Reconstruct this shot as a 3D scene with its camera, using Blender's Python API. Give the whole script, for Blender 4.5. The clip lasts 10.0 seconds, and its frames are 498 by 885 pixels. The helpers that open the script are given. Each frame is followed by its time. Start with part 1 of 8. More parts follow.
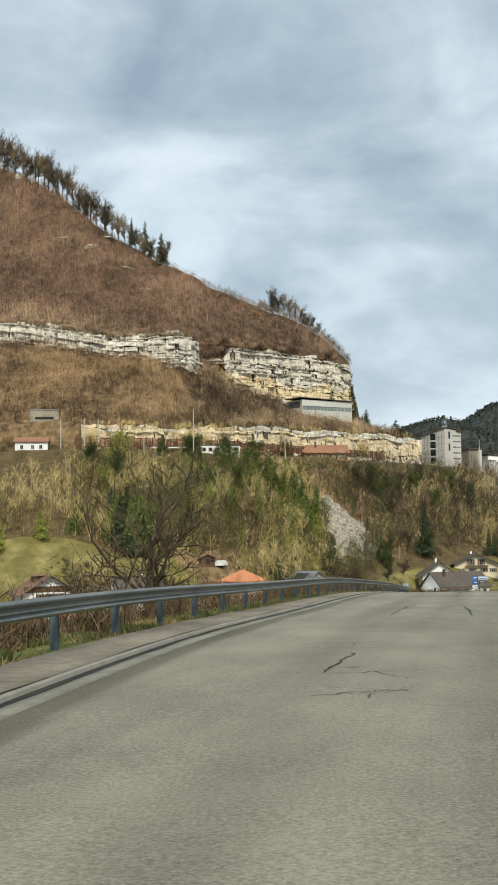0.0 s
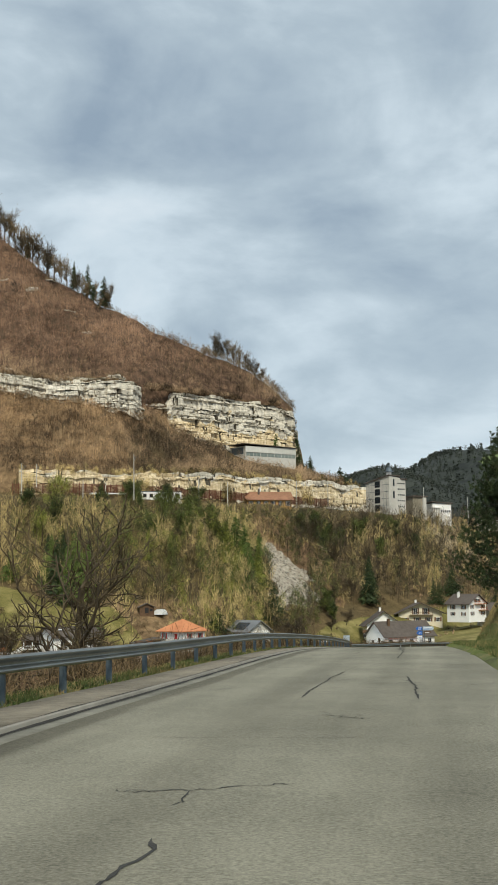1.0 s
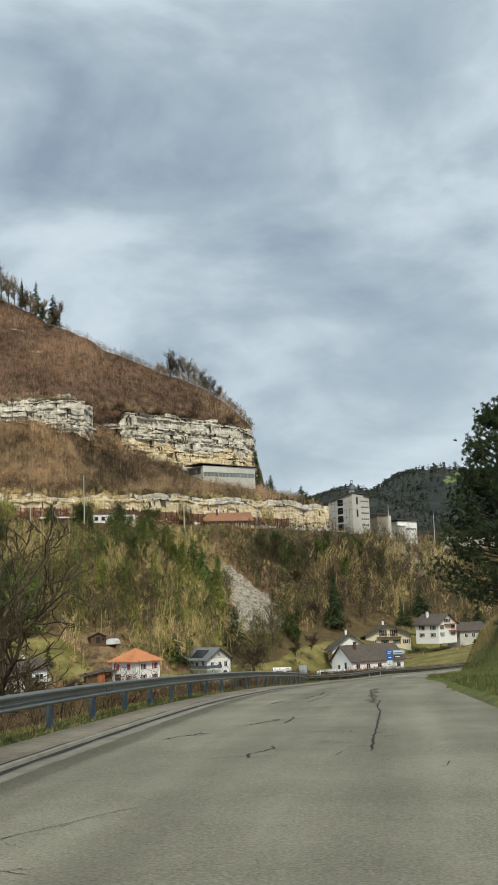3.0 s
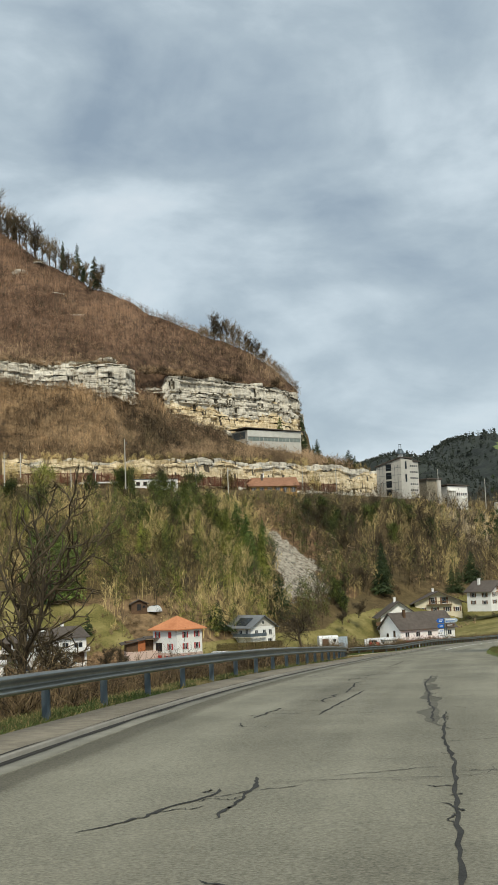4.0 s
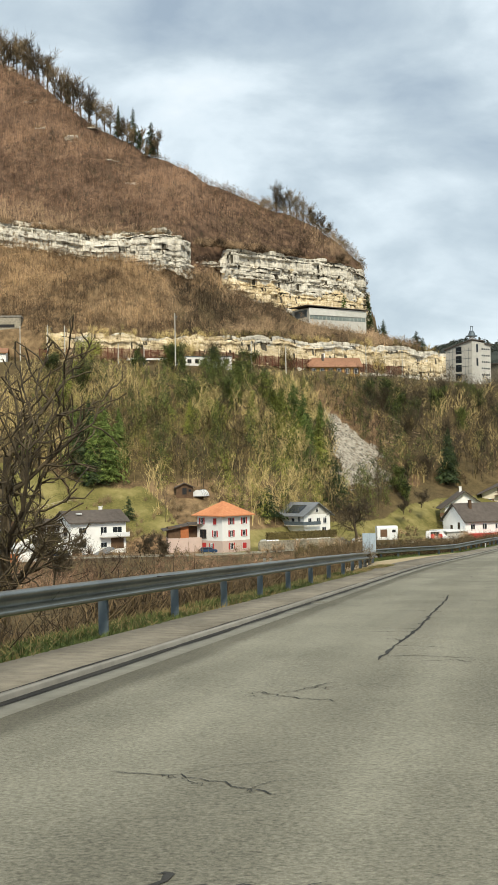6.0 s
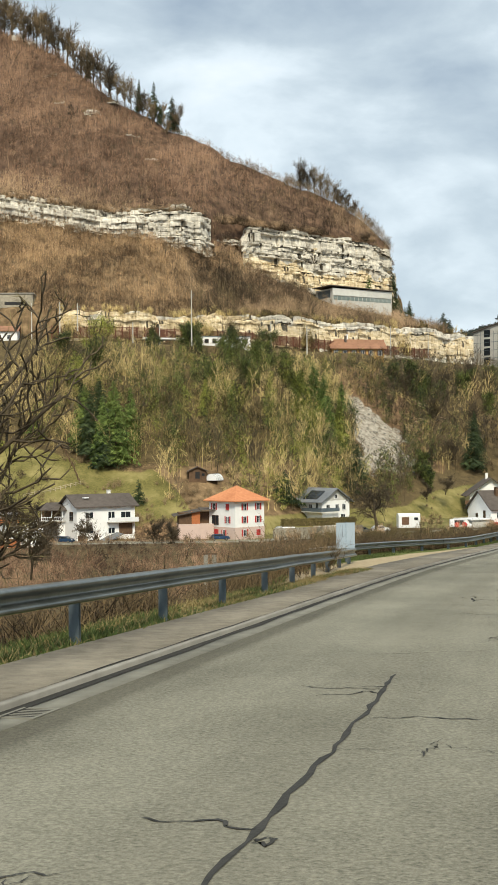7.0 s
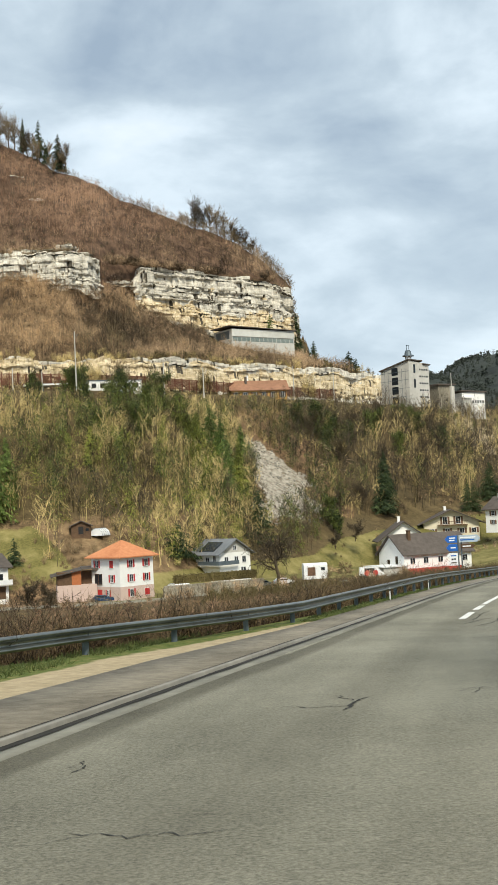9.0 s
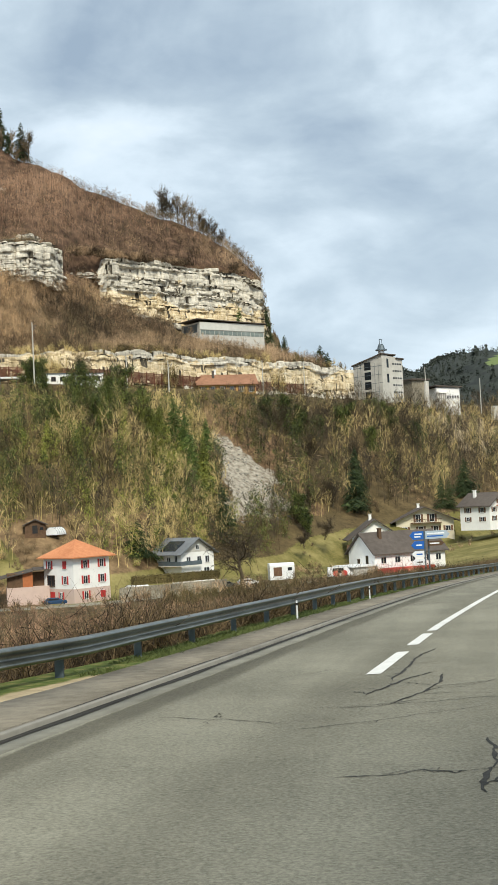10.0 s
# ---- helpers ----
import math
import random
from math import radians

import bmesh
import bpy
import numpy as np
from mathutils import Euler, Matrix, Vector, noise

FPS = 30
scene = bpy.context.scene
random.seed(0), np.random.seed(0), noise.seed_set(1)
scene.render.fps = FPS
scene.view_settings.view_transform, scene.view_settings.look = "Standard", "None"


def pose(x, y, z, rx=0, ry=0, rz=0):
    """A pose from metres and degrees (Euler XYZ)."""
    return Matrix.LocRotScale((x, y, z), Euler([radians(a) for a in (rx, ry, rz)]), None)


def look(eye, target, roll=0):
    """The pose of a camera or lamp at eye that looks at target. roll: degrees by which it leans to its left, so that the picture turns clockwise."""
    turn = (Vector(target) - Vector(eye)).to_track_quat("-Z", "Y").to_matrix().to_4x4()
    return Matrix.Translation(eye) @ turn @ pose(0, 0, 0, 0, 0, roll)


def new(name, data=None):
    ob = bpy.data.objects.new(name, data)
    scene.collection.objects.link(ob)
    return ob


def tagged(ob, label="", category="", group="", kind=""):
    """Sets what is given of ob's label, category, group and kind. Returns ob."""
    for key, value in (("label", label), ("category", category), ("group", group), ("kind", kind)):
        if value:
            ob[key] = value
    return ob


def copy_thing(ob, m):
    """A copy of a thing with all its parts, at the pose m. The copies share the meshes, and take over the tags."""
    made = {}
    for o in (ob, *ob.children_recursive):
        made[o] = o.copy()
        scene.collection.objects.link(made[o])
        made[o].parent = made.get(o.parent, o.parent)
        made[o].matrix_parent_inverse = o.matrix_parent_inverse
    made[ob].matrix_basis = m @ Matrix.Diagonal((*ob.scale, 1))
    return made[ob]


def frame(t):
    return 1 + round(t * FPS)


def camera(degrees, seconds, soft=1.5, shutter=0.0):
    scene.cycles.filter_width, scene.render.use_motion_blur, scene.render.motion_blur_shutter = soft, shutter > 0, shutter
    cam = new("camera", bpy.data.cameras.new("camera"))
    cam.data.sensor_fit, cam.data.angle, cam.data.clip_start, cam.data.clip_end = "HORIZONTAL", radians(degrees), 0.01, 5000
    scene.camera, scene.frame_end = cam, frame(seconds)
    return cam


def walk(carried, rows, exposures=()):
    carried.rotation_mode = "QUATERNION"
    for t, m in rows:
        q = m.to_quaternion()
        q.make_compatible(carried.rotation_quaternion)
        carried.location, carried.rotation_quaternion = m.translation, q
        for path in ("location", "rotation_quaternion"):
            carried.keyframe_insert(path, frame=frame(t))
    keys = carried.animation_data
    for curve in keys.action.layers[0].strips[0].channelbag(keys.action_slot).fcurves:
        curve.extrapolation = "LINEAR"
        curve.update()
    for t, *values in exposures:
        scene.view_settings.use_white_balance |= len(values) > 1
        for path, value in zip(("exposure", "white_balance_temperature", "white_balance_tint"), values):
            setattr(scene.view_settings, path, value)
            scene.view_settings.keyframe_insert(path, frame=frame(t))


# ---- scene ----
cam = camera(22.6, 10.0, soft=0.9, shutter=0.0)
PATH = [
    (0, (0.000, 0.000, 1.300), (0.229, 99.742, 8.470), -0.73),
    (0.5, (0.694, 3.846, 1.261), (2.913, 103.336, 11.101), -0.24),
    (1, (1.428, 8.126, 1.211), (6.046, 107.416, 12.173), -0.64),
    (1.5, (2.203, 12.806, 1.137), (8.521, 111.713, 14.462), -1.00),
    (2, (3.021, 17.856, 1.023), (10.418, 116.518, 15.559), -1.93),
    (2.2, (3.361, 19.973, 0.964), (11.3, 118.6, 15.5), -2.1),
    (3.3, (5.357, 32.485, 0.551), (12.561, 131.430, 13.120), -2.16),
    (3.5, (5.744, 34.902, 0.473), (12.008, 133.886, 13.236), -2.26),
    (4, (6.745, 41.109, 0.281), (10.456, 140.484, 10.810), -2.14),
    (4.5, (7.794, 47.525, 0.071), (8.838, 147.010, 10.160), -2.64),
    (5, (8.894, 54.119, -0.185), (6.714, 153.902, 6.028), -2.00),
    (5.5, (10.044, 60.858, -0.487), (7.975, 160.793, 2.450), -1.59),
    (5.7, (10.519, 63.587, -0.618), (8.850, 163.542, 1.873), -1.01),
    (6.8, (13.283, 78.828, -1.407), (9.767, 178.767, -1.473), -0.91),
    (7, (13.814, 81.625, -1.566), (9.508, 181.530, -0.940), -0.45),
    (7.5, (15.181, 88.625, -1.984), (10.337, 188.499, -0.714), -0.16),
    (8, (16.605, 95.609, -2.411), (16.432, 195.551, 1.013), -1.27),
    (8.5, (18.088, 102.547, -2.823), (19.900, 202.463, 0.855), -2.13),
    (9, (19.630, 109.406, -3.218), (21.998, 209.262, 1.612), -2.67),
    (9.5, (21.232, 116.155, -3.605), (23.673, 215.971, 1.936), -2.40),
    (10, (22.897, 122.760, -3.985), (27.114, 222.559, 0.751), -2.84),
]
walk(cam, [(t, look(eye, target, roll)) for t, eye, target, roll in PATH],
     exposures=[(0.0, -0.12, 6300, 6), (1.0, -0.28, 6300, 6), (2.0, -0.38, 6300, 6), (3.5, -0.36, 6300, 6), (4.5, -0.28, 6400, 6), (5.5, 0.0, 6500, 7),
                (7.5, 0.08, 6500, 7), (10.0, 0.02, 6250, 7)])

# ---- sky, sun ----
world = bpy.data.worlds.new("sky")
scene.world = world
world.use_nodes = True
wn, wl = world.node_tree.nodes, world.node_tree.links
wn.clear()
SUN_AZ, SUN_EL = 172.0, 46.0      # degrees clockwise from +y, height


def wnode(kind, **kw):
    n = wn.new(kind)
    for k, v in kw.items():
        n.inputs[k].default_value = v
    return n


w_out = wn.new("ShaderNodeOutputWorld")
w_sky = wn.new("ShaderNodeTexSky")
w_sky.sky_type, w_sky.sun_disc = "NISHITA", False
w_sky.sun_elevation, w_sky.sun_rotation = radians(SUN_EL), radians(SUN_AZ)
w_bg_sky = wnode("ShaderNodeBackground", Strength=0.09)
wl.new(w_sky.outputs[0], w_bg_sky.inputs["Color"])
w_co = wn.new("ShaderNodeTexCoord")
w_map = wn.new("ShaderNodeMapping")
w_map.inputs["Scale"].default_value = (1.0, 1.0, 1.9)
w_map.inputs["Rotation"].default_value = (0.0, radians(16), 0.0)
w_map.inputs["Location"].default_value = (0.35, 0.1, 0.22)
wl.new(w_co.outputs["Generated"], w_map.inputs["Vector"])
w_n1 = wnode("ShaderNodeTexNoise", Scale=4.2, Detail=8.0, Roughness=0.50, Distortion=0.5)
w_n2 = wnode("ShaderNodeTexNoise", Scale=13.0, Detail=7.0, Roughness=0.55, Distortion=0.3)
wl.new(w_map.outputs[0], w_n1.inputs["Vector"])
wl.new(w_map.outputs[0], w_n2.inputs["Vector"])
w_mix = wn.new("ShaderNodeMix")
w_mix.data_type = "FLOAT"
w_mix.inputs[0].default_value = 0.2
wl.new(w_n1.outputs[0], w_mix.inputs[2])
wl.new(w_n2.outputs[0], w_mix.inputs[3])
w_sep = wn.new("ShaderNodeSeparateXYZ")          # cloud cover thins towards the horizon and overhead
wl.new(w_co.outputs["Generated"], w_sep.inputs[0])
w_deck = wn.new("ShaderNodeValToRGB")
dk = w_deck.color_ramp.elements
dk[0].position, dk[0].color = 0.0, (0.62, 0.62, 0.62, 1)
dk[1].position, dk[1].color = 0.6, (0.60, 0.60, 0.60, 1)
for at_z, v_ in ((0.15, 0.62), (0.20, 0.52), (0.28, 0.41), (0.36, 0.52)):
    dk.new(at_z).color = (v_, v_, v_, 1)
wl.new(w_sep.outputs["Z"], w_deck.inputs[0])
w_sum = wn.new("ShaderNodeMath")
w_sum.operation = "MULTIPLY_ADD"
w_sum.inputs[1].default_value = 0.5
wl.new(w_deck.outputs[0], w_sum.inputs[0])
wl.new(w_mix.outputs[0], w_sum.inputs[2])
w_ramp = wn.new("ShaderNodeValToRGB")
el = w_ramp.color_ramp.elements
el[0].position, el[0].color = 0.58, (0.325, 0.40, 0.49, 1)
el[1].position, el[1].color = 0.97, (0.88, 0.92, 0.96, 1)
el.new(0.72).color = (0.50, 0.58, 0.65, 1)
el.new(0.82).color = (0.685, 0.765, 0.83, 1)
wl.new(w_sum.outputs[0], w_ramp.inputs[0])
w_bg_cloud = wnode("ShaderNodeBackground", Strength=1.2)
wl.new(w_ramp.outputs[0], w_bg_cloud.inputs["Color"])
w_ms = wnode("ShaderNodeMixShader", Fac=0.9)
wl.new(w_bg_sky.outputs[0], w_ms.inputs[1])
wl.new(w_bg_cloud.outputs[0], w_ms.inputs[2])
wl.new(w_ms.outputs[0], w_out.inputs[0])

sun = new("sun", bpy.data.lights.new("sun", "SUN"))
sun.data.energy, sun.data.angle, sun.data.color = 3.9, radians(12.0), (1.0, 0.905, 0.74)
sa, se = radians(SUN_AZ), radians(SUN_EL)
sun.matrix_world = look((math.sin(sa) * math.cos(se) * 50, math.cos(sa) * math.cos(se) * 50, math.sin(se) * 50), (0, 0, 0))


# ---- materials ----
def material(name, a, b, scale=3.0, rough=0.9, bump=0.0, bscale=None, metal=0.0, island=0.0, c=None, big=0.08, spec=0.3, lo=0.34):
    """Two or three base colours mixed by coarse and fine noise in world space, with a bump."""
    m = bpy.data.materials.new(name)
    m.use_nodes = True
    n, l = m.node_tree.nodes, m.node_tree.links
    p = n["Principled BSDF"]
    p.inputs["Roughness"].default_value = rough
    p.inputs["Metallic"].default_value = metal
    p.inputs["Specular IOR Level"].default_value = spec
    geo = n.new("ShaderNodeNewGeometry")
    t1 = n.new("ShaderNodeTexNoise")
    t1.inputs["Scale"].default_value, t1.inputs["Detail"].default_value, t1.inputs["Roughness"].default_value = scale, 6.0, 0.65
    t2 = n.new("ShaderNodeTexNoise")
    t2.inputs["Scale"].default_value, t2.inputs["Detail"].default_value = scale * big, 3.0
    l.new(geo.outputs["Position"], t1.inputs["Vector"])
    l.new(geo.outputs["Position"], t2.inputs["Vector"])
    add = n.new("ShaderNodeMath")
    add.operation = "ADD"
    l.new(t1.outputs[0], add.inputs[0])
    l.new(t2.outputs[0], add.inputs[1])
    last = add.outputs[0]
    if island:
        mul = n.new("ShaderNodeMath")
        mul.operation = "MULTIPLY_ADD"
        mul.inputs[1].default_value = island
        l.new(geo.outputs["Random Per Island"], mul.inputs[0])
        l.new(last, mul.inputs[2])
        sub = n.new("ShaderNodeMath")
        sub.operation = "SUBTRACT"
        sub.inputs[1].default_value = island / 2
        l.new(mul.outputs[0], sub.inputs[0])
        last = sub.outputs[0]
    half = n.new("ShaderNodeMath")
    half.operation = "MULTIPLY"
    half.inputs[1].default_value = 0.5
    l.new(last, half.inputs[0])
    ramp = n.new("ShaderNodeValToRGB")
    e = ramp.color_ramp.elements
    e[0].position, e[0].color = lo, (*a, 1)
    e[1].position, e[1].color = 1 - lo, (*b, 1)
    if c:
        e.new(0.5).color = (*c, 1)
    l.new(half.outputs[0], ramp.inputs[0])
    l.new(ramp.outputs[0], p.inputs["Base Color"])
    if bump:
        bt = n.new("ShaderNodeTexNoise")
        bt.inputs["Scale"].default_value, bt.inputs["Detail"].default_value = bscale or scale * 4, 5.0
        l.new(geo.outputs["Position"], bt.inputs["Vector"])
        bn = n.new("ShaderNodeBump")
        bn.inputs["Strength"].default_value, bn.inputs["Distance"].default_value = bump, 0.05
        l.new(bt.outputs[0], bn.inputs["Height"])
        l.new(bn.outputs[0], p.inputs["Normal"])
    return m


def glass_dark(name):
    m = bpy.data.materials.new(name)
    m.use_nodes = True
    p = m.node_tree.nodes["Principled BSDF"]
    p.inputs["Base Color"].default_value = (0.02, 0.025, 0.03, 1)
    p.inputs["Roughness"].default_value = 0.08
    return m


def rock_material(name, dark, mid_c, light):
    """Bedded limestone: blotches, upright water streaks and dark joints."""
    m = bpy.data.materials.new(name)
    m.use_nodes = True
    n, l = m.node_tree.nodes, m.node_tree.links
    p = n["Principled BSDF"]
    p.inputs["Roughness"].default_value = 0.92
    p.inputs["Specular IOR Level"].default_value = 0.2
    geo = n.new("ShaderNodeNewGeometry")

    def tex(scale, stretch, detail=6.0):
        mp = n.new("ShaderNodeMapping")
        mp.inputs["Scale"].default_value = stretch
        l.new(geo.outputs["Position"], mp.inputs["Vector"])
        t = n.new("ShaderNodeTexNoise")
        t.inputs["Scale"].default_value, t.inputs["Detail"].default_value, t.inputs["Roughness"].default_value = scale, detail, 0.7
        l.new(mp.outputs[0], t.inputs["Vector"])
        return t.outputs[0]
    blot, streak, beds = tex(0.22, (1, 1, 1)), tex(0.9, (1, 1, 0.16)), tex(1.7, (0.10, 0.10, 1.0))
    s1 = n.new("ShaderNodeMath")
    l.new(blot, s1.inputs[0])
    l.new(streak, s1.inputs[1])
    s2 = n.new("ShaderNodeMath")
    l.new(s1.outputs[0], s2.inputs[0])
    l.new(beds, s2.inputs[1])
    s3 = n.new("ShaderNodeMath")
    s3.operation = "MULTIPLY"
    s3.inputs[1].default_value = 0.3333
    l.new(s2.outputs[0], s3.inputs[0])
    r = n.new("ShaderNodeValToRGB")
    e = r.color_ramp.elements
    e[0].position, e[0].color = 0.40, (*dark, 1)
    e[1].position, e[1].color = 0.58, (*light, 1)
    e.new(0.48).color = (*mid_c, 1)
    l.new(s3.outputs[0], r.inputs[0])
    l.new(r.outputs[0], p.inputs["Base Color"])
    b = n.new("ShaderNodeBump")
    b.inputs["Strength"].default_value, b.inputs["Distance"].default_value = 0.9, 0.4
    l.new(tex(1.1, (1, 1, 1)), b.inputs["Height"])
    l.new(b.outputs[0], p.inputs["Normal"])
    return m


def asphalt_material(name, dark, light):
    """Worn asphalt: stone grain, blotches and wheel-track bands along the road's line."""
    m = bpy.data.materials.new(name)
    m.use_nodes = True
    n, l = m.node_tree.nodes, m.node_tree.links
    p = n["Principled BSDF"]
    p.inputs["Roughness"].default_value = 0.85
    p.inputs["Specular IOR Level"].default_value = 0.25
    geo = n.new("ShaderNodeNewGeometry")

    def tex(scale, stretch, rz, detail, rough):
        mp = n.new("ShaderNodeMapping")
        mp.inputs["Rotation"].default_value = (0, 0, rz)
        l.new(geo.outputs["Position"], mp.inputs["Vector"])
        m2 = n.new("ShaderNodeMapping")
        m2.inputs["Scale"].default_value = stretch
        l.new(mp.outputs[0], m2.inputs["Vector"])
        t = n.new("ShaderNodeTexNoise")
        t.inputs["Scale"].default_value, t.inputs["Detail"].default_value, t.inputs["Roughness"].default_value = scale, detail, rough
        l.new(m2.outputs[0], t.inputs["Vector"])
        return t.outputs[0]
    grain, blot, band_n = tex(38.0, (1, 1, 1), 0, 4.0, 0.8), tex(0.5, (1, 0.6, 1), 0, 6.0, 0.65), tex(1.3, (1, 0.03, 1), radians(11.5), 3.0, 0.5)
    total = None
    for out, wgt in ((grain, 0.58), (blot, 0.24), (band_n, 0.18)):
        k = n.new("ShaderNodeMath")
        k.operation = "MULTIPLY"
        k.inputs[1].default_value = wgt
        l.new(out, k.inputs[0])
        if total is None:
            total = k.outputs[0]
        else:
            s = n.new("ShaderNodeMath")
            l.new(total, s.inputs[0])
            l.new(k.outputs[0], s.inputs[1])
            total = s.outputs[0]
    r = n.new("ShaderNodeValToRGB")
    e = r.color_ramp.elements
    e[0].position, e[0].color = 0.36, (*dark, 1)
    e[1].position, e[1].color = 0.62, (*light, 1)
    l.new(total, r.inputs[0])
    # oily dirt washed along the gutter and between the wheel tracks
    across = n.new("ShaderNodeAttribute")
    across.attribute_name = "across"
    wav = n.new("ShaderNodeMath")
    wav.operation = "MULTIPLY_ADD"
    wav.inputs[1].default_value = 0.5
    l.new(tex(0.9, (1, 0.10, 1), radians(11.5), 5.0, 0.7), wav.inputs[0])
    l.new(across.outputs["Fac"], wav.inputs[2])
    dirt = n.new("ShaderNodeValToRGB")
    dirt.color_ramp.interpolation = "EASE"
    de = dirt.color_ramp.elements
    de[0].position, de[0].color = 0.0, (0.0, 0.0, 0.0, 1)
    de[1].position, de[1].color = 1.0, (0.12, 0.12, 0.12, 1)
    for at, val in ((0.085, 0.0), (0.093, 0.9), (0.13, 0.8), (0.165, 0.12), (0.30, 0.0), (0.40, 0.28), (0.50, 0.05), (0.70, 0.22), (0.8, 0.0)):
        de.new(at).color = (val, val, val, 1)
    sc = n.new("ShaderNodeMath")
    sc.operation = "MULTIPLY"
    sc.inputs[1].default_value = 1 / 6.5
    l.new(wav.outputs[0], sc.inputs[0])
    l.new(sc.outputs[0], dirt.inputs[0])
    dm = n.new("ShaderNodeMix")
    dm.data_type = "RGBA"
    dm.blend_type = "MULTIPLY"
    dm.inputs[7].default_value = (0.40, 0.385, 0.36, 1)
    l.new(dirt.outputs[0], dm.inputs[0])
    l.new(r.outputs[0], dm.inputs[6])
    l.new(dm.outputs[2], p.inputs["Base Color"])
    b = n.new("ShaderNodeBump")
    b.inputs["Strength"].default_value, b.inputs["Distance"].default_value = 0.8, 0.014
    l.new(grain, b.inputs["Height"])
    l.new(b.outputs[0], p.inputs["Normal"])
    return m


M = {}
M["asphalt"] = asphalt_material("asphalt", (0.085, 0.080, 0.058), (0.325, 0.308, 0.236))
M["asphalt_walk"] = material("walk_asphalt", (0.108, 0.094, 0.070), (0.285, 0.250, 0.190), 5.0, 0.9, 0.4, 80.0)
M["asphalt_dark"] = material("patched_asphalt", (0.07, 0.066, 0.052), (0.15, 0.142, 0.112), 6.0, 0.9, 0.4, 60.0, spec=0.2)
M["tar"] = material("tar", (0.028, 0.028, 0.026), (0.062, 0.06, 0.055), 20.0, 0.9, 0.2, spec=0.15)
M["kerb"] = material("kerb_stone", (0.17, 0.16, 0.135), (0.32, 0.30, 0.255), 2.0, 0.9, 0.15, 60.0)
M["gutter"] = material("gutter_stone", (0.115, 0.110, 0.088), (0.25, 0.24, 0.195), 2.5, 0.9, 0.15, 60.0)
M["rubble"] = material("rubble_stone", (0.13, 0.115, 0.085), (0.40, 0.36, 0.28), 1.6, 0.92, 0.3, 8.0)
M["verge_soil"] = material("verge_soil", (0.05, 0.055, 0.018), (0.20, 0.165, 0.07), 3.0, 0.95, 0.5, 30.0, c=(0.095, 0.11, 0.03))
M["moss"] = material("moss", (0.07, 0.06, 0.015), (0.34, 0.27, 0.075), 1.5, 0.95, island=0.5)
M["dirt"] = material("joint_dirt_and_well_shade", (0.012, 0.011, 0.009), (0.035, 0.032, 0.026), 9.0, 0.95)
M["line"] = material("line_paint", (0.55, 0.54, 0.50), (0.75, 0.74, 0.71), 18.0, 0.7)
M["zinc"] = material("zinc", (0.095, 0.102, 0.092), (0.23, 0.243, 0.22), 4.0, 0.32, 0.05, metal=0.8, big=0.2)
M["zinc_dull"] = material("zinc_dull", (0.085, 0.11, 0.13), (0.16, 0.195, 0.22), 5.0, 0.5, 0.1, metal=0.4)
M["grit"] = material("grit", (0.30, 0.25, 0.17), (0.52, 0.44, 0.31), 8.0, 0.95, 0.5)
M["grass"] = material("grass", (0.035, 0.058, 0.015), (0.105, 0.125, 0.038), 2.5, 0.95, island=0.5)
M["dry_grass"] = material("dry_grass", (0.16, 0.12, 0.05), (0.30, 0.24, 0.11), 2.0, 0.95, island=0.6)
# dark rock; in cliff seams it paints in their shade along with lichen
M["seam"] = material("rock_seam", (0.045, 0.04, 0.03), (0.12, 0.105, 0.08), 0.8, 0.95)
M["rock"] = rock_material("limestone", (0.18, 0.165, 0.135), (0.51, 0.475, 0.40), (0.76, 0.71, 0.605))
M["rock_warm"] = rock_material("cream_limestone", (0.27, 0.205, 0.115), (0.60, 0.48, 0.295), (0.82, 0.72, 0.53))
M["bank_rock"] = rock_material("bank_rock", (0.028, 0.024, 0.014), (0.105, 0.088, 0.038), (0.27, 0.225, 0.09))
M["bark"] = material("bark", (0.032, 0.025, 0.016), (0.125, 0.096, 0.058), 1.2, 0.95, island=0.3)
M["moss_bark"] = material("mossy_bark", (0.045, 0.036, 0.018), (0.20, 0.165, 0.07), 0.8, 0.95, island=0.6, lo=0.4)
M["twig_red"] = material("twig_brown", (0.036, 0.022, 0.014), (0.47, 0.30, 0.19), 0.22, 0.95, island=0.25, c=(0.195, 0.118, 0.074), big=0.14, lo=0.42)
M["twig_tan"] = material("twig_tan", (0.060, 0.038, 0.020), (0.64, 0.435, 0.24), 0.20, 0.95, island=0.25, c=(0.29, 0.188, 0.102), big=0.14, lo=0.43)
M["twig_umber"] = material("twig_umber", (0.036, 0.025, 0.015), (0.56, 0.395, 0.24), 0.20, 0.95, island=0.25, c=(0.225, 0.153, 0.090), big=0.14, lo=0.43)
M["twig_dark"] = material("twig_dark", (0.022, 0.018, 0.012), (0.15, 0.118, 0.078), 0.25, 0.95, island=0.3, lo=0.40)
M["twig_hedge"] = material("twig_hedge", (0.022, 0.015, 0.009), (0.185, 0.13, 0.068), 0.6, 0.95, island=0.7, lo=0.38)
M["twig_grey"] = material("twig_grey", (0.035, 0.026, 0.014), (0.31, 0.225, 0.125), 0.25, 0.95, island=0.3, big=0.14, lo=0.41)
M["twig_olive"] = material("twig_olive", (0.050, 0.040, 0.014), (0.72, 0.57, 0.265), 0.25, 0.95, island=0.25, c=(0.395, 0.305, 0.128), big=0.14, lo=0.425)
M["ivy"] = material("ivy", (0.010, 0.019, 0.005), (0.17, 0.195, 0.042), 0.3, 0.6, island=0.45, c=(0.042, 0.063, 0.014), lo=0.38)
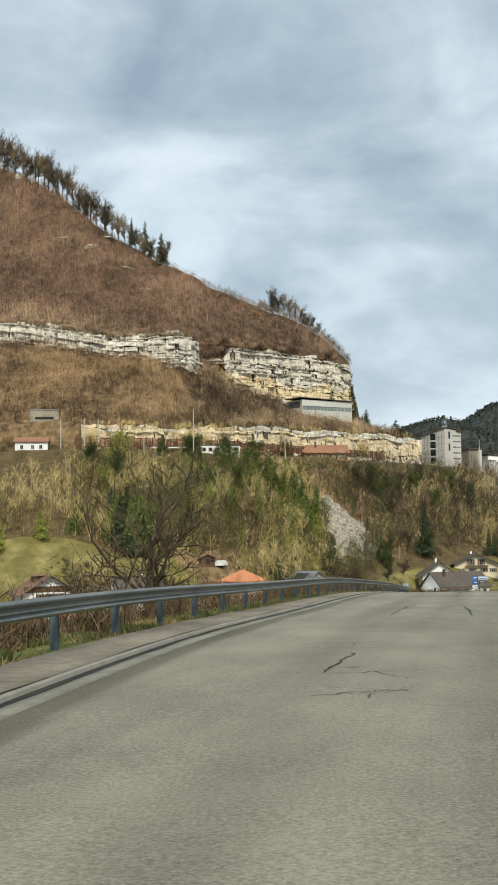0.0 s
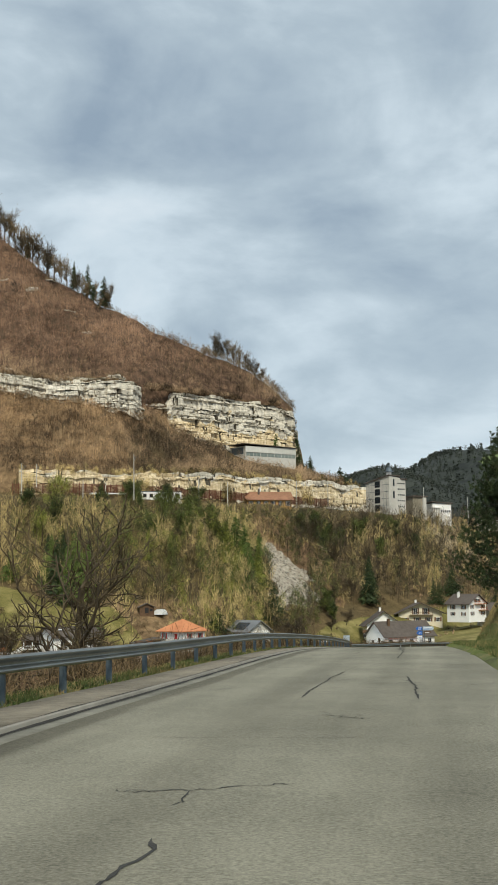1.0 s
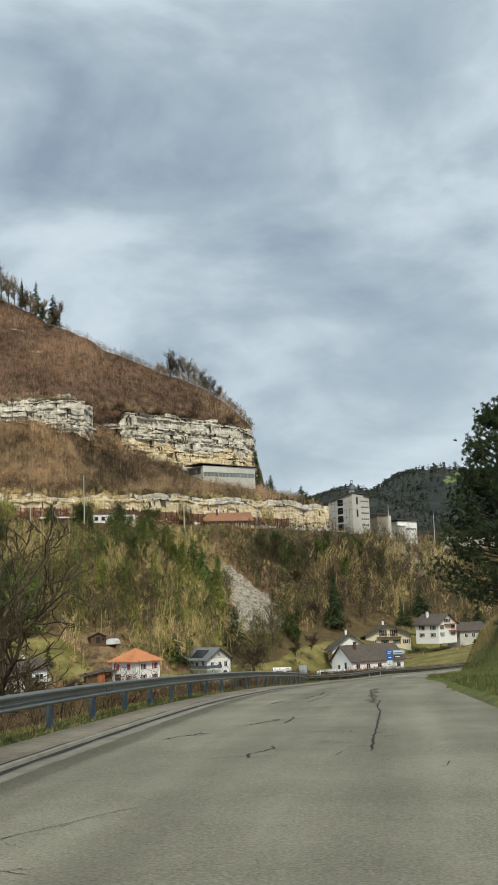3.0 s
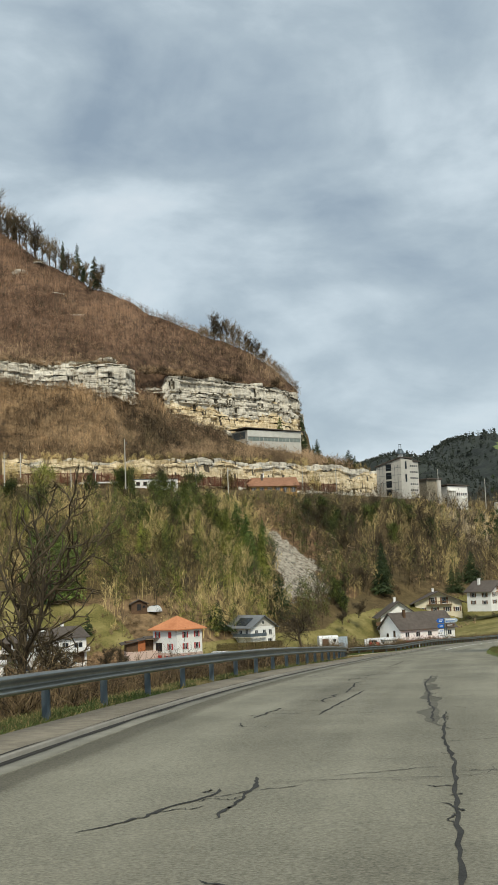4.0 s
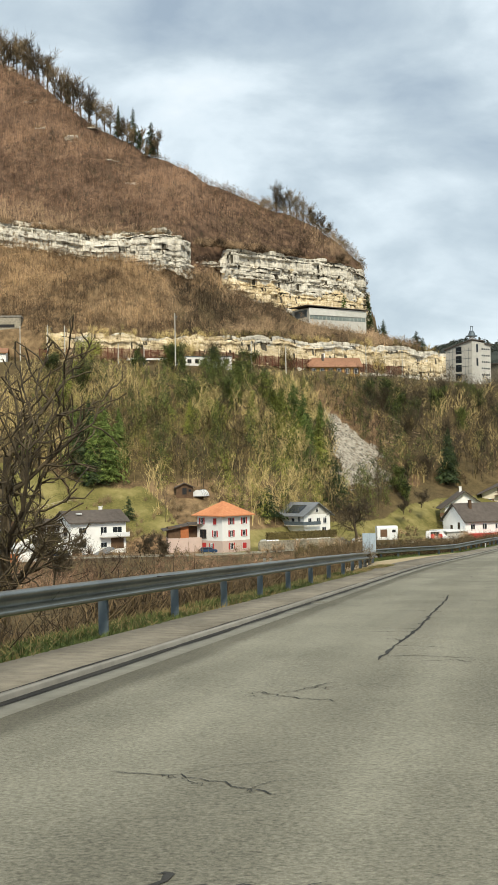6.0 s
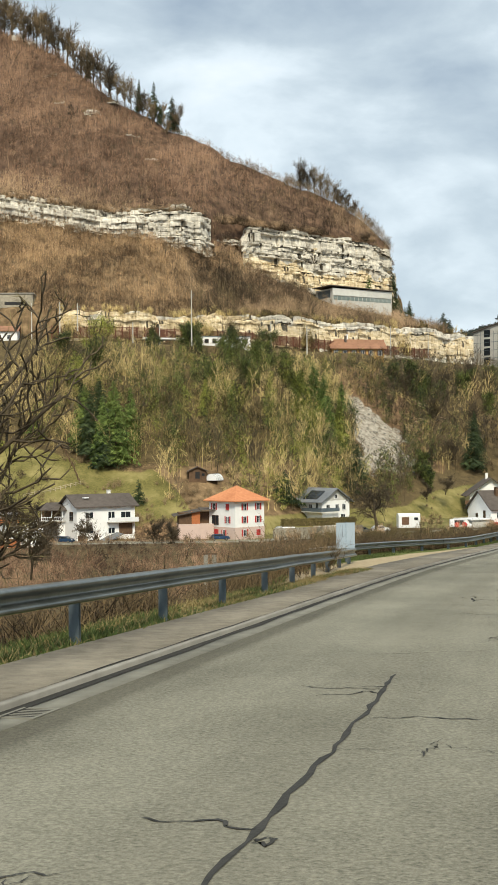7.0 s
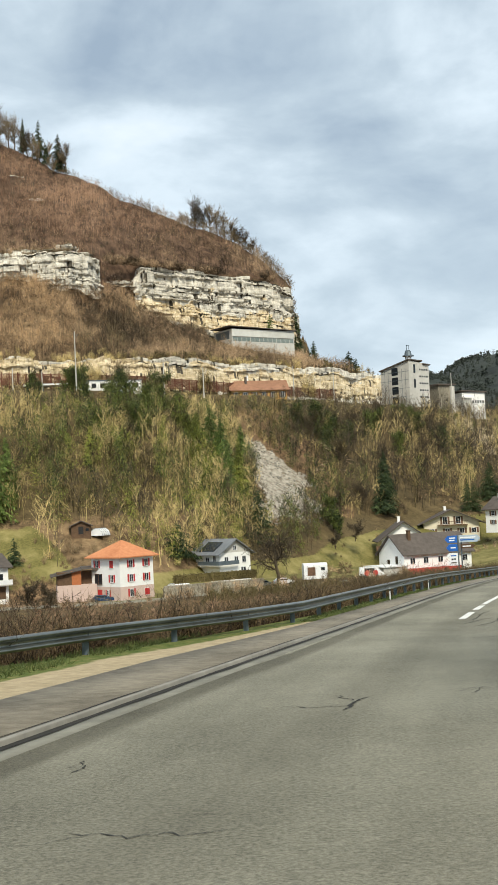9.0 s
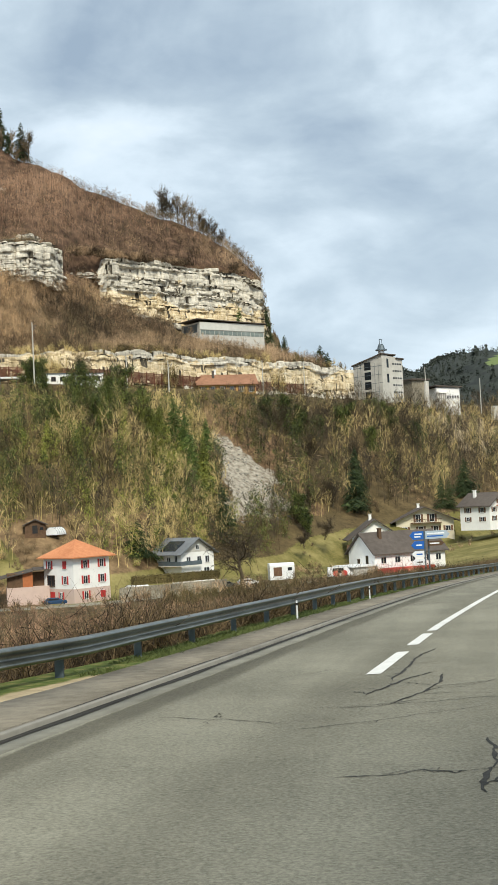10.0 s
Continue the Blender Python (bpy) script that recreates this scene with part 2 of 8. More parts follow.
M["spruce"] = material("spruce", (0.014, 0.027, 0.012), (0.07, 0.095, 0.032), 0.6, 0.8, island=0.6)
M["spruce_mid"] = material("spruce_mid", (0.034, 0.066, 0.014), (0.19, 0.25, 0.058), 0.6, 0.8, island=0.5, lo=0.38)
M["spruce_light"] = material("spruce_light", (0.055, 0.072, 0.012), (0.36, 0.375, 0.075), 0.6, 0.8, island=0.5, lo=0.38)
M["far_meadow"] = material("far_meadow", (0.10, 0.14, 0.04), (0.17, 0.21, 0.07), 0.05, 0.95)
# blue-green tint of wood and floor stands in for haze over the distance
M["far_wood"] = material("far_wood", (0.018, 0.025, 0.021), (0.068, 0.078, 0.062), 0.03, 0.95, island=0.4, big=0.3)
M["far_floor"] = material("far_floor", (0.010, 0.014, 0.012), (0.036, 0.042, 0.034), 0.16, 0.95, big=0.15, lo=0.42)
M["plaster"] = material("white_plaster", (0.74, 0.735, 0.71), (0.86, 0.855, 0.83), 0.8, 0.9, 0.1)
M["cream"] = material("cream_plaster", (0.60, 0.54, 0.40), (0.72, 0.66, 0.52), 0.8, 0.9, 0.1)
M["concrete"] = material("concrete", (0.40, 0.385, 0.345), (0.60, 0.58, 0.53), 0.5, 0.9, 0.2)
M["concrete_light"] = material("light_concrete", (0.48, 0.48, 0.44), (0.66, 0.655, 0.61), 0.4, 0.9, 0.15)
M["pale_glass"] = material("pale_glass", (0.10, 0.13, 0.12), (0.26, 0.30, 0.28), 0.5, 0.15)
M["ochre"] = material("ochre_wall", (0.45, 0.25, 0.08), (0.58, 0.34, 0.12), 0.6, 0.9)
M["pink"] = material("pink_plaster", (0.50, 0.38, 0.33), (0.60, 0.47, 0.41), 0.8, 0.9)
M["tile_orange"] = material("orange_tile", (0.40, 0.145, 0.06), (0.60, 0.265, 0.125), 1.5, 0.8, 0.3, 6.0)
M["tile_red"] = material("rust_tile", (0.19, 0.095, 0.055), (0.33, 0.175, 0.105), 1.0, 0.85, 0.3, 6.0)
M["tile_brown"] = material("brown_tile", (0.10, 0.055, 0.035), (0.22, 0.135, 0.09), 1.0, 0.85, 0.3, 6.0)
M["tile_dark"] = material("dark_tile", (0.055, 0.045, 0.038), (0.12, 0.10, 0.085), 1.0, 0.85, 0.3, 6.0)
M["tile_grey"] = material("grey_tile", (0.12, 0.13, 0.14), (0.22, 0.23, 0.24), 1.0, 0.8, 0.3, 6.0)
M["cut_wood"] = material("cut_wood", (0.26, 0.19, 0.12), (0.46, 0.36, 0.25), 1.0, 0.9)
M["wood_dark"] = material("dark_wood", (0.06, 0.035, 0.02), (0.15, 0.09, 0.05), 2.0, 0.8)
M["wood_red"] = material("red_wood", (0.32, 0.10, 0.035), (0.45, 0.16, 0.06), 2.0, 0.7)
M["shutter"] = material("red_shutter", (0.34, 0.025, 0.025), (0.48, 0.045, 0.04), 2.0, 0.6)
M["brown_shutter"] = material("brown_shutter", (0.10, 0.055, 0.03), (0.18, 0.10, 0.06), 2.0, 0.6)
M["glass"] = glass_dark("window_glass")
M["white_metal"] = material("white_metal", (0.68, 0.69, 0.69), (0.80, 0.81, 0.81), 1.0, 0.4)
M["red_paint"] = material("red_paint", (0.50, 0.04, 0.04), (0.62, 0.07, 0.06), 1.0, 0.5)
M["blue_paint"] = material("blue_sign", (0.02, 0.10, 0.38), (0.03, 0.14, 0.48), 2.0, 0.4)
M["sign_white"] = material("sign_white", (0.70, 0.72, 0.74), (0.82, 0.83, 0.84), 2.0, 0.4)
M["sign_back"] = material("sign_back", (0.32, 0.39, 0.46), (0.42, 0.49, 0.55), 3.0, 0.5)
M["rust"] = material("rust_fence", (0.09, 0.035, 0.022), (0.17, 0.075, 0.045), 1.5, 0.9)
M["black"] = material("black_rubber", (0.015, 0.015, 0.015), (0.03, 0.03, 0.03), 5.0, 0.7)
M["car_blue"] = material("blue_car_paint", (0.03, 0.06, 0.12), (0.04, 0.08, 0.15), 1.0, 0.25, metal=0.3)
M["car_white"] = material("white_car_paint", (0.7, 0.7, 0.7), (0.78, 0.78, 0.78), 1.0, 0.3)
M["hedge"] = material("hedge", (0.06, 0.05, 0.02), (0.15, 0.12, 0.045), 0.8, 0.95, island=0.5)


# ---- mesh helpers ----
def thing(name, label, category, loc=(0, 0, 0), rz=0.0, group=""):
    ob = new(name)
    ob.matrix_world = pose(*loc, 0, 0, rz)
    return tagged(ob, label, category, group)


def part(name, bm, mat, parent, label=""):
    me = bpy.data.meshes.new(name)
    bm.to_mesh(me)
    bm.free()
    me.materials.append(mat)
    ob = new(name, me)
    ob.parent = parent
    return tagged(ob, label)


def box(bm, x0, x1, y0, y1, z0, z1, rz=0.0, centre=(0, 0)):
    c = bmesh.ops.create_cube(bm, size=1.0)["verts"]
    m = Matrix.LocRotScale(((x0 + x1) / 2, (y0 + y1) / 2, (z0 + z1) / 2), None, (x1 - x0, y1 - y0, z1 - z0))
    if rz:
        m = Matrix.Translation((*centre, 0)) @ Matrix.Rotation(radians(rz), 4, "Z") @ Matrix.Translation((-centre[0], -centre[1], 0)) @ m
    bmesh.ops.transform(bm, matrix=m, verts=c)
    return c


def boxed(*args, **kw):
    bm = bmesh.new()
    box(bm, *args, **kw)
    return bm


def rod(bm, a, b, r0, r1=None, sides=6):
    a, b = Vector(a), Vector(b)
    r1 = r0 if r1 is None else r1
    q = (b - a).to_track_quat("Z", "Y").to_matrix()
    rings = []
    for p, r in ((a, r0), (b, r1)):
        rings.append([bm.verts.new(p + q @ Vector((r * math.cos(2 * math.pi * i / sides), r * math.sin(2 * math.pi * i / sides), 0))) for i in range(sides)])
    for i in range(sides):
        j = (i + 1) % sides
        bm.faces.new((rings[0][i], rings[0][j], rings[1][j], rings[1][i]))
    bm.faces.new(rings[0][::-1])
    bm.faces.new(rings[1])


def raw(name, verts, faces, mat, smooth=False):
    """A mesh object from arrays of vertices and of triangles or quads."""
    verts, faces = np.asarray(verts, np.float32), np.asarray(faces, np.int32)
    k = faces.shape[1]
    me = bpy.data.meshes.new(name)
    me.vertices.add(len(verts))
    me.vertices.foreach_set("co", verts.ravel())
    me.loops.add(faces.size)
    me.loops.foreach_set("vertex_index", faces.ravel())
    me.polygons.add(len(faces))
    me.polygons.foreach_set("loop_start", np.arange(0, faces.size, k, dtype=np.int32))
    me.polygons.foreach_set("loop_total", np.full(len(faces), k, np.int32))
    if smooth:
        me.polygons.foreach_set("use_smooth", np.ones(len(faces), bool))
    me.update(calc_edges=True)
    me.materials.append(mat)
    return new(name, me)


def sheet(rows):
    """Vertices and quads of a grid of points, rows x columns x 3."""
    g = np.asarray(rows, float)
    n, m = g.shape[:2]
    i = np.arange(n * m).reshape(n, m)
    q = np.stack([i[:-1, :-1], i[:-1, 1:], i[1:, 1:], i[1:, :-1]], -1).reshape(-1, 4)
    return g.reshape(-1, 3), q


TABLES = {}


def fbm(x, y, seed, octaves=4):
    """Smooth noise on arrays, about -1 to 1, one unit across."""
    x, y = np.asarray(x, float), np.asarray(y, float)
    out, amp = np.zeros(np.broadcast(x, y).shape), 1.0
    x, y = np.broadcast_arrays(x, y)
    for o in range(octaves):
        if (seed, o) not in TABLES:
            TABLES[seed, o] = np.random.RandomState(seed * 17 + o).rand(256, 256) * 2 - 1
        tab = TABLES[seed, o]
        xi, yi = np.floor(x).astype(int), np.floor(y).astype(int)
        fx, fy = x - xi, y - yi
        fx, fy = fx * fx * (3 - 2 * fx), fy * fy * (3 - 2 * fy)
        g = lambda a, b: tab[(xi + a) % 256, (yi + b) % 256]
        out += amp * ((g(0, 0) * (1 - fx) + g(1, 0) * fx) * (1 - fy) + (g(0, 1) * (1 - fx) + g(1, 1) * fx) * fy)
        x, y, amp = x * 2.03 + 7.1, y * 2.03 + 3.7, amp * 0.5
    return out / 1.6


# ---- the plan: road and relief ----
KY = np.array([-60, 0, 16.3, 32.6, 48.9, 65.2, 81.5, 97.8, 114.1, 130.4, 152.2, 179.3, 217.4, 250, 290, 340, 420])
KX = np.array([-9.5, -3.28, -1.24, 1.31, 4.13, 6.87, 10.14, 13.17, 16.57, 20.66, 26.6, 34.3, 47.0, 60, 80, 112, 172])
KZ = np.array([0.9, 0.07, -0.17, -0.69, -1.21, -1.93, -2.79, -3.78, -4.72, -5.64, -6.74, -8.20, -10.2, -11.7, -13.2, -14.6, -15.5])
ROAD_W = 6.1


def spline(xn, yn):
    n, h = len(xn), np.diff(xn)
    a, b = np.eye(n), np.zeros(n)
    for i in range(1, n - 1):
        a[i, i - 1:i + 2] = h[i - 1], 2 * (h[i - 1] + h[i]), h[i]
        b[i] = 6 * ((yn[i + 1] - yn[i]) / h[i] - (yn[i] - yn[i - 1]) / h[i - 1])
    mm = np.linalg.solve(a, b)

    def ev(x):
        x = np.asarray(x, float)
        i = np.clip(np.searchsorted(xn, x) - 1, 0, n - 2)
        p, c, w = xn[i + 1] - x, x - xn[i], h[i]
        return mm[i] * p**3 / 6 / w + mm[i + 1] * c**3 / 6 / w + (yn[i] / w - mm[i] * w / 6) * p + (yn[i + 1] / w - mm[i + 1] * w / 6) * c
    return ev


kerb_x, road_z = spline(KY, KX), spline(KY, KZ)


def lerp(x, xs, ys):
    return np.interp(x, xs, ys)


def smooth_step(a, b, x):
    t = np.clip((np.asarray(x, float) - a) / (b - a), 0, 1)
    return t * t * (3 - 2 * t)


def rail_y(x):      # the railway bench on the mountain's flank
    return lerp(x, [-400, -200, -90, -40, -5, 43, 104, 160, 260, 400], [500, 470, 456, 458, 480, 538, 606, 670, 770, 900])


def foot_y(x):      # where the flank meets the valley floor
    return lerp(x, [-400, -120, -50, -12, 5, 25, 60, 100, 160, 300], [366, 358, 367, 371, 378, 406, 440, 472, 540, 700])


def cliff_y(x):     # the foot of the upper rock band
    return lerp(x, [-400, -250, -100, -30, -22, -8, 42, 51, 57, 66, 90], [600, 565, 546, 543, 552, 573, 602, 611, 655, 740, 900])


def cliff_base(x):
    return lerp(x, [-250, -100, -77, -40, -24, -16, -10, -8, 5, 20, 42, 54, 80], [98, 86, 83.5, 77, 73, 75.5, 75, 71.5, 67, 62, 58, 56, 54])


def cliff_top(x):
    return lerp(x, [-250, -100, -77, -56, -45, -38, -24, -20, -16, -12, -8, 20, 42, 50, 55, 80], [106, 94.3, 90.8, 87, 86.6, 87.8, 88, 86, 85.5, 86.5, 87, 85.8, 84.8, 82, 78, 64])


def flank_z(x, y):
    """Height of the mountain's flank, without roughness."""
    ry, fy, cy = rail_y(x), foot_y(x), cliff_y(x)
    zf = lerp(x, [-100, 0, 75, 100, 160], [-21.8, -21.6, -20.6, -17, -10])
    t = np.clip((y - fy) / (ry - 4 - fy), 0, 1)
    z = zf + (31.5 - zf) * t**0.95
    lc = ry + 11
    end = smooth_step(84, 70, x)                       # the rock ends at the spur's corner
    rise = lerp(x, [-60, -28, 0, 40, 80], [5.5, 4.5, 6.5, 8, 8])
    step = np.clip((y - lc) / 1.5, 0, 1) * (rise + 3.0) * end + np.clip((y - ry - 7.8) / 3.0, 0, 1) * 2.5 * end
    z = z + step
    base = cliff_base(x) - 37.0 - rise
    up = np.clip((y - lc - 2) / np.maximum(cy - lc - 3, 1), 0, 1)
    z = z + up * base * end
    wide = lerp(x, [-23, -20, -11, -8.5], [1.6, 14, 14, 1.6])       # wooded gap between the cliffs
    z = z + np.clip((y - cy) / wide, 0, 1) * (cliff_top(x) - cliff_base(x)) * end
    cs = lerp(x, [-400, -250, -100, -50, -24, -8, 20, 42, 52, 60, 70, 90], [602, 567, 548, 549, 556, 570, 589, 604, 614, 655, 740, 900])
    z = z + np.maximum(y - cs, 0) * 0.75 * end
    yc = lerp(x, [-400, -133, -80, -44, -9, 11, 31, 45, 52, 60], [1000, 725, 655, 604, 612, 618, 622, 616, 620, 626])
    zc = lerp(x, [-400, -133, -80, -44, -9, 11, 31, 45, 52, 60], [325, 195, 165, 148, 122, 111, 102, 92, 83, 70])
    back = zc - 0.55 * (y - yc)
    z = np.where(y > cy, np.minimum(z, np.maximum(back, 30)), z)
    return z


def crest_y(x):     # the skyline of the mountain as the valley sees it
    x = np.atleast_1d(np.asarray(x, float))
    ys = np.arange(575.0, 860.0, 1.0)
    X, Y = np.meshgrid(x, ys)
    return ys[np.argmax(flank_z(X, Y) / (Y - 80), 0)]


def ground_z(x, y, rough=True):
    x, y = np.broadcast_arrays(np.asarray(x, float), np.asarray(y, float))
    z = flank_z(x, y)
    if rough:
        n = fbm(x / 34, y / 34, 3) * 3.0 + fbm(x / 9, y / 9, 5) * 1.0
        slope = smooth_step(foot_y(x) - 2, foot_y(x) + 25, y) * (1 - np.exp(-((y - rail_y(x) - 6) / 10.0)**2))
        z = z + n * slope * np.where(y > cliff_y(x), 1.0, 0.8)
    yy = np.clip(y, -60, 420)
    u, zr = x - kerb_x(yy), road_z(yy)
    edge = lerp(yy, [-60, 108, 114, 128, 134, 140, 200, 420], [-1.6, -1.7, -4.2, -4.4, -3.0, -2.0, -2.0, -2.0])
    left = zr - np.maximum(edge - u, 0) * 0.58
    cut = lerp(yy, [-60, 71, 80, 90, 100, 122, 140, 165, 190], [0.3, 0.3, 2.6, 3.2, 3.1, 2.7, 2.0, 1.0, 0.3])      # rocky bank inside the bend
    right = zr + 0.12 + np.clip((u - ROAD_W - 2.6) / 1.6, 0, 1) * cut + np.maximum(u - ROAD_W - 4.2, 0) * 0.12
    right = np.minimum(right, zr + 7)
    bank = np.where(u < edge, np.maximum(left, -22.5), np.where(u > ROAD_W + 0.2, right, zr - 0.35))
    bank = np.where((u >= edge) & (u < -0.25), zr + 0.04, bank)
    if rough:
        bank = bank + np.where((u < edge - 1), fbm(x / 6, y / 6, 9) * 0.5, 0)
    near = smooth_step(345, 300, y)
    z = np.where(y < 345, bank * near + np.where(y > 300, z, bank) * (1 - near), z)
    on = (u > edge) & (u < ROAD_W + 0.2) & (y < 420)
    return np.where(on, np.minimum(bank, np.maximum(z, bank)), z)


def grid_line(stops):
    """Coordinates with a step that changes along the way: (start, step) pairs and an end."""
    out = []
    for (a, s), (b, _) in zip(stops[:-1], stops[1:]):
        out.extend(np.arange(a, b - 1e-6, s))
    return np.array(out + [stops[-1][0]])


# ---- ground: one sheet ----
gx = grid_line([(-3000, 400), (-600, 60), (-240, 8), (-140, 3.2), (-30, 1.4), (-6, 0.55), (48, 1.2), (130, 3), (220, 15), (500, 80), (1200, 400), (4000, 1)])
gy = grid_line([(-600, 100), (-100, 20), (-20, 1.5), (200, 2.5), (330, 2.0), (640, 3), (760, 12), (1000, 80), (1600, 300), (4600, 1)])
GX, GY = np.meshgrid(gx, gy)
GZ = ground_z(GX, GY)
far_y = smooth_step(900, 1400, np.hypot(GX, GY))
GZ = GZ * (1 - far_y) + 20 * far_y
gv, gq = sheet(np.stack([GX, GY, GZ], -1))


def ground_material():
    m = bpy.data.materials.new("ground_cover")
    m.use_nodes = True
    n, l = m.node_tree.nodes, m.node_tree.links
    p = n["Principled BSDF"]
    p.inputs["Roughness"].default_value = 0.95
    p.inputs["Specular IOR Level"].default_value = 0.15
    geo = n.new("ShaderNodeNewGeometry")

    def noise_tex(scale, detail=6.0):
        t = n.new("ShaderNodeTexNoise")
        t.inputs["Scale"].default_value, t.inputs["Detail"].default_value, t.inputs["Roughness"].default_value = scale, detail, 0.65
        l.new(geo.outputs["Position"], t.inputs["Vector"])
        return t.outputs[0]

    def ramp(fac, *stops):
        r = n.new("ShaderNodeValToRGB")
        e = r.color_ramp.elements
        for i, (pos, col) in enumerate(stops):
            q = e[i] if i < 2 else e.new(pos)
            q.position, q.color = pos, (*col, 1)
        l.new(fac, r.inputs[0])
        return r.outputs[0]

    def mixed(fac, a, b):
        x = n.new("ShaderNodeMix")
        x.data_type = "RGBA"
        l.new(fac, x.inputs[0])
        l.new(a, x.inputs[6])
        l.new(b, x.inputs[7])
        return x.outputs[2]

    def mask(name, spread=0.5):
        a = n.new("ShaderNodeAttribute")
        a.attribute_name = name
        s = n.new("ShaderNodeMath")
        s.operation = "MULTIPLY_ADD"
        s.inputs[1].default_value, s.inputs[2].default_value = spread, -spread / 2
        l.new(fine, s.inputs[0])
        t = n.new("ShaderNodeMath")
        l.new(a.outputs["Fac"], t.inputs[0])
        l.new(s.outputs[0], t.inputs[1])
        r = n.new("ShaderNodeMapRange")
        r.inputs[1].default_value, r.inputs[2].default_value = 0.42, 0.58
        l.new(t.outputs[0], r.inputs[0])
        return r.outputs[0]

    fine, mid_n, coarse = noise_tex(2.2), noise_tex(0.35), noise_tex(0.05, 3.0)
    # leaf litter, darkened further to stand for shade inside the woods
    litter = ramp(mid_n, (0.35, (0.032, 0.023, 0.012)), (0.68, (0.17, 0.125, 0.062)), (0.5, (0.085, 0.06, 0.03)))
    litter = mixed(ramp(coarse, (0.36, (0.1, 0.1, 0.1)), (0.62, (0.65, 0.65, 0.65))), litter, ramp(fine, (0.3, (0.045, 0.035, 0.016)), (0.7, (0.16, 0.12, 0.056))))
    meadow = ramp(fine, (0.3, (0.080, 0.078, 0.022)), (0.7, (0.185, 0.160, 0.054)))
    meadow = mixed(ramp(noise_tex(0.12), (0.45, (0, 0, 0)), (0.65, (1, 1, 1))), meadow, ramp(mid_n, (0.3, (0.19, 0.168, 0.058)), (0.7, (0.30, 0.25, 0.105))))
    scree = ramp(noise_tex(0.7, 8.0), (0.36, (0.15, 0.12, 0.085)), (0.68, (0.42, 0.385, 0.32)), (0.5, (0.29, 0.26, 0.21)))
    verge = ramp(noise_tex(6.0), (0.32, (0.045, 0.075, 0.015)), (0.68, (0.22, 0.19, 0.075)), (0.5, (0.10, 0.125, 0.03)))
    grit = ramp(noise_tex(5.0), (0.3, (0.27, 0.215, 0.13)), (0.7, (0.46, 0.37, 0.235)))
    russet = ramp(mid_n, (0.34, (0.050, 0.031, 0.020)), (0.68, (0.185, 0.116, 0.074)), (0.5, (0.105, 0.065, 0.042)))
    # tan dry ground, with sunlight on the left slope put into its colour
    gold = ramp(mid_n, (0.34, (0.085, 0.057, 0.030)), (0.68, (0.29, 0.20, 0.108)), (0.5, (0.17, 0.114, 0.062)))
    earth = ramp(noise_tex(0.8), (0.34, (0.075, 0.045, 0.024)), (0.68, (0.27, 0.18, 0.10)), (0.5, (0.15, 0.095, 0.052)))
    col = mixed(mask("russet"), litter, russet)
    col = mixed(mask("gold", 0.9), col, gold)
    col = mixed(mask("earth", 0.9), col, earth)
    col = mixed(mask("meadow"), col, meadow)
    col = mixed(mask("yard", 0.9), col, earth)
    col = mixed(mask("scree", 0.9), col, scree)
    col = mixed(mask("verge"), col, verge)
    col = mixed(mask("grit"), col, grit)
    l.new(col, p.inputs["Base Color"])
    b = n.new("ShaderNodeBump")
    b.inputs["Strength"].default_value, b.inputs["Distance"].default_value = 0.6, 0.15
    l.new(fine, b.inputs["Height"])
    l.new(b.outputs[0], p.inputs["Normal"])
    return m


ground = tagged(raw("ground", gv, gq, ground_material(), smooth=True), "brown winter valley slope with meadow and scree", "ground", kind="structure")


def band(v, a, b, soft):
    return smooth_step(a - soft, a + soft, v) * smooth_step(b + soft, b - soft, v)


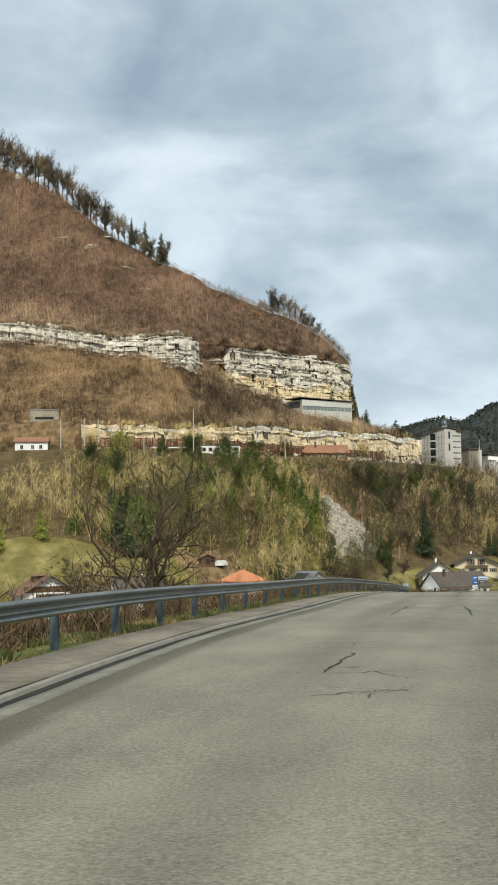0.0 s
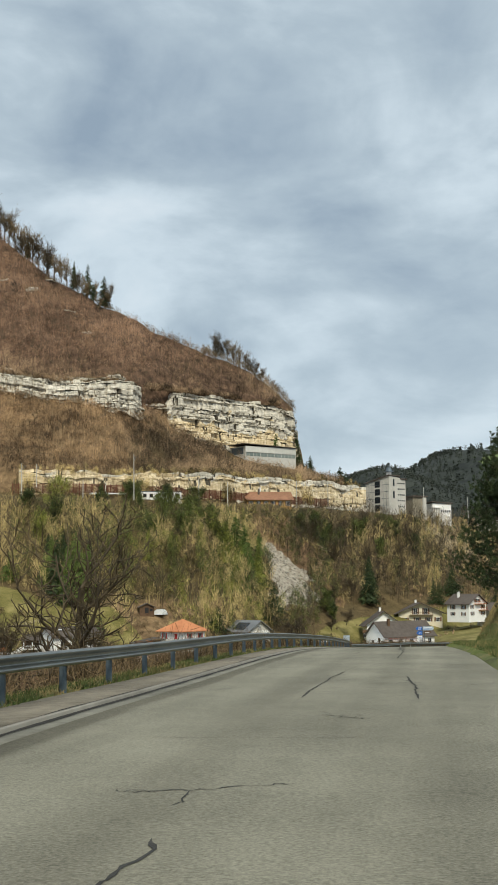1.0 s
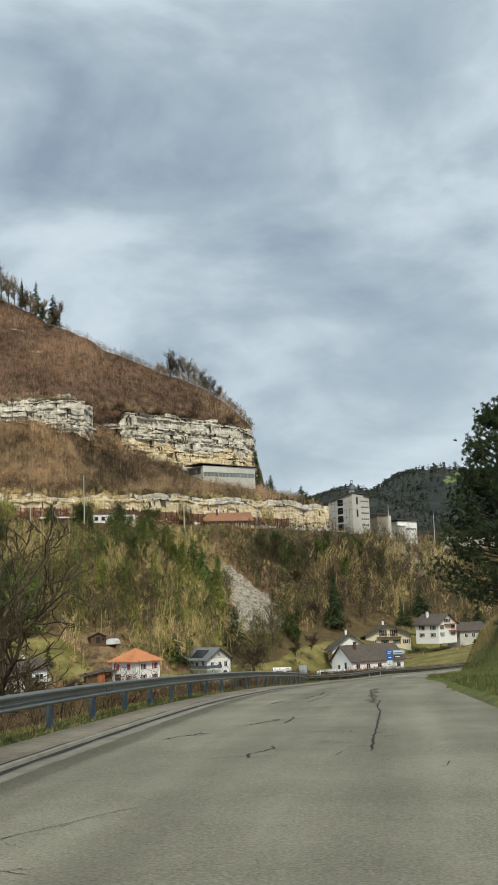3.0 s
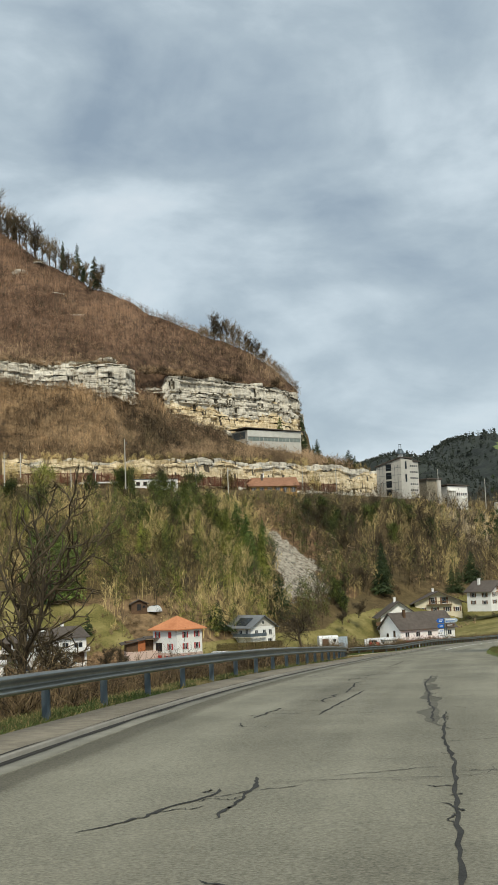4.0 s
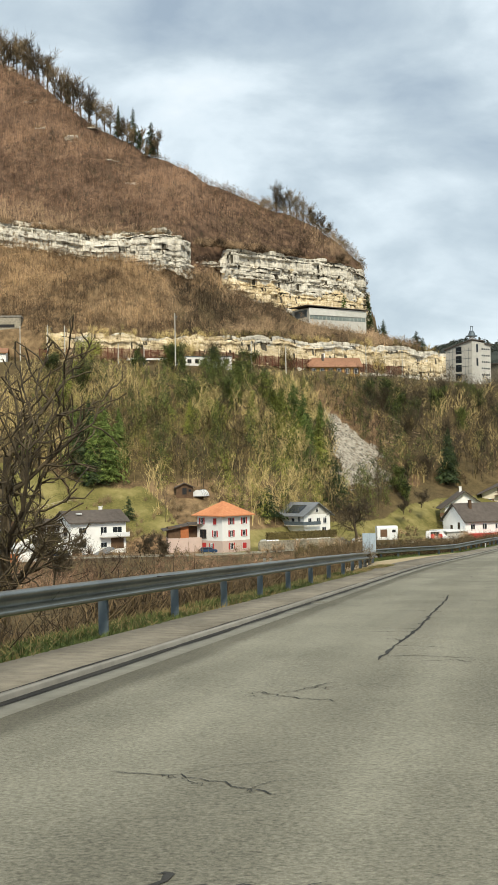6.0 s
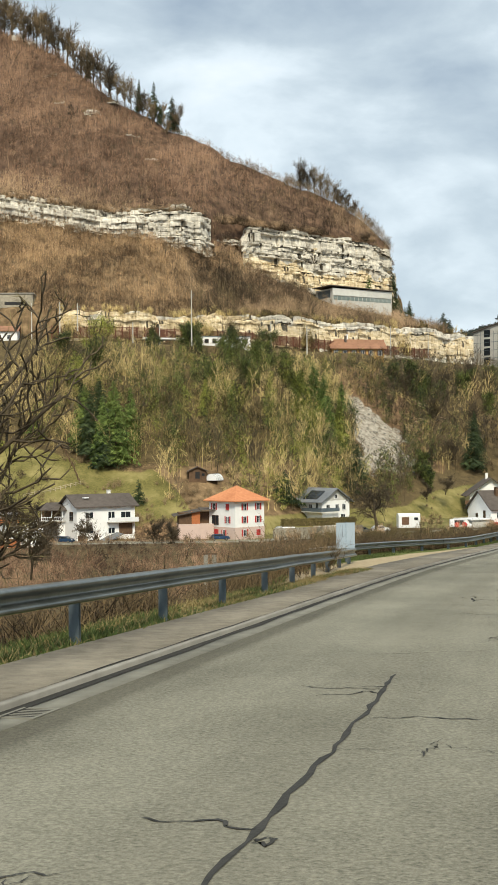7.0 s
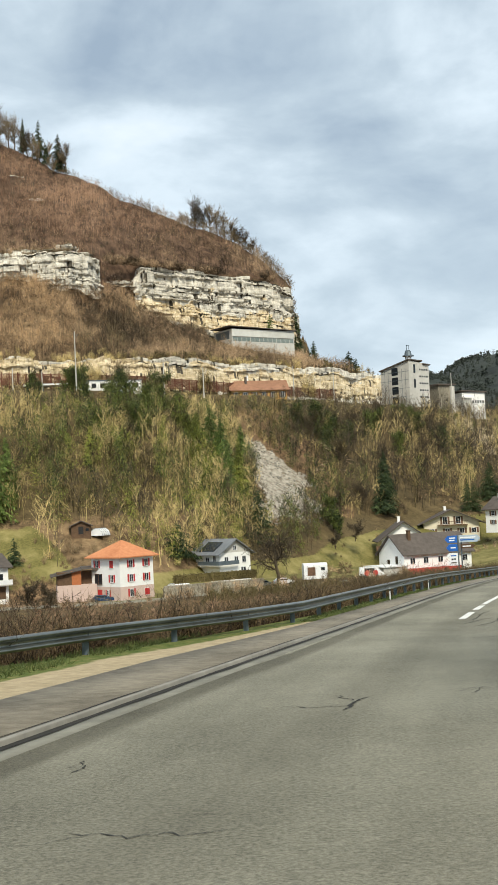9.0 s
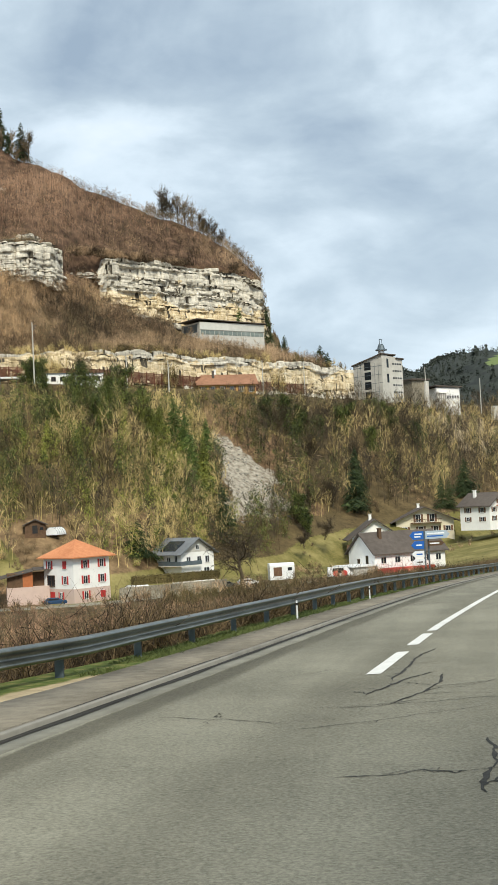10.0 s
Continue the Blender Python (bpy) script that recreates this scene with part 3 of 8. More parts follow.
vx, vy, vz = gv.T
vyc = np.clip(vy, -60, 420)
vu = vx - kerb_x(vyc)
slope_t = (vy - foot_y(vx)) / (rail_y(vx) - foot_y(vx))
SCREE_X = [0.24, 0.45, 0.60, 0.70, 0.8], [39.0, 36.8, 31.2, 27.3, 24]
SCREE_W = [0.24, 0.45, 0.60, 0.70, 0.8], [9.4, 7.2, 3.6, 1.5, 0.9]
MASKS = {
    "meadow": np.maximum(band(vx, -170, -24, 6) * band(slope_t, -0.02, lerp(vx, [-110, -60, -24], [0.36, 0.38, 0.25]), 0.04),
                         np.maximum(band(vx, 41, 130, 5) * band(vy, 390, lerp(vx, [41, 50, 70, 130], [428, 444, 467, 508]), 5), band(vx, -28, 48, 4) * band(slope_t, -0.2, lerp(vx, [-24, -17, -12, 20], [0.27, 0.17, 0.07, 0.06]), 0.03))),
    "scree": band(slope_t + 0.05 * fbm(vx / 5, vy / 5, 71), 0.24, 0.70, 0.03) * band(vx - lerp(slope_t, *SCREE_X) + fbm(vx / 4, vy / 6, 72) * 4.2, -lerp(slope_t, *SCREE_W), lerp(slope_t, *SCREE_W), 1.6),
    "earth": band(slope_t, 0.22, 0.85, 0.06) * band(vx - lerp(slope_t, *SCREE_X) - 4 + fbm(vx / 6, vy / 8, 74) * 6, -10, 14, 4) * 0.9,
    "yard": band(vx + 4 * fbm(vx / 9, vy / 9, 78), -56, -6, 4) * band(slope_t + 0.05 * fbm(vx / 6, vy / 6, 79), -0.16, 0.045, 0.03) * 0.95,
    "russet": (vy > cliff_y(vx) - 1) * (vx < 70) * 1.0,
    "gold": 0.75 * band(vx, -34, 14, 5) * band(slope_t, 0.03, 0.30, 0.06) + (vy < cliff_y(vx)) * (vy > rail_y(vx) + 11) * np.clip(0.5 * (vy - rail_y(vx) - 11) / (cliff_y(vx) - rail_y(vx) - 11) + 0.9 * smooth_step(8, -48, vx) + 0.3 * fbm(vx / 22, vy / 22, 46) - 0.2, 0, 1),
    "verge": np.maximum(band(vu, lerp(vy, [104, 114, 128, 138], [-2.4, -3.9, -4.0, -2.4]), -0.7, 0.25) * (vy < 330), band(vu, ROAD_W, ROAD_W + 14, 0.5) * (vy < 330)),
    "grit": band(vy, 103, 139, 2) * band(vu, lerp(vy, [102, 108, 113, 120, 129, 138], [-1.4, -2.0, -2.55, -2.8, -2.5, -1.1]), -0.5, 0.2) + 0.62 * band(vx, 108, 150, 8) * band(vy, 555, 625, 10),
}
for nm, val in MASKS.items():
    at = ground.data.attributes.new(nm, "FLOAT", "POINT")
    at.data.foreach_set("value", np.asarray(val, np.float32))

# ---- road ----
ry_ = np.arange(-60, 300.1, 1.2)


def road_strip(name, u0, u1, dz0, dz1, n, mat, label, category, y0=-60, y1=300):
    ys = ry_[(ry_ >= y0) & (ry_ <= y1)]
    us = np.linspace(u0, u1, n)
    zs = np.linspace(dz0, dz1, n)
    rows = [np.stack([kerb_x(y) + us, np.full(n, y), road_z(y) + zs], -1) for y in ys]
    v, q = sheet(rows)
    return tagged(raw(name, v, q, mat, smooth=True), label, category, kind="structure")


road = road_strip("road", 0.0, ROAD_W + 0.35, 0.0, 0.0, 14, M["asphalt"], "worn pale grey asphalt road with sealed cracks", "road")
at = road.data.attributes.new("across", "FLOAT", "POINT")
at.data.foreach_set("value", np.tile(np.linspace(0.0, ROAD_W + 0.35, 14), len(road.data.vertices) // 14).astype(np.float32))


def swept(name, section, ys, u_of_y, mat, parent=None, dz=0.0):
    """A profile of (across, up) points swept along the road; closed round the profile."""
    rows = []
    fixed = section
    for y in ys:
        section = fixed(y) if callable(fixed) else fixed
        sl = (kerb_x(y + 0.5) - kerb_x(y - 0.5))
        c = 1 / math.sqrt(1 + sl * sl)
        bx, by, bz = kerb_x(y) + u_of_y(y), y, road_z(y) + (dz(y) if callable(dz) else dz)
        rows.append([(bx + a * c, by - a * c * sl, bz + h) for a, h in section + section[:1]])
    v, q = sheet(rows)
    ob = raw(name, v, q, mat)
    ob.parent = parent
    return ob


def kerb_u(y):      # the kerb wanders a little across the plan's line
    return float(lerp(y, [0, 20, 27, 44, 58, 75, 97, 108, 120, 130], [0.08, 0.08, 0.12, 0.0, 0.0, 0.06, 0.15, 0.13, 0.08, 0.0]))


def walk_u(y):      # the footway widens beside the gravel path
    return float(lerp(y, [104, 116, 127, 136], [-0.84, -1.25, -1.3, -0.95]))


tagged(swept("kerb", [(0.012, -0.3), (0.0, 0.045), (-0.010, 0.055), (-0.058, 0.058), (-0.066, -0.3)], np.arange(-40, 300, 1.0), kerb_u, M["kerb"]),
       "grey granite kerb along the road", "kerb", kind="structure")
tagged(swept("gutter", [(0.30, -0.1), (0.30, 0.004), (0.07, 0.006), (0.07, -0.1)], np.arange(-40, 300, 1.0), kerb_u, M["gutter"]),
       "pale stone gutter strip beside the kerb", "gutter", kind="structure")
tagged(swept("pavement", lambda y: [(kerb_u(y) - 0.068, -0.2), (kerb_u(y) - 0.068, 0.054), (walk_u(y), 0.06), (walk_u(y) - 0.02, -0.2)], np.arange(-40, 300, 1.0), lambda y: 0.0, M["asphalt_walk"]),
       "narrow asphalt footway behind the kerb", "pavement", kind="structure")

tagged(swept("verge", lambda y: [(ROAD_W - 0.05 + 0.02 * math.sin(y * 0.31), -0.2), (ROAD_W + 0.02 * math.sin(y * 0.31), 0.015), (ROAD_W + 0.25, 0.10), (ROAD_W + 0.9, 0.15), (ROAD_W + 1.6, 0.14), (ROAD_W + 1.65, -0.2)],
             np.arange(-40, 300, 0.5), lambda y: 0.0, M["verge_soil"]), "worn grass shoulder with soil and leaf litter beside the road", "verge", kind="structure")

# ---- guard rails ----
RAIL_FACE = [(0.0, 0.312), (0.03, 0.306), (0.066, 0.288), (0.08, 0.268), (0.079, 0.25), (0.062, 0.232), (0.018, 0.196), (0.006, 0.182),
             (0.006, 0.13), (0.018, 0.116), (0.062, 0.08), (0.079, 0.062), (0.08, 0.044), (0.066, 0.024), (0.03, 0.006), (0.0, 0.0)]
RAIL_FACE = [(a, h * 0.77) for a, h in RAIL_FACE]
RAIL = RAIL_FACE + [(a - 0.005, h) for a, h in RAIL_FACE[::-1]]


def guard_rail(y0, y1, u_of_y, label, spacing=3.03, top=0.70, phase=0.0, sink=None):
    t = thing("guard_rail", label, "guard rail")
    swept("rail", RAIL, np.append(np.arange(y0, y1, 0.75), y1), u_of_y, M["zinc"], t, (lambda y: top - 0.24 - sink(y)) if sink else top - 0.24)
    y = y0 + 0.3 + phase
    post = None
    while y < y1 - 0.05:
        bx, bz = float(kerb_x(y) + u_of_y(y)), float(road_z(y)) - (sink(y) if sink else 0.0)
        if post is None:
            bm = bmesh.new()
            box(bm, -0.13, -0.03, -0.05, -0.04, -1.0, top - 0.02)
            box(bm, -0.13, -0.03, 0.04, 0.05, -1.0, top - 0.02)
            box(bm, -0.135, -0.125, -0.05, 0.05, -1.0, top - 0.02)
            box(bm, -0.03, -0.015, -0.06, 0.06, top - 0.20, top - 0.05)
            post = part("post", bm, M["zinc_dull"], t)
            post.location = (bx, y, bz)
        else:
            p = new("post", post.data)
            p.parent, p.location = t, (bx, y, bz)
        y += spacing
    return t


guard_rail(-25, 119.6, lambda y: float(lerp(y, [-30, 99, 104, 110, 115, 119.6], [-0.95, -0.95, -1.05, -1.45, -1.98, -2.52])), "galvanised steel guard rail along the footway", phase=0.78, sink=lambda y: float(lerp(y, [-30, 98, 106, 112, 119.6], [0, 0, 0.05, 0.13, 0.23])))
PATH_U = [113, 119, 126, 129.5, 132.5, 135, 138.5, 150, 300], [-3.3, -3.6, -3.7, -3.3, -2.6, -1.95, -1.45, -1.38, -1.3]
guard_rail(117.5, 290, lambda y: float(lerp(y, *PATH_U)), "galvanised steel guard rail beyond the gravel path", spacing=2.68, phase=1.48, sink=lambda y: float(lerp(y, [113, 138, 150, 165], [0.2, 0.2, 0.14, 0.05])))

# ---- rock bands ----
LEDGES, RAIL_TOP = [], []


def rock_wall(name, label, xs, line_y, z0, z1, mat_a, mat_b, seed, layers, warm=0.0, tilt=0.10, at_t=0.32, turn=0.0, relief=1.0):
    """A bedded rock face along a line: flat blocks between upright joints, thin seams and ledges."""
    rs = np.random.RandomState(seed)
    xs = np.asarray(xs, float)
    ysl = line_y(xs)
    if turn:                                  # the face turns back at its end
        m = np.arange(0, turn, 0.3)
        xs, ysl = np.append(xs, xs[-1] + 0.25 * m + 0.3), np.append(ysl, ysl[-1] + 0.95 * m + 0.2)
    dx, dy = np.gradient(xs), np.gradient(ysl)
    ln = np.hypot(dx, dy)
    nx, ny = dy / ln, -dx / ln
    s = np.cumsum(ln)
    n = int(min(150, max(50, (z1(xs) - z0(xs)).max() / 0.17)))
    t = np.linspace(0, 1, n)
    S, Tt = np.meshgrid(s, t)
    cut = np.cumsum(1.0 + 5 * rs.rand(400))
    notch = ((rs.rand(402)**2) * 1.6 - 0.7)[np.searchsorted(cut, s)]
    foot = (rs.rand(402) * 2.4 - 1.2)[np.searchsorted(cut + 2.1, s)]
    zb, zt = (z0(xs) + foot * relief)[None], (z1(xs) + notch * relief)[None]
    hgt = zt - zb
    Z = zb + hgt * Tt
    beds = np.append([0.0], np.cumsum(0.15 + rs.rand(layers)**1.6))[:-1]      # uneven bed heights
    beds = beds / (beds[-1] + 0.55)
    shift = np.cumsum(rs.normal(size=402) * 0.006)[np.searchsorted(np.cumsum(6 + 14 * rs.rand(400)), s)]
    full = z1(xs) - z0(xs)
    span = full.max()                         # beds run parallel to the top
    warp = np.clip(1 - (z1(xs)[None] + 0.2 - Z) / span + 0.012 * fbm(S / 40, Tt * 0, seed) + shift[None] * 0.5, 0, 0.999)
    k = np.clip(np.searchsorted(beds, warp) - 1, 0, None)
    edges = np.append(beds, 1.0)
    up = warp - edges[k]
    out, dark = np.zeros_like(S), np.zeros(S.shape, bool)
    col = np.cumsum(2.5 + 9 * rs.rand(300))               # large columns across all beds
    cc_ = np.searchsorted(col, s)
    big = (rs.normal(size=302) * 0.55)[cc_]
    rift = np.minimum(np.abs(s - col[np.clip(cc_, 0, 299)]), np.abs(s - col[np.clip(cc_ - 1, 0, 299)]))
    big = big - 1.5 * rs.rand(302)[cc_] * (rift < 0.24)
    for j in range(len(beds)):
        thick = (edges[j + 1] - edges[j]) * span
        cuts = np.cumsum((0.6 + 0.7 * thick) * (0.3 + 2.6 * rs.rand(1500)**2))
        cell = np.searchsorted(cuts, s)
        off = rs.rand(1502)**1.5 * 1.1
        off[rs.rand(1502) < 0.12] -= 0.9                  # fallen blocks
        split = np.where(rs.rand(1502) < 0.4, 0.25 + 0.5 * rs.rand(1502), 2.0)
        lean = rs.normal(size=1502) * 0.12
        gap = np.minimum(np.abs(s - cuts[np.clip(cell, 0, 1499)]), np.abs(s - cuts[np.clip(cell - 1, 0, 1499)]))
        deep = (rs.rand(1502)**2 * 1.3)[cell]
        line = 1.1 * off[cell] - deep * (gap < 0.2) + (0.2 if j % 2 else 0.8) + 0.9 * rs.rand()
        fr = up / max(edges[j + 1] - edges[j], 1e-6)
        face = line[None] + lean[cell][None] * (fr - 0.5) * 2 - 0.5 * (fr > split[cell][None])
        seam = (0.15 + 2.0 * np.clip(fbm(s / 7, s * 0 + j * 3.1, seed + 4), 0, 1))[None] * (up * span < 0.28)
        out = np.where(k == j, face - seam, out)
        # deepest seams and joints are marked for dark colour: painted shade plus lichen
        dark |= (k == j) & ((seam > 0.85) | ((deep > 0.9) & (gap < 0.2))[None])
    out = relief * (out + big[None] * smooth_step(0.05, 0.3, Tt)) + fbm(S / 18, Tt * 2, seed + 2) * 0.8 + fbm(S / 1.1, Z / 0.8, seed + 3) * 0.12 - Tt * hgt * tilt
    fade = np.minimum(np.minimum(S, S[:, -1:] - S) / 1.2, 1.0)
    out = out * fade
    out[0] += 1.5
    out[-1] -= 1.2
    V = np.stack([xs[None] + nx[None] * out, ysl[None] + ny[None] * out, Z], -1)
    top = V[-1].copy()
    top[:, 0] -= nx * 5
    top[:, 1] -= ny * 5
    top[:, 2] -= 0.4
    pick = rs.randint(0, len(xs), int(len(xs) * 0.3)), rs.randint(n // 4, n, int(len(xs) * 0.3))
    LEDGES.append(V[pick[1], pick[0]])
    LEDGES.append(V[-1][::3])
    v, q = sheet(np.concatenate([V, top[None]], 0))
    ob = tagged(raw(name, v, q, mat_a), label, "cliff", kind="structure")
    ob.data.materials.append(mat_b)
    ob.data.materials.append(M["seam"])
    idx = np.zeros((n, len(xs) - 1), np.int32)
    if warm:
        tm = np.repeat(np.append(t[:-1], [1.0])[:, None], len(xs) - 1, 1)
        w = fbm(s[None, :-1] / 12, tm * 4, seed + 5)
        idx = ((w + warm - 2.4 * np.abs(tm - at_t)) > 0.0).astype(np.int32)
    # slot 2 puts recess shade and lichen into the face colour
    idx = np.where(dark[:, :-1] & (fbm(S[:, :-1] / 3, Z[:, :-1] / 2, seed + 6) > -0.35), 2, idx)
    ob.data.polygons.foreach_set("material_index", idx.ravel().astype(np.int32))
    return ob


rock_wall("cliff_upper", "pale bedded limestone cliff on the mountain", np.arange(-190, -22.5, 0.3), lambda x: cliff_y(x) - 3.0, lambda x: cliff_base(x) - 1.5, lambda x: cliff_top(x) + 0.3, M["rock"], M["rock_warm"], 11, 11, turn=7.0)
rock_wall("cliff_ledge", "weathered limestone ledge above the cliff", np.arange(-96, -27, 0.4), lambda x: cliff_y(x) + 3.0 + 2 * fbm(x / 14, 0 * x, 8), lambda x: cliff_top(x) + 0.6, lambda x: cliff_top(x) + 2.6 + 1.6 * fbm(x / 8, 0 * x, 6), M["rock"], M["rock_warm"], 13, 3, relief=0.6)
corner = lambda x: cliff_y(x) - 2.5 - 2.0 * smooth_step(36, 46, x)
rock_wall("cliff_spur", "pale limestone cliff with ochre lower beds on the spur", np.arange(-9.5, 57, 0.28), corner, lambda x: cliff_base(x) - 3, lambda x: cliff_top(x) + 0.3 - 9 * smooth_step(-6.5, -9.5, x), M["rock"], M["rock_warm"], 23, 19, warm=0.62, relief=0.95)
for k, (a, b, zz, hh) in enumerate(((-21.5, -11.0, 82.4, 2.4), (-17.5, -8.5, 84.6, 2.6), (-14.5, -5.0, 79.2, 2.8), (-20.0, -13.0, 79.6, 1.8))):
    rock_wall("gap_ledge", "dark weathered limestone ledges between the cliffs", np.arange(a, b, 0.3), lambda x: 561.0 + 1.1 * (x + 20) * 0.9 + 2.5 * (zz - 79) * 0.6 + 0 * x,
              lambda x: zz - 1.2 + 0.10 * (x + 15), lambda x: zz + hh - 1.2 + 0.10 * (x + 15) + 0.9 * fbm(x / 3, 0 * x, 60 + k), M["rock"], M["seam"], 141 + k, 4, warm=0.25, relief=0.6)
for k, (x0, y0, ln, hh) in enumerate(((-80, 618, 7, 2.2), (-128, 690, 11, 4.0), (-118, 682, 9, 3.0), (-72, 634, 5, 1.8), (-60, 606, 6, 1.6), (-95, 628, 5, 1.8), (-50, 590, 6, 1.5), (-104, 650, 6, 2.0))):
    rock_wall("outcrop", "small weathered limestone outcrop on the wooded slope", np.arange(x0, x0 + ln, 0.3), lambda x: y0 + 0.4 * (x - x0), lambda x: ground_z(x, y0 + 0.4 * (x - x0)) - 1.2,
              lambda x: ground_z(x, y0 + 0.4 * (x - x0)) + hh * (0.6 + 0.4 * fbm(x / 3, 0 * x, 70 + k)), M["rock"], M["seam"], 171 + k, 3, warm=0.3, relief=0.5)
ridge_z = lambda x: 37.0 + lerp(x, [-60, -28, 0, 40, 80], [5.5, 4.5, 6.5, 8, 8])
for x0, x1, sd, wm in ((-62, 5, 31, 1.25), (2, 84, 37, 1.0)):
    rock_wall("cliff_railway", "low cream limestone wall above the railway", np.arange(x0, x1, 0.35), lambda x: rail_y(x) + 10.6, lambda x: 31.4 + 0 * x,
              lambda x: ridge_z(x) + 0.1 + 0.9 * fbm(x / 7, x * 0, 4) + 0.5 * fbm(x / 1.8, x * 0, 9), M["rock"], M["rock_warm"], sd, 8, warm=wm, at_t=0.45, relief=0.4, tilt=0.04)
    RAIL_TOP.append(LEDGES[-1])
rock_wall("cliff_foot", "grey broken rock above the station", np.arange(20, 84, 0.4), lambda x: rail_y(x) + 7.5, lambda x: 30.0 + 0 * x, lambda x: 36.0 + 0.8 * fbm(x / 9, x * 0, 5), M["rock"], M["rock_warm"], 39, 5, relief=0.6, tilt=0.6)

by_ = np.arange(72, 168, 0.5)
bx_ = kerb_x(by_) + ROAD_W + 3.2
bank_y = lambda x: np.interp(x, bx_, by_)
bank_h = lambda y: lerp(y, [71, 80, 90, 100, 122, 140, 168], [0.2, 2.7, 3.3, 3.2, 2.8, 2.1, 1.0])
bank_ob = rock_wall("rock_bank", "dark mossy rock face beside the road", np.linspace(float(bx_[-1]), float(bx_[0]), 420), bank_y, lambda x: road_z(bank_y(x)) - 0.6, lambda x: road_z(bank_y(x)) + bank_h(bank_y(x)), M["bank_rock"], M["bank_rock"], 57, 6, relief=0.3, tilt=0.5)
del LEDGES[-2:]      # no scrub on the roadside rock


# ---- vegetation ----
def blades(a, b, w, rs):
    """Thin triangles from points a to points b, w wide at the base."""
    d = b - a
    r = rs.normal(size=a.shape)
    side = np.cross(d, r)
    side /= np.linalg.norm(side, axis=1, keepdims=True) + 1e-9
    w = np.broadcast_to(np.asarray(w, float), (len(a),))[:, None]
    v = np.stack([a - side * w / 2, a + side * w / 2, b], 1).reshape(-1, 3)
    return v, np.arange(len(v)).reshape(-1, 3)


def join(parts):
    vs, fs, o = [], [], 0
    for v, f in parts:
        vs.append(v)
        fs.append(f + o)
        o += len(v)
    return np.concatenate(vs), np.concatenate(fs)


def bare_tree(seed, h=10.0, limbs=9, twigs=9, spread=0.33, width=1.0, low=0.25):
    """A leafless tree of thin blades: trunk, limbs, twigs."""
    rs = np.random.RandomState(seed)
    parts = []
    top = np.array([rs.normal() * 0.04 * h, rs.normal() * 0.04 * h, h * 0.92])
    for k in range(3):
        parts.append(blades(np.zeros((1, 3)) - [0, 0, 0.5], top[None], 0.016 * h * (0.5 + 0.5 * width), rs))
    t = low + (0.95 - low) * rs.rand(limbs)
    a = top[None] * t[:, None]
    ang = rs.rand(limbs) * 6.283
    ln = h * spread * (1.15 - 0.7 * t) * (0.7 + 0.6 * rs.rand(limbs))
    d = np.stack([np.cos(ang), np.sin(ang), 0.7 + 0.7 * rs.rand(limbs)], 1)
    d /= np.linalg.norm(d, axis=1, keepdims=True)
    b = a + d * ln[:, None]
    parts.append(blades(a, b, 0.016 * h * width, rs))
    m = limbs * twigs
    i = np.repeat(np.arange(limbs), twigs)
    tt = 0.25 + 0.75 * rs.rand(m)
    a2 = a[i] + (b - a)[i] * tt[:, None]
    d2 = d[i] + rs.normal(size=(m, 3)) * 0.55 + [0, 0, 0.25]
    d2 /= np.linalg.norm(d2, axis=1, keepdims=True)
    b2 = a2 + d2 * (ln[i] * (0.35 + 0.4 * rs.rand(m)))[:, None]
    parts.append(blades(a2, b2, 0.009 * h * width, rs))
    i3 = np.arange(m)
    t3 = 0.3 + 0.7 * rs.rand(m)
    a3 = a2 + (b2 - a2) * t3[:, None]
    d3 = d2 + rs.normal(size=(m, 3)) * 0.6
    d3 /= np.linalg.norm(d3, axis=1, keepdims=True)
    b3 = a3 + d3 * (ln[i] * 0.34)[:, None]
    parts.append(blades(a3, b3, 0.007 * h * width, rs))
    return join(parts)


def conifer(seed, h=14.0, r=2.6, levels=17, per=11, start=0.08):
    rs = np.random.RandomState(seed)
    parts = [blades(np.zeros((2, 3)) - [0, 0, 0.5], np.array([[0, 0, h]] * 2, float), 0.03 * h, rs)]
    for k in range(levels):
        t = start + (1 - start) * (k + 0.6 * rs.rand(per)) / levels
        ang = rs.rand(per) * 6.283
        ln = r * (1 - t)**0.66 * (0.6 + 0.55 * rs.rand(per)) + 0.15
        a = np.stack([0 * t, 0 * t, t * h + 0.10 * ln], 1)
        b = a + np.stack([np.cos(ang) * ln, np.sin(ang) * ln, -0.28 * ln + 0.1 * rs.normal(size=per)], 1)
        side = np.stack([-np.sin(ang), np.cos(ang), 0 * ang], 1)
        w = (0.22 * ln + 0.12)[:, None]
        mid_p = a * 0.45 + b * 0.55
        v = np.stack([a, mid_p - side * w - [0, 0, 0.12], b, mid_p + side * w - [0, 0, 0.12]], 1).reshape(-1, 3)
        f = np.arange(len(v)).reshape(-1, 4)
        parts.append((v, np.concatenate([f[:, [0, 1, 2]], f[:, [0, 2, 3]]])))
        # hanging sprays
        hang = blades(mid_p - side * w * 0.5, mid_p - side * w * 0.5 - [0, 0, 1] * (0.25 * ln + 0.2)[:, None], w[:, 0] * 1.1, rs)
        parts.append(hang)
    return join(parts)


def leaf_cloud(seed, centres, radius, n, size):
    rs = np.random.RandomState(seed)
    c = np.asarray(centres, float)[rs.randint(len(centres), size=n)]
    p = c + rs.normal(size=(n, 3)) * radius
    d = rs.normal(size=(n, 3))
    d /= np.linalg.norm(d, axis=1, keepdims=True)
    return blades(p, p + d * size * (0.6 + 0.8 * rs.rand(n))[:, None], size * 0.8, rs)


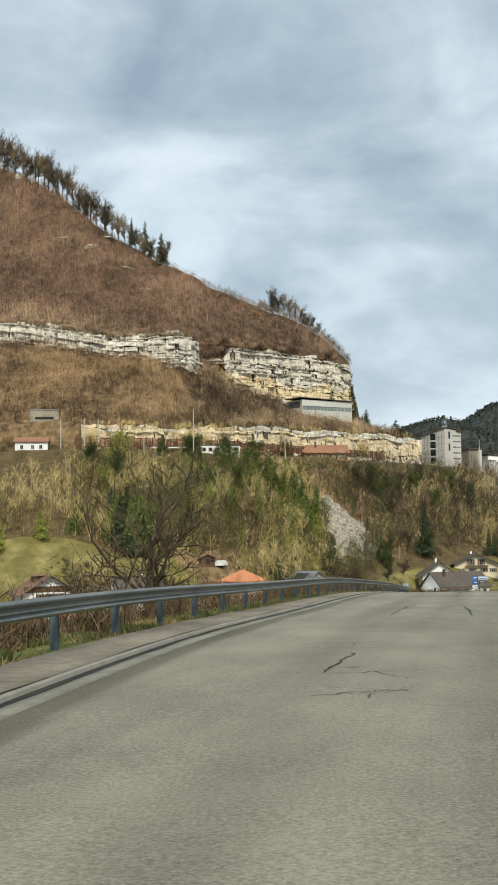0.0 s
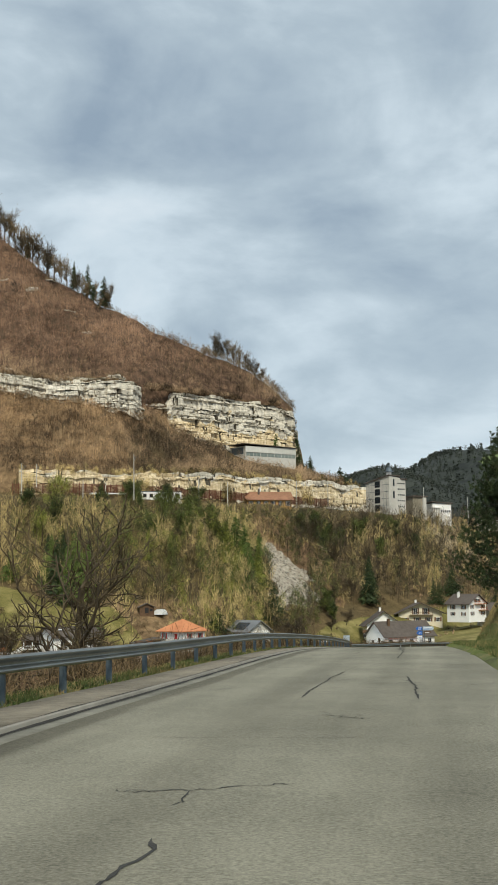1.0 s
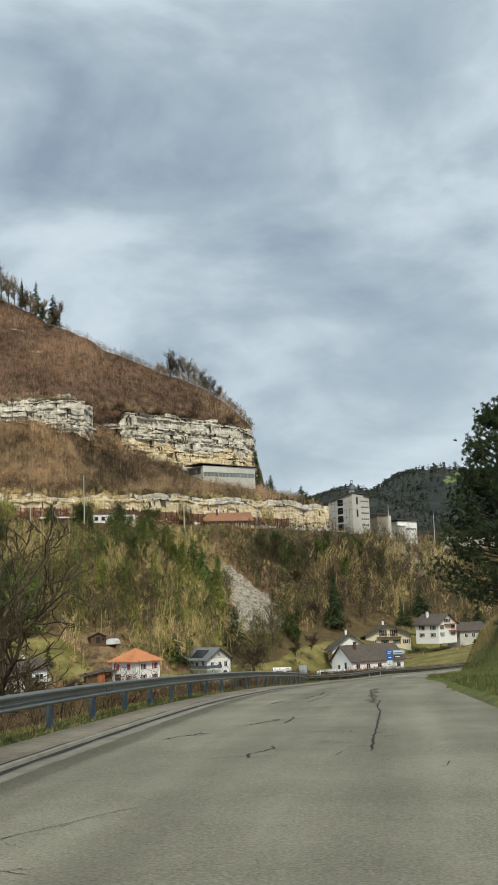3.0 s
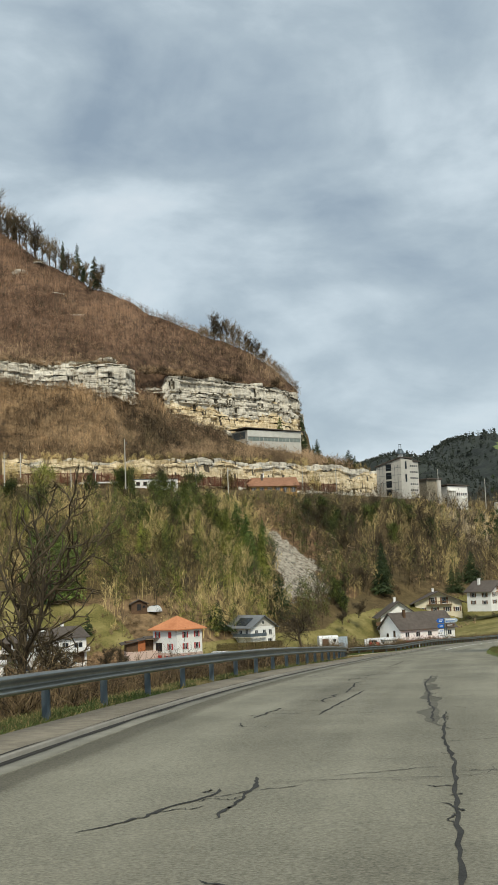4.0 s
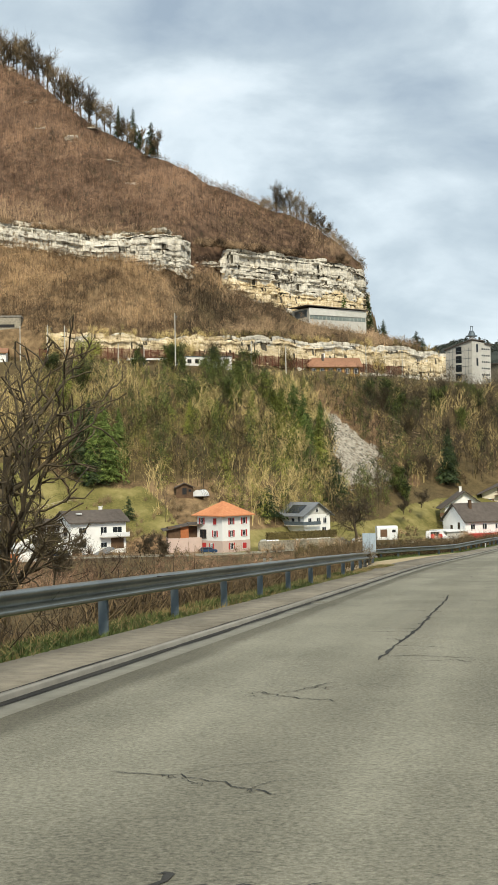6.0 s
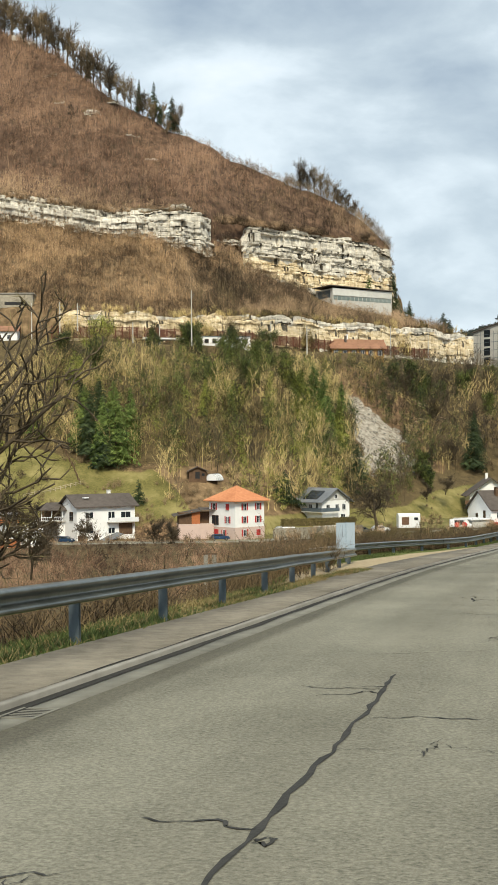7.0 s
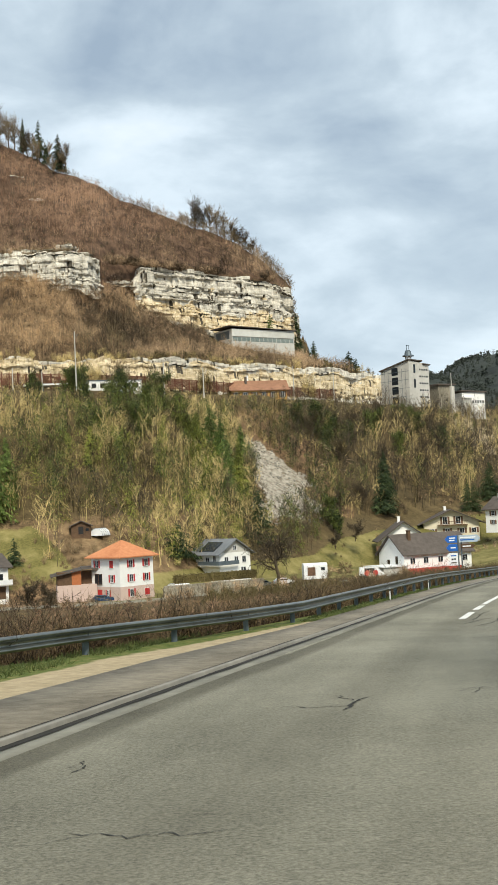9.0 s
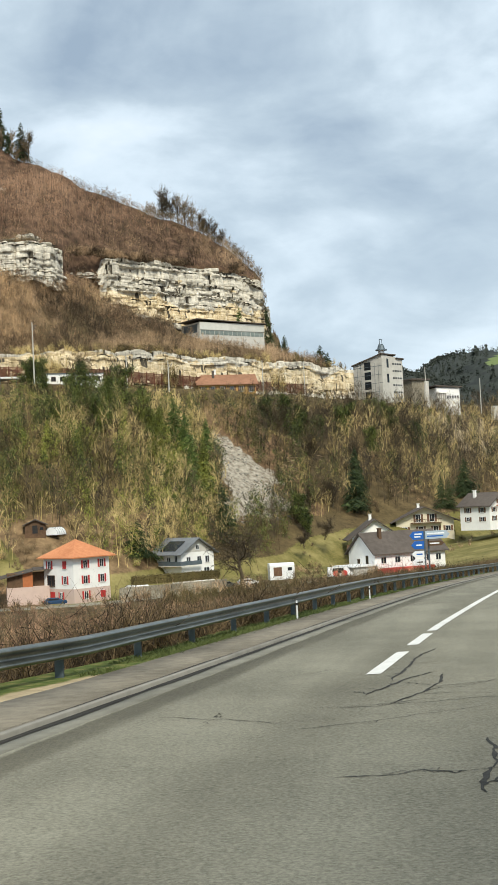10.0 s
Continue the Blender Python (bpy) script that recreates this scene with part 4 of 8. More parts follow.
def ivy_tree(seed, h=12.0):
    rs = np.random.RandomState(seed)
    t = np.linspace(0.05, 0.95, 14)
    c = np.stack([rs.normal(size=14) * 0.09 * h * (1 - 0.4 * t), rs.normal(size=14) * 0.09 * h * (1 - 0.4 * t), t * h], 1)
    return leaf_cloud(seed, c, 0.05 * h, 420, 0.028 * h)


def bush(seed, h=3.0, n=42, thick=0.03):
    rs = np.random.RandomState(seed)
    a = np.stack([rs.normal(size=n) * 0.16 * h, rs.normal(size=n) * 0.16 * h, rs.rand(n) * 0.35 * h], 1)
    d = np.stack([rs.normal(size=n) * 0.5, rs.normal(size=n) * 0.5, 0.5 + rs.rand(n)], 1)
    b = a + d * h * 0.55
    v1 = blades(a, b, thick * h, rs)
    i = rs.randint(n, size=n)
    a2 = a[i] + (b - a)[i] * (0.3 + 0.7 * rs.rand(n))[:, None]
    v2 = blades(a2, a2 + rs.normal(size=(n, 3)) * 0.18 * h + [0, 0, 0.1 * h], 0.8 * thick * h, rs)
    return join([v1, v2])


def planted(name, templates, pts, scales, mat, label, seed, category="woods"):
    """One object of many plants of a few kinds, each turned and sized by chance."""
    rs = np.random.RandomState(seed)
    pick = rs.randint(len(templates), size=len(pts))
    ang = rs.rand(len(pts)) * 6.283
    vs, fs, o = [], [], 0
    for k, (tv, tf) in enumerate(templates):
        w = np.where(pick == k)[0]
        if not len(w):
            continue
        c, s = np.cos(ang[w])[:, None], np.sin(ang[w])[:, None]
        sc = np.asarray(scales)[w][:, None]
        x = (tv[None, :, 0] * c - tv[None, :, 1] * s) * sc + pts[w, 0:1]
        y = (tv[None, :, 0] * s + tv[None, :, 1] * c) * sc + pts[w, 1:2]
        z = tv[None, :, 2] * sc * (0.85 + 0.3 * rs.rand(len(w), 1)) + pts[w, 2:3]
        v = np.stack([x, y, z], -1).reshape(-1, 3)
        f = (tf[None] + (np.arange(len(w)) * len(tv))[:, None, None]).reshape(-1, 3)
        vs.append(v)
        fs.append(f + o)
        o += len(v)
    return tagged(raw(name, np.concatenate(vs), np.concatenate(fs), mat), label, category, kind="stuff")


def strewn(n, x0, x1, y0, y1, keep, seed):
    """Chance points on the ground where keep(x, y) holds."""
    rs = np.random.RandomState(seed)
    x, y = x0 + (x1 - x0) * rs.rand(n), y0 + (y1 - y0) * rs.rand(n)
    k = keep(x, y, rs)
    x, y = x[k], y[k]
    return np.stack([x, y, ground_z(x, y)], 1), rs


def slope_at(x, y):
    return (y - foot_y(x)) / (rail_y(x) - foot_y(x))


def tall_tree(seed, h=13.0, limbs=11, twigs=6):
    """A slim forest tree: pale stem, steep limbs, a fine rounded head of twigs."""
    rs = np.random.RandomState(seed)
    top = np.array([rs.normal() * 0.05 * h, rs.normal() * 0.05 * h, h * 0.95])
    parts = [blades(np.zeros((3, 3)) - [0, 0, 0.5], np.repeat(top[None], 3, 0), 0.013 * h, rs)]
    t = 0.25 + 0.65 * rs.rand(limbs)
    a = top[None] * t[:, None]
    ang = rs.rand(limbs) * 6.283
    ln = h * 0.34 * (1.15 - 0.75 * t) * (0.7 + 0.6 * rs.rand(limbs))
    d = np.stack([np.cos(ang), np.sin(ang), 0.9 + 1.3 * rs.rand(limbs)], 1)
    d /= np.linalg.norm(d, axis=1, keepdims=True)
    b = a + d * ln[:, None]
    parts.append(blades(a, b, 0.0085 * h, rs))
    i = np.repeat(np.arange(limbs), twigs)
    m = len(i)
    a2 = a[i] + (b - a)[i] * (0.3 + 0.7 * rs.rand(m))[:, None]
    d2 = d[i] + rs.normal(size=(m, 3)) * 0.4 + [0, 0, 0.3]
    d2 /= np.linalg.norm(d2, axis=1, keepdims=True)
    b2 = a2 + d2 * (ln[i] * (0.35 + 0.4 * rs.rand(m)))[:, None]
    parts.append(blades(a2, b2, 0.0062 * h, rs))
    a3 = a2 + (b2 - a2) * (0.3 + 0.6 * rs.rand(m))[:, None]
    d3 = d2 + rs.normal(size=(m, 3)) * 0.5
    d3 /= np.linalg.norm(d3, axis=1, keepdims=True)
    parts.append(blades(a3, a3 + d3 * (ln[i] * 0.35)[:, None], 0.005 * h, rs))
    return join(parts)


def coppice(seed, h=7.5, stems=6, twigs=4):
    """Slim pole-wood: several straight stems with steep fine twigs towards the top."""
    rs = np.random.RandomState(seed)
    a = np.stack([rs.normal(size=stems) * 0.17 * h, rs.normal(size=stems) * 0.17 * h, np.full(stems, -0.3)], 1)
    b = a + np.stack([rs.normal(size=stems) * 0.11 * h, rs.normal(size=stems) * 0.11 * h, h * (0.5 + 0.45 * rs.rand(stems))], 1)
    i = np.repeat(np.arange(stems), twigs)
    m = len(i)
    a2 = a[i] + (b - a)[i] * (0.35 + 0.6 * rs.rand(m))[:, None]
    b2 = a2 + np.stack([rs.normal(size=m) * 0.14 * h, rs.normal(size=m) * 0.14 * h, (0.05 + 0.2 * rs.rand(m)) * h], 1)
    return join([blades(a, b, 0.017 * h, rs), blades(a2, b2, 0.0125 * h, rs)])


BARE = [coppice(110 + i) for i in range(8)] + [bare_tree(100 + i, 7.5, 5, 4, 0.34, 1.2) for i in range(3)]
BARE_TALL = [tall_tree(130 + i) for i in range(8)]
IVY = [ivy_tree(160 + i) for i in range(5)]
BUSHES = [bush(200 + i) for i in range(6)]

# brown woods over and under the upper rock band
above = lambda x, y, rs: (y > cliff_y(x) + np.where((x > -21.5) & (x < -9.5), -4, -0.5)) & (y < lerp(x, [-400, -133, -80, -44, -9, 31, 66], [1000, 735, 668, 622, 630, 636, 636])) & (x < 66)
pts, rs = strewn(21000, -175, 66, 545, 760, above, 41)
near_crest = smooth_step(26, 8, lerp(pts[:, 0], [-400, -133, -80, -44, -9, 31, 66], [1000, 735, 668, 622, 630, 636, 636]) - pts[:, 1])
size = (0.4 + 0.42 * rs.rand(len(pts))) * (1 - 0.35 * near_crest * smooth_step(0, -25, pts[:, 0]))
over = pts[:, 1] - cliff_y(pts[:, 0])
dull = smooth_step(34, 6, over) * 0.8 + smooth_step(-20, 30, pts[:, 0]) * 0.55 + 0.45 * fbm(pts[:, 0] / 26, pts[:, 1] / 26, 47) + 0.2 * rs.normal(size=len(pts)) > 0.5
planted("brown_woods", BARE, pts[~dull], size[~dull], M["twig_red"], "leafless reddish-brown woods on the upper slope", 42)
planted("brown_woods", BARE, pts[dull], size[dull], M["twig_umber"], "leafless grey-brown woods above the cliff", 59)
cx = np.concatenate([-10 + 66 * rs.rand(260), -60 + 50 * rs.rand(50)])
cy = crest_y(cx) - 4 + 5 * rs.rand(len(cx))
planted("crest_woods", [bare_tree(170 + i, 8.0, 7, 6, 0.42, 1.7) for i in range(5)], np.stack([cx, cy, ground_z(cx, cy)], 1), np.where(cx > 8, 0.55, 0.32) * (0.7 + 0.6 * rs.rand(len(cx))), M["twig_grey"], "leafless shrubs and trees along the crest", 60)
below = lambda x, y, rs: (y > rail_y(x) + 11.5) & (y < cliff_y(x) - 3) & (x < 80) & ~((np.abs(x + 77) < 8) & (y < 478)) & ~((np.abs(x - 34) < 17) & (y > 566 + 0.6 * (x - 34)))
pts, rs = strewn(23000, -150, 80, 460, 620, below, 43)
up_t = (pts[:, 1] - rail_y(pts[:, 0]) - 11) / (cliff_y(pts[:, 0]) - rail_y(pts[:, 0]) - 11)
# golden tone towards the left also carries sunlight in the twig colour
golden = (up_t * 0.5 + smooth_step(8, -48, pts[:, 0]) * 0.9 + 0.30 * fbm(pts[:, 0] / 22, pts[:, 1] / 22, 46) + 0.22 * rs.normal(size=len(pts))) > 0.75
for pick, mat, label, seed in ((golden, "twig_tan", "golden-brown young woods between the rock bands", 44), (~golden, "twig_umber", "dull grey-brown woods between the rock bands", 56)):
    planted("brown_woods", BARE, pts[pick], 0.38 + 0.42 * rs.rand(pick.sum()), M[mat], label, seed)
# the flank under the railway
def flank(x, y, rs):
    t = slope_at(x, y)
    free = ~((np.abs(x - lerp(t, *SCREE_X)) < lerp(t, *SCREE_W)) & (t > 0.25) & (t < 0.72))
    m = lerp(x, [-170, -110, -60, -24, -18, 40, 52, 100, 130], [0.36, 0.37, 0.38, 0.27, 0.10, 0.03, 0.22, 0.2, 0.05])
    clear = (np.abs(x + 10.8) < 5.5) & (np.abs(y - 389) < 8)
    return (t > m) & (t < 0.9) & free & ~clear & ~((x < -64) & (x > -108) & (t > 0.72))
pts, rs = strewn(24000, -130, 180, 350, 680, flank, 45)
third = rs.rand(len(pts))
low = 1 - 0.55 * smooth_step(0.68, 0.9, slope_at(pts[:, 0], pts[:, 1]))
right_side = pts[:, 0] > 40
g1 = third < 0.40
sombre = rs.rand(len(pts)) < np.where(right_side, 0.7, 0.24)
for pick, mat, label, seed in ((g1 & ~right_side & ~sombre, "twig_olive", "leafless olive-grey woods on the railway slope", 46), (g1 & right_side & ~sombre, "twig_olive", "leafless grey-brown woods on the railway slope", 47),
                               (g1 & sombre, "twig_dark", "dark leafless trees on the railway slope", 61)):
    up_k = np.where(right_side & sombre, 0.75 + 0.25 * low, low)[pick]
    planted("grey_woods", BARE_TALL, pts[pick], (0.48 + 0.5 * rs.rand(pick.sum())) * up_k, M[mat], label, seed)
g2 = (third >= 0.40) & (third < 0.8)
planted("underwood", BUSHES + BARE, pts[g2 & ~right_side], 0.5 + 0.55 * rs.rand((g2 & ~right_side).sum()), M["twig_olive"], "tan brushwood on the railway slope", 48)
patchy = np.sin(pts[:, 0] * 0.27 - pts[:, 1] * 0.11) + np.sin(pts[:, 0] * 0.11 + pts[:, 1] * 0.23 + 2.0) > 0.75
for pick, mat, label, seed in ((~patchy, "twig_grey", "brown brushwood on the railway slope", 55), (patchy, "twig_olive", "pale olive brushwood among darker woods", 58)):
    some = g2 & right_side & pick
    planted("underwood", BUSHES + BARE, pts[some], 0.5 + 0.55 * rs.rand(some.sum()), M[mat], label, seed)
g3 = (third >= 0.8) & (third < 0.91) & (pts[:, 0] < 60) & (pts[:, 0] > -60)
g4 = (third >= 0.91) & (pts[:, 0] < 32) & (pts[:, 0] > -60)
planted("ivy_woods", IVY, pts[g4], (0.45 + 0.45 * rs.rand(g4.sum())) * low[g4], M["spruce_light"], "yellow-green ivy on slim trees", 50)
planted("ivy_woods", IVY, pts[g3], (0.6 + 0.5 * rs.rand(g3.sum())) * low[g3], M["ivy"], "ivy-clad trees on the railway slope", 49)
g5 = right_side & (rs.rand(len(pts)) < 0.13) & (np.sin(pts[:, 0] * 0.21 + pts[:, 1] * 0.13) + np.sin(pts[:, 0] * 0.087 - pts[:, 1] * 0.19) > 0.1)
planted("ivy_woods", IVY, pts[g5], (0.45 + 0.45 * rs.rand(g5.sum())) * low[g5], M["ivy"], "dark ivy-clad trees among grey woods", 57)
dots = lambda x, y, rs: (y > rail_y(x) + 13) & (y < lerp(x, [-400, -133, -80, -44, -9, 31, 66], [1000, 722, 650, 602, 608, 612, 612])) & (np.abs(y - cliff_y(x)) > 6) & (x < 62) & (fbm(x / 17, y / 17, 48) + 0.5 * rs.rand(len(x)) > 0.15) & ~((np.abs(x - 34) < 18) & (y > 560) & (y < 600)) & ~((np.abs(x + 77) < 10) & (y < 480))
pts, rs = strewn(2600, -160, 62, 470, 740, dots, 62)
planted("slope_shrubs", BUSHES + [bare_tree(180 + i, 7.0, 6, 5, 0.4, 1.6) for i in range(3)], pts, 0.45 + 0.5 * rs.rand(len(pts)), M["twig_dark"], "dark leafless shrubs dotted over the slope", 63)
scrub_at = lambda x, y, rs: (y > rail_y(x) + 7.8) & (y < rail_y(x) + 10.4) & (x < 84)
pts, rs = strewn(8000, -140, 84, 450, 605, scrub_at, 51)
planted("underwood", BUSHES, pts, 0.5 + 0.5 * rs.rand(len(pts)), M["twig_grey"], "brown brushwood under the railway rock", 52)
pts = np.concatenate(LEDGES)
rs = np.random.RandomState(53)
planted("ledge_scrub", BUSHES, pts, 0.22 + 0.38 * rs.rand(len(pts)), M["twig_grey"], "dry brown scrub on the rock ledges", 54, "scrub")
edge = np.concatenate(RAIL_TOP)
edge = edge[(fbm(edge[:, 0] / 4, edge[:, 1] * 0, 66) + 0.5 * rs.rand(len(edge))) > 0.22]
fringe = np.concatenate([edge + rs.normal(size=edge.shape) * [0.6, 0.5, 0.5] + [0.2, -0.6 - 0.4 * q, 0.3 - 0.8 * q] for q in range(2)])
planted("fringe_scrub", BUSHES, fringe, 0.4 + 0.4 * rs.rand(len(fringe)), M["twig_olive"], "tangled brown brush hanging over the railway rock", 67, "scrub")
gx_ = np.concatenate([-23 + 8 * rs.rand(70), 14 + 4 * rs.rand(30), 50 + 5 * rs.rand(30), -60 + 4 * rs.rand(30)])
gy_ = rail_y(gx_) + 7.8 + 1.8 * rs.rand(len(gx_))
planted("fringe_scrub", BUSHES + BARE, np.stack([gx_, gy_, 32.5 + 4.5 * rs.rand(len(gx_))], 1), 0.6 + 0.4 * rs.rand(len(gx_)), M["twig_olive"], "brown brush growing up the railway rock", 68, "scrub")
ex = np.concatenate([-8 + 62 * rs.rand(260), -110 + 86 * rs.rand(260), -24 + 16 * rs.rand(90)])
ey = cliff_y(ex) - 3.2 + 3.0 * rs.rand(len(ex))
keep = fbm(ex / 6, ex * 0, 69) + 0.5 * rs.rand(len(ex)) > 0.2
ex, ey = ex[keep], ey[keep]
planted("fringe_scrub", BUSHES, np.stack([ex, ey, cliff_top(ex) - 0.3 + 0.6 * rs.rand(len(ex))], 1), 0.7 + 0.6 * rs.rand(len(ex)), M["twig_umber"], "leafless brush along the cliff's upper edge", 70, "scrub")


# ---- buildings ----
def windowed(parent, axis, at, u, z, w, h, frame_mat, shutter=None, closed=False, glass=None):
    """A window in a wall: frame, pane, sill and shutters. axis 'y': a wall facing -y at y = at; 'x': facing -x; 'X': facing +x."""
    def put(name, u0, u1, d0, d1, z0, z1, mat, under, label=""):
        if axis == "y":
            b = boxed(u0, u1, at - d1, at - d0, z0, z1)
        elif axis == "x":
            b = boxed(at - d1, at - d0, u0, u1, z0, z1)
        else:
            b = boxed(at + d0, at + d1, u0, u1, z0, z1)
        return part(name, b, mat, under, label)
    win = put("window", u - w / 2, u + w / 2, -0.1, 0.015, z, z + h, M["glass"], parent)
    bm = bmesh.new()
    for (a, b, c, d) in ((u - w / 2 - 0.07, u - w / 2 + 0.03, z - 0.05, z + h + 0.07), (u + w / 2 - 0.03, u + w / 2 + 0.07, z - 0.05, z + h + 0.07),
                         (u - 0.035, u + 0.035, z, z + h), (u - w / 2, u + w / 2, z + h - 0.03, z + h + 0.07), (u - w / 2, u + w / 2, z - 0.05, z + 0.03)):
        if axis == "y":
            box(bm, a, b, at - 0.05, at - 0.01, c, d)
        elif axis == "x":
            box(bm, at - 0.05, at - 0.01, a, b, c, d)
        else:
            box(bm, at + 0.01, at + 0.05, a, b, c, d)
    part("frame", bm, frame_mat, win)
    put("sill", u - w / 2 - 0.12, u + w / 2 + 0.12, -0.02, 0.14, z - 0.12, z - 0.05, M["concrete"], win)
    if shutter and closed:
        put("shutter", u - w / 2, u + w / 2, 0.05, 0.09, z, z + h, shutter, win)
    elif shutter:
        put("shutter", u - w * 1.03, u - w / 2 - 0.07, 0.01, 0.06, z - 0.05, z + h + 0.05, shutter, win)
        put("shutter", u + w / 2 + 0.07, u + w * 1.03, 0.01, 0.06, z - 0.05, z + h + 0.05, shutter, win)
    return win


def roof_slab(pts, thick):
    """A slab below the four corners given, going round."""
    bm = bmesh.new()
    t = [bm.verts.new(p) for p in pts]
    b = [bm.verts.new((p[0], p[1], p[2] - thick)) for p in pts]
    n = len(pts)
    bm.faces.new(t)
    bm.faces.new(b[::-1])
    for i in range(n):
        j = (i + 1) % n
        bm.faces.new((t[j], t[i], b[i], b[j]))
    bmesh.ops.recalc_face_normals(bm, faces=bm.faces)
    return bm


def gable_roof(parent, w, d, z, rise, over, mat, ridge="x", shift=0.0, gable_mat=None):
    """Two slabs and the two gable walls over a box w by d whose eaves are at z. ridge: the axis it runs along."""
    a, b = (w / 2, d / 2) if ridge == "x" else (d / 2, w / 2)
    k = rise / b
    f = (lambda x, y, zz: (x, y, zz)) if ridge == "x" else (lambda x, y, zz: (y, x, zz))
    part("roof", roof_slab([f(-a - over, -b - over, z - over * k + 0.2), f(a + over, -b - over, z - over * k + 0.2), f(a + over, 0, z + rise + 0.2), f(-a - over, 0, z + rise + 0.2)], 0.22), mat, parent)
    part("roof", roof_slab([f(-a - over, b + over, z - over * k + 0.2), f(a + over, b + over, z - over * k + 0.2), f(a + over, 0.02, z + rise + 0.2), f(-a - over, 0.02, z + rise + 0.2)], 0.22), mat, parent)
    for s in (-1, 1):
        bm = bmesh.new()
        e0, e1 = s * (a - 0.25), s * a
        vs = [bm.verts.new(f(e, yy, zz)) for e in (e0, e1) for yy, zz in ((-b, z - 0.02), (b, z - 0.02), (0, z + rise - 0.03))]
        bm.faces.new(vs[:3])
        bm.faces.new(vs[3:])
        for i in range(3):
            j = (i + 1) % 3
            bm.faces.new((vs[i], vs[j], vs[3 + j], vs[3 + i]))
        bmesh.ops.recalc_face_normals(bm, faces=bm.faces)
        part("gable", bm, gable_mat or M["plaster"], parent)


def walls(parent, w, d, h, mat, base=2.0):
    return part("wall", boxed(-w / 2, w / 2, -d / 2, d / 2, -base, h), mat, parent)


def chimney(parent, x, y, z0, z1, mat=None):
    bm = boxed(x - 0.35, x + 0.35, y - 0.35, y + 0.35, z0, z1)
    box(bm, x - 0.45, x + 0.45, y - 0.45, y + 0.45, z1, z1 + 0.12)
    return part("chimney", bm, mat or M["plaster"], parent)


def balcony(parent, x0, x1, y0, y1, z, mat, rail_mat, bars=0):
    part("balcony", boxed(x0, x1, y0, y1, z - 0.2, z), mat, parent)
    bal = part("balustrade", boxed(x0, x1, y0, y0 + 0.06, z + 0.85, z + 0.97), rail_mat, parent)
    if bars:
        for i in range(bars):
            u = x0 + (x1 - x0) * (i + 0.5) / bars
            part("baluster", boxed(u - 0.03, u + 0.03, y0 + 0.01, y0 + 0.05, z, z + 0.85), rail_mat, bal)
    else:
        part("panel", boxed(x0, x1, y0 + 0.01, y0 + 0.05, z + 0.02, z + 0.84), rail_mat, bal)


# villa with a hipped orange roof and red shutters
v = thing("house", "white three-storey house with orange hipped roof and red shutters", "house", (-1.4, 366.0, -21.6), 45)
S = 8.9
walls(v, S, S, 8.7, M["plaster"])
part("plinth", boxed(-S / 2 - 0.05, S / 2 + 0.05, -S / 2 - 0.05, S / 2 + 0.05, -2, 2.75), M["pink"], v, "pink plastered ground floor")
o, zt = S / 2 + 0.95, 8.75
bm = bmesh.new()
ring = [bm.verts.new(p) for p in ((-o, -o, zt), (o, -o, zt), (o, o, zt), (-o, o, zt))]
low = [bm.verts.new((q.co.x, q.co.y, zt - 0.22)) for q in ring]
tip = bm.verts.new((0, 0, zt + 3.3))
for i in range(4):
    j = (i + 1) % 4
    bm.faces.new((ring[i], ring[j], tip))
    bm.faces.new((low[i], low[j], ring[j], ring[i]))
bm.faces.new(low[::-1])
part("roof", bm, M["tile_orange"], v, "orange clay tile roof")
for z in (0.75, 3.7, 6.6):
    for u in (-S / 2 + 2.9, -S / 2 + 7.0):
        if z < 1 and u > 0:
            windowed(v, "y", -S / 2 - 0.05, u, z, 1.3, 1.35, M["white_metal"], M["shutter"], closed=True)
        else:
            windowed(v, "y", -S / 2 - (0.05 if z < 1 else 0), u, z, 0.95, 1.45, M["white_metal"], M["shutter"])
windowed(v, "x", -S / 2, 2.7, 6.6, 0.95, 1.45, M["white_metal"], M["shutter"])
windowed(v, "x", -S / 2, -1.9, 6.6, 1.1, 1.45, M["white_metal"], M["shutter"], closed=True)
windowed(v, "x", -S / 2, -1.9, 3.7, 0.95, 1.45, M["white_metal"], M["shutter"])
windowed(v, "x", -S / 2, 2.3, 3.2, 2.2, 2.1, M["wood_dark"], None)
windowed(v, "x", -S / 2 - 0.05, -0.7, 0.5, 0.8, 1.6, M["white_metal"], M["shutter"])
part("door", boxed(-S / 2 - 0.09, -S / 2 - 0.05, 1.2, 2.6, 0, 2.2), M["shutter"], v)

an = thing("garden_house", "pink annex with orange timber terrace and dark roof", "annex", (-11.0, 366.5, -21.6), 10)
walls(an, 8.0, 6.0, 3.4, M["pink"])
part("terrace_wall", boxed(-3.9, -1.0, -2.8, 2.5, 3.4, 6.0), M["wood_dark"], an)
part("timber_wall", boxed(-1.0, 0.9, -2.9, 2.5, 3.4, 6.2), M["wood_red"], an)
part("timber_wall", boxed(0.95, 3.9, -0.8, 2.5, 3.4, 6.0), M["wood_dark"], an)
part("roof", roof_slab([(-5.2, -3.6, 5.3), (1.0, -3.6, 6.5), (1.0, 3.2, 6.7), (-5.2, 3.2, 5.5)], 0.18), M["tile_dark"], an)
part("roof", roof_slab([(1.05, -3.0, 6.6), (4.6, -3.0, 6.6), (4.6, 3.2, 6.9), (1.05, 3.2, 6.9)], 0.18), M["tile_dark"], an)

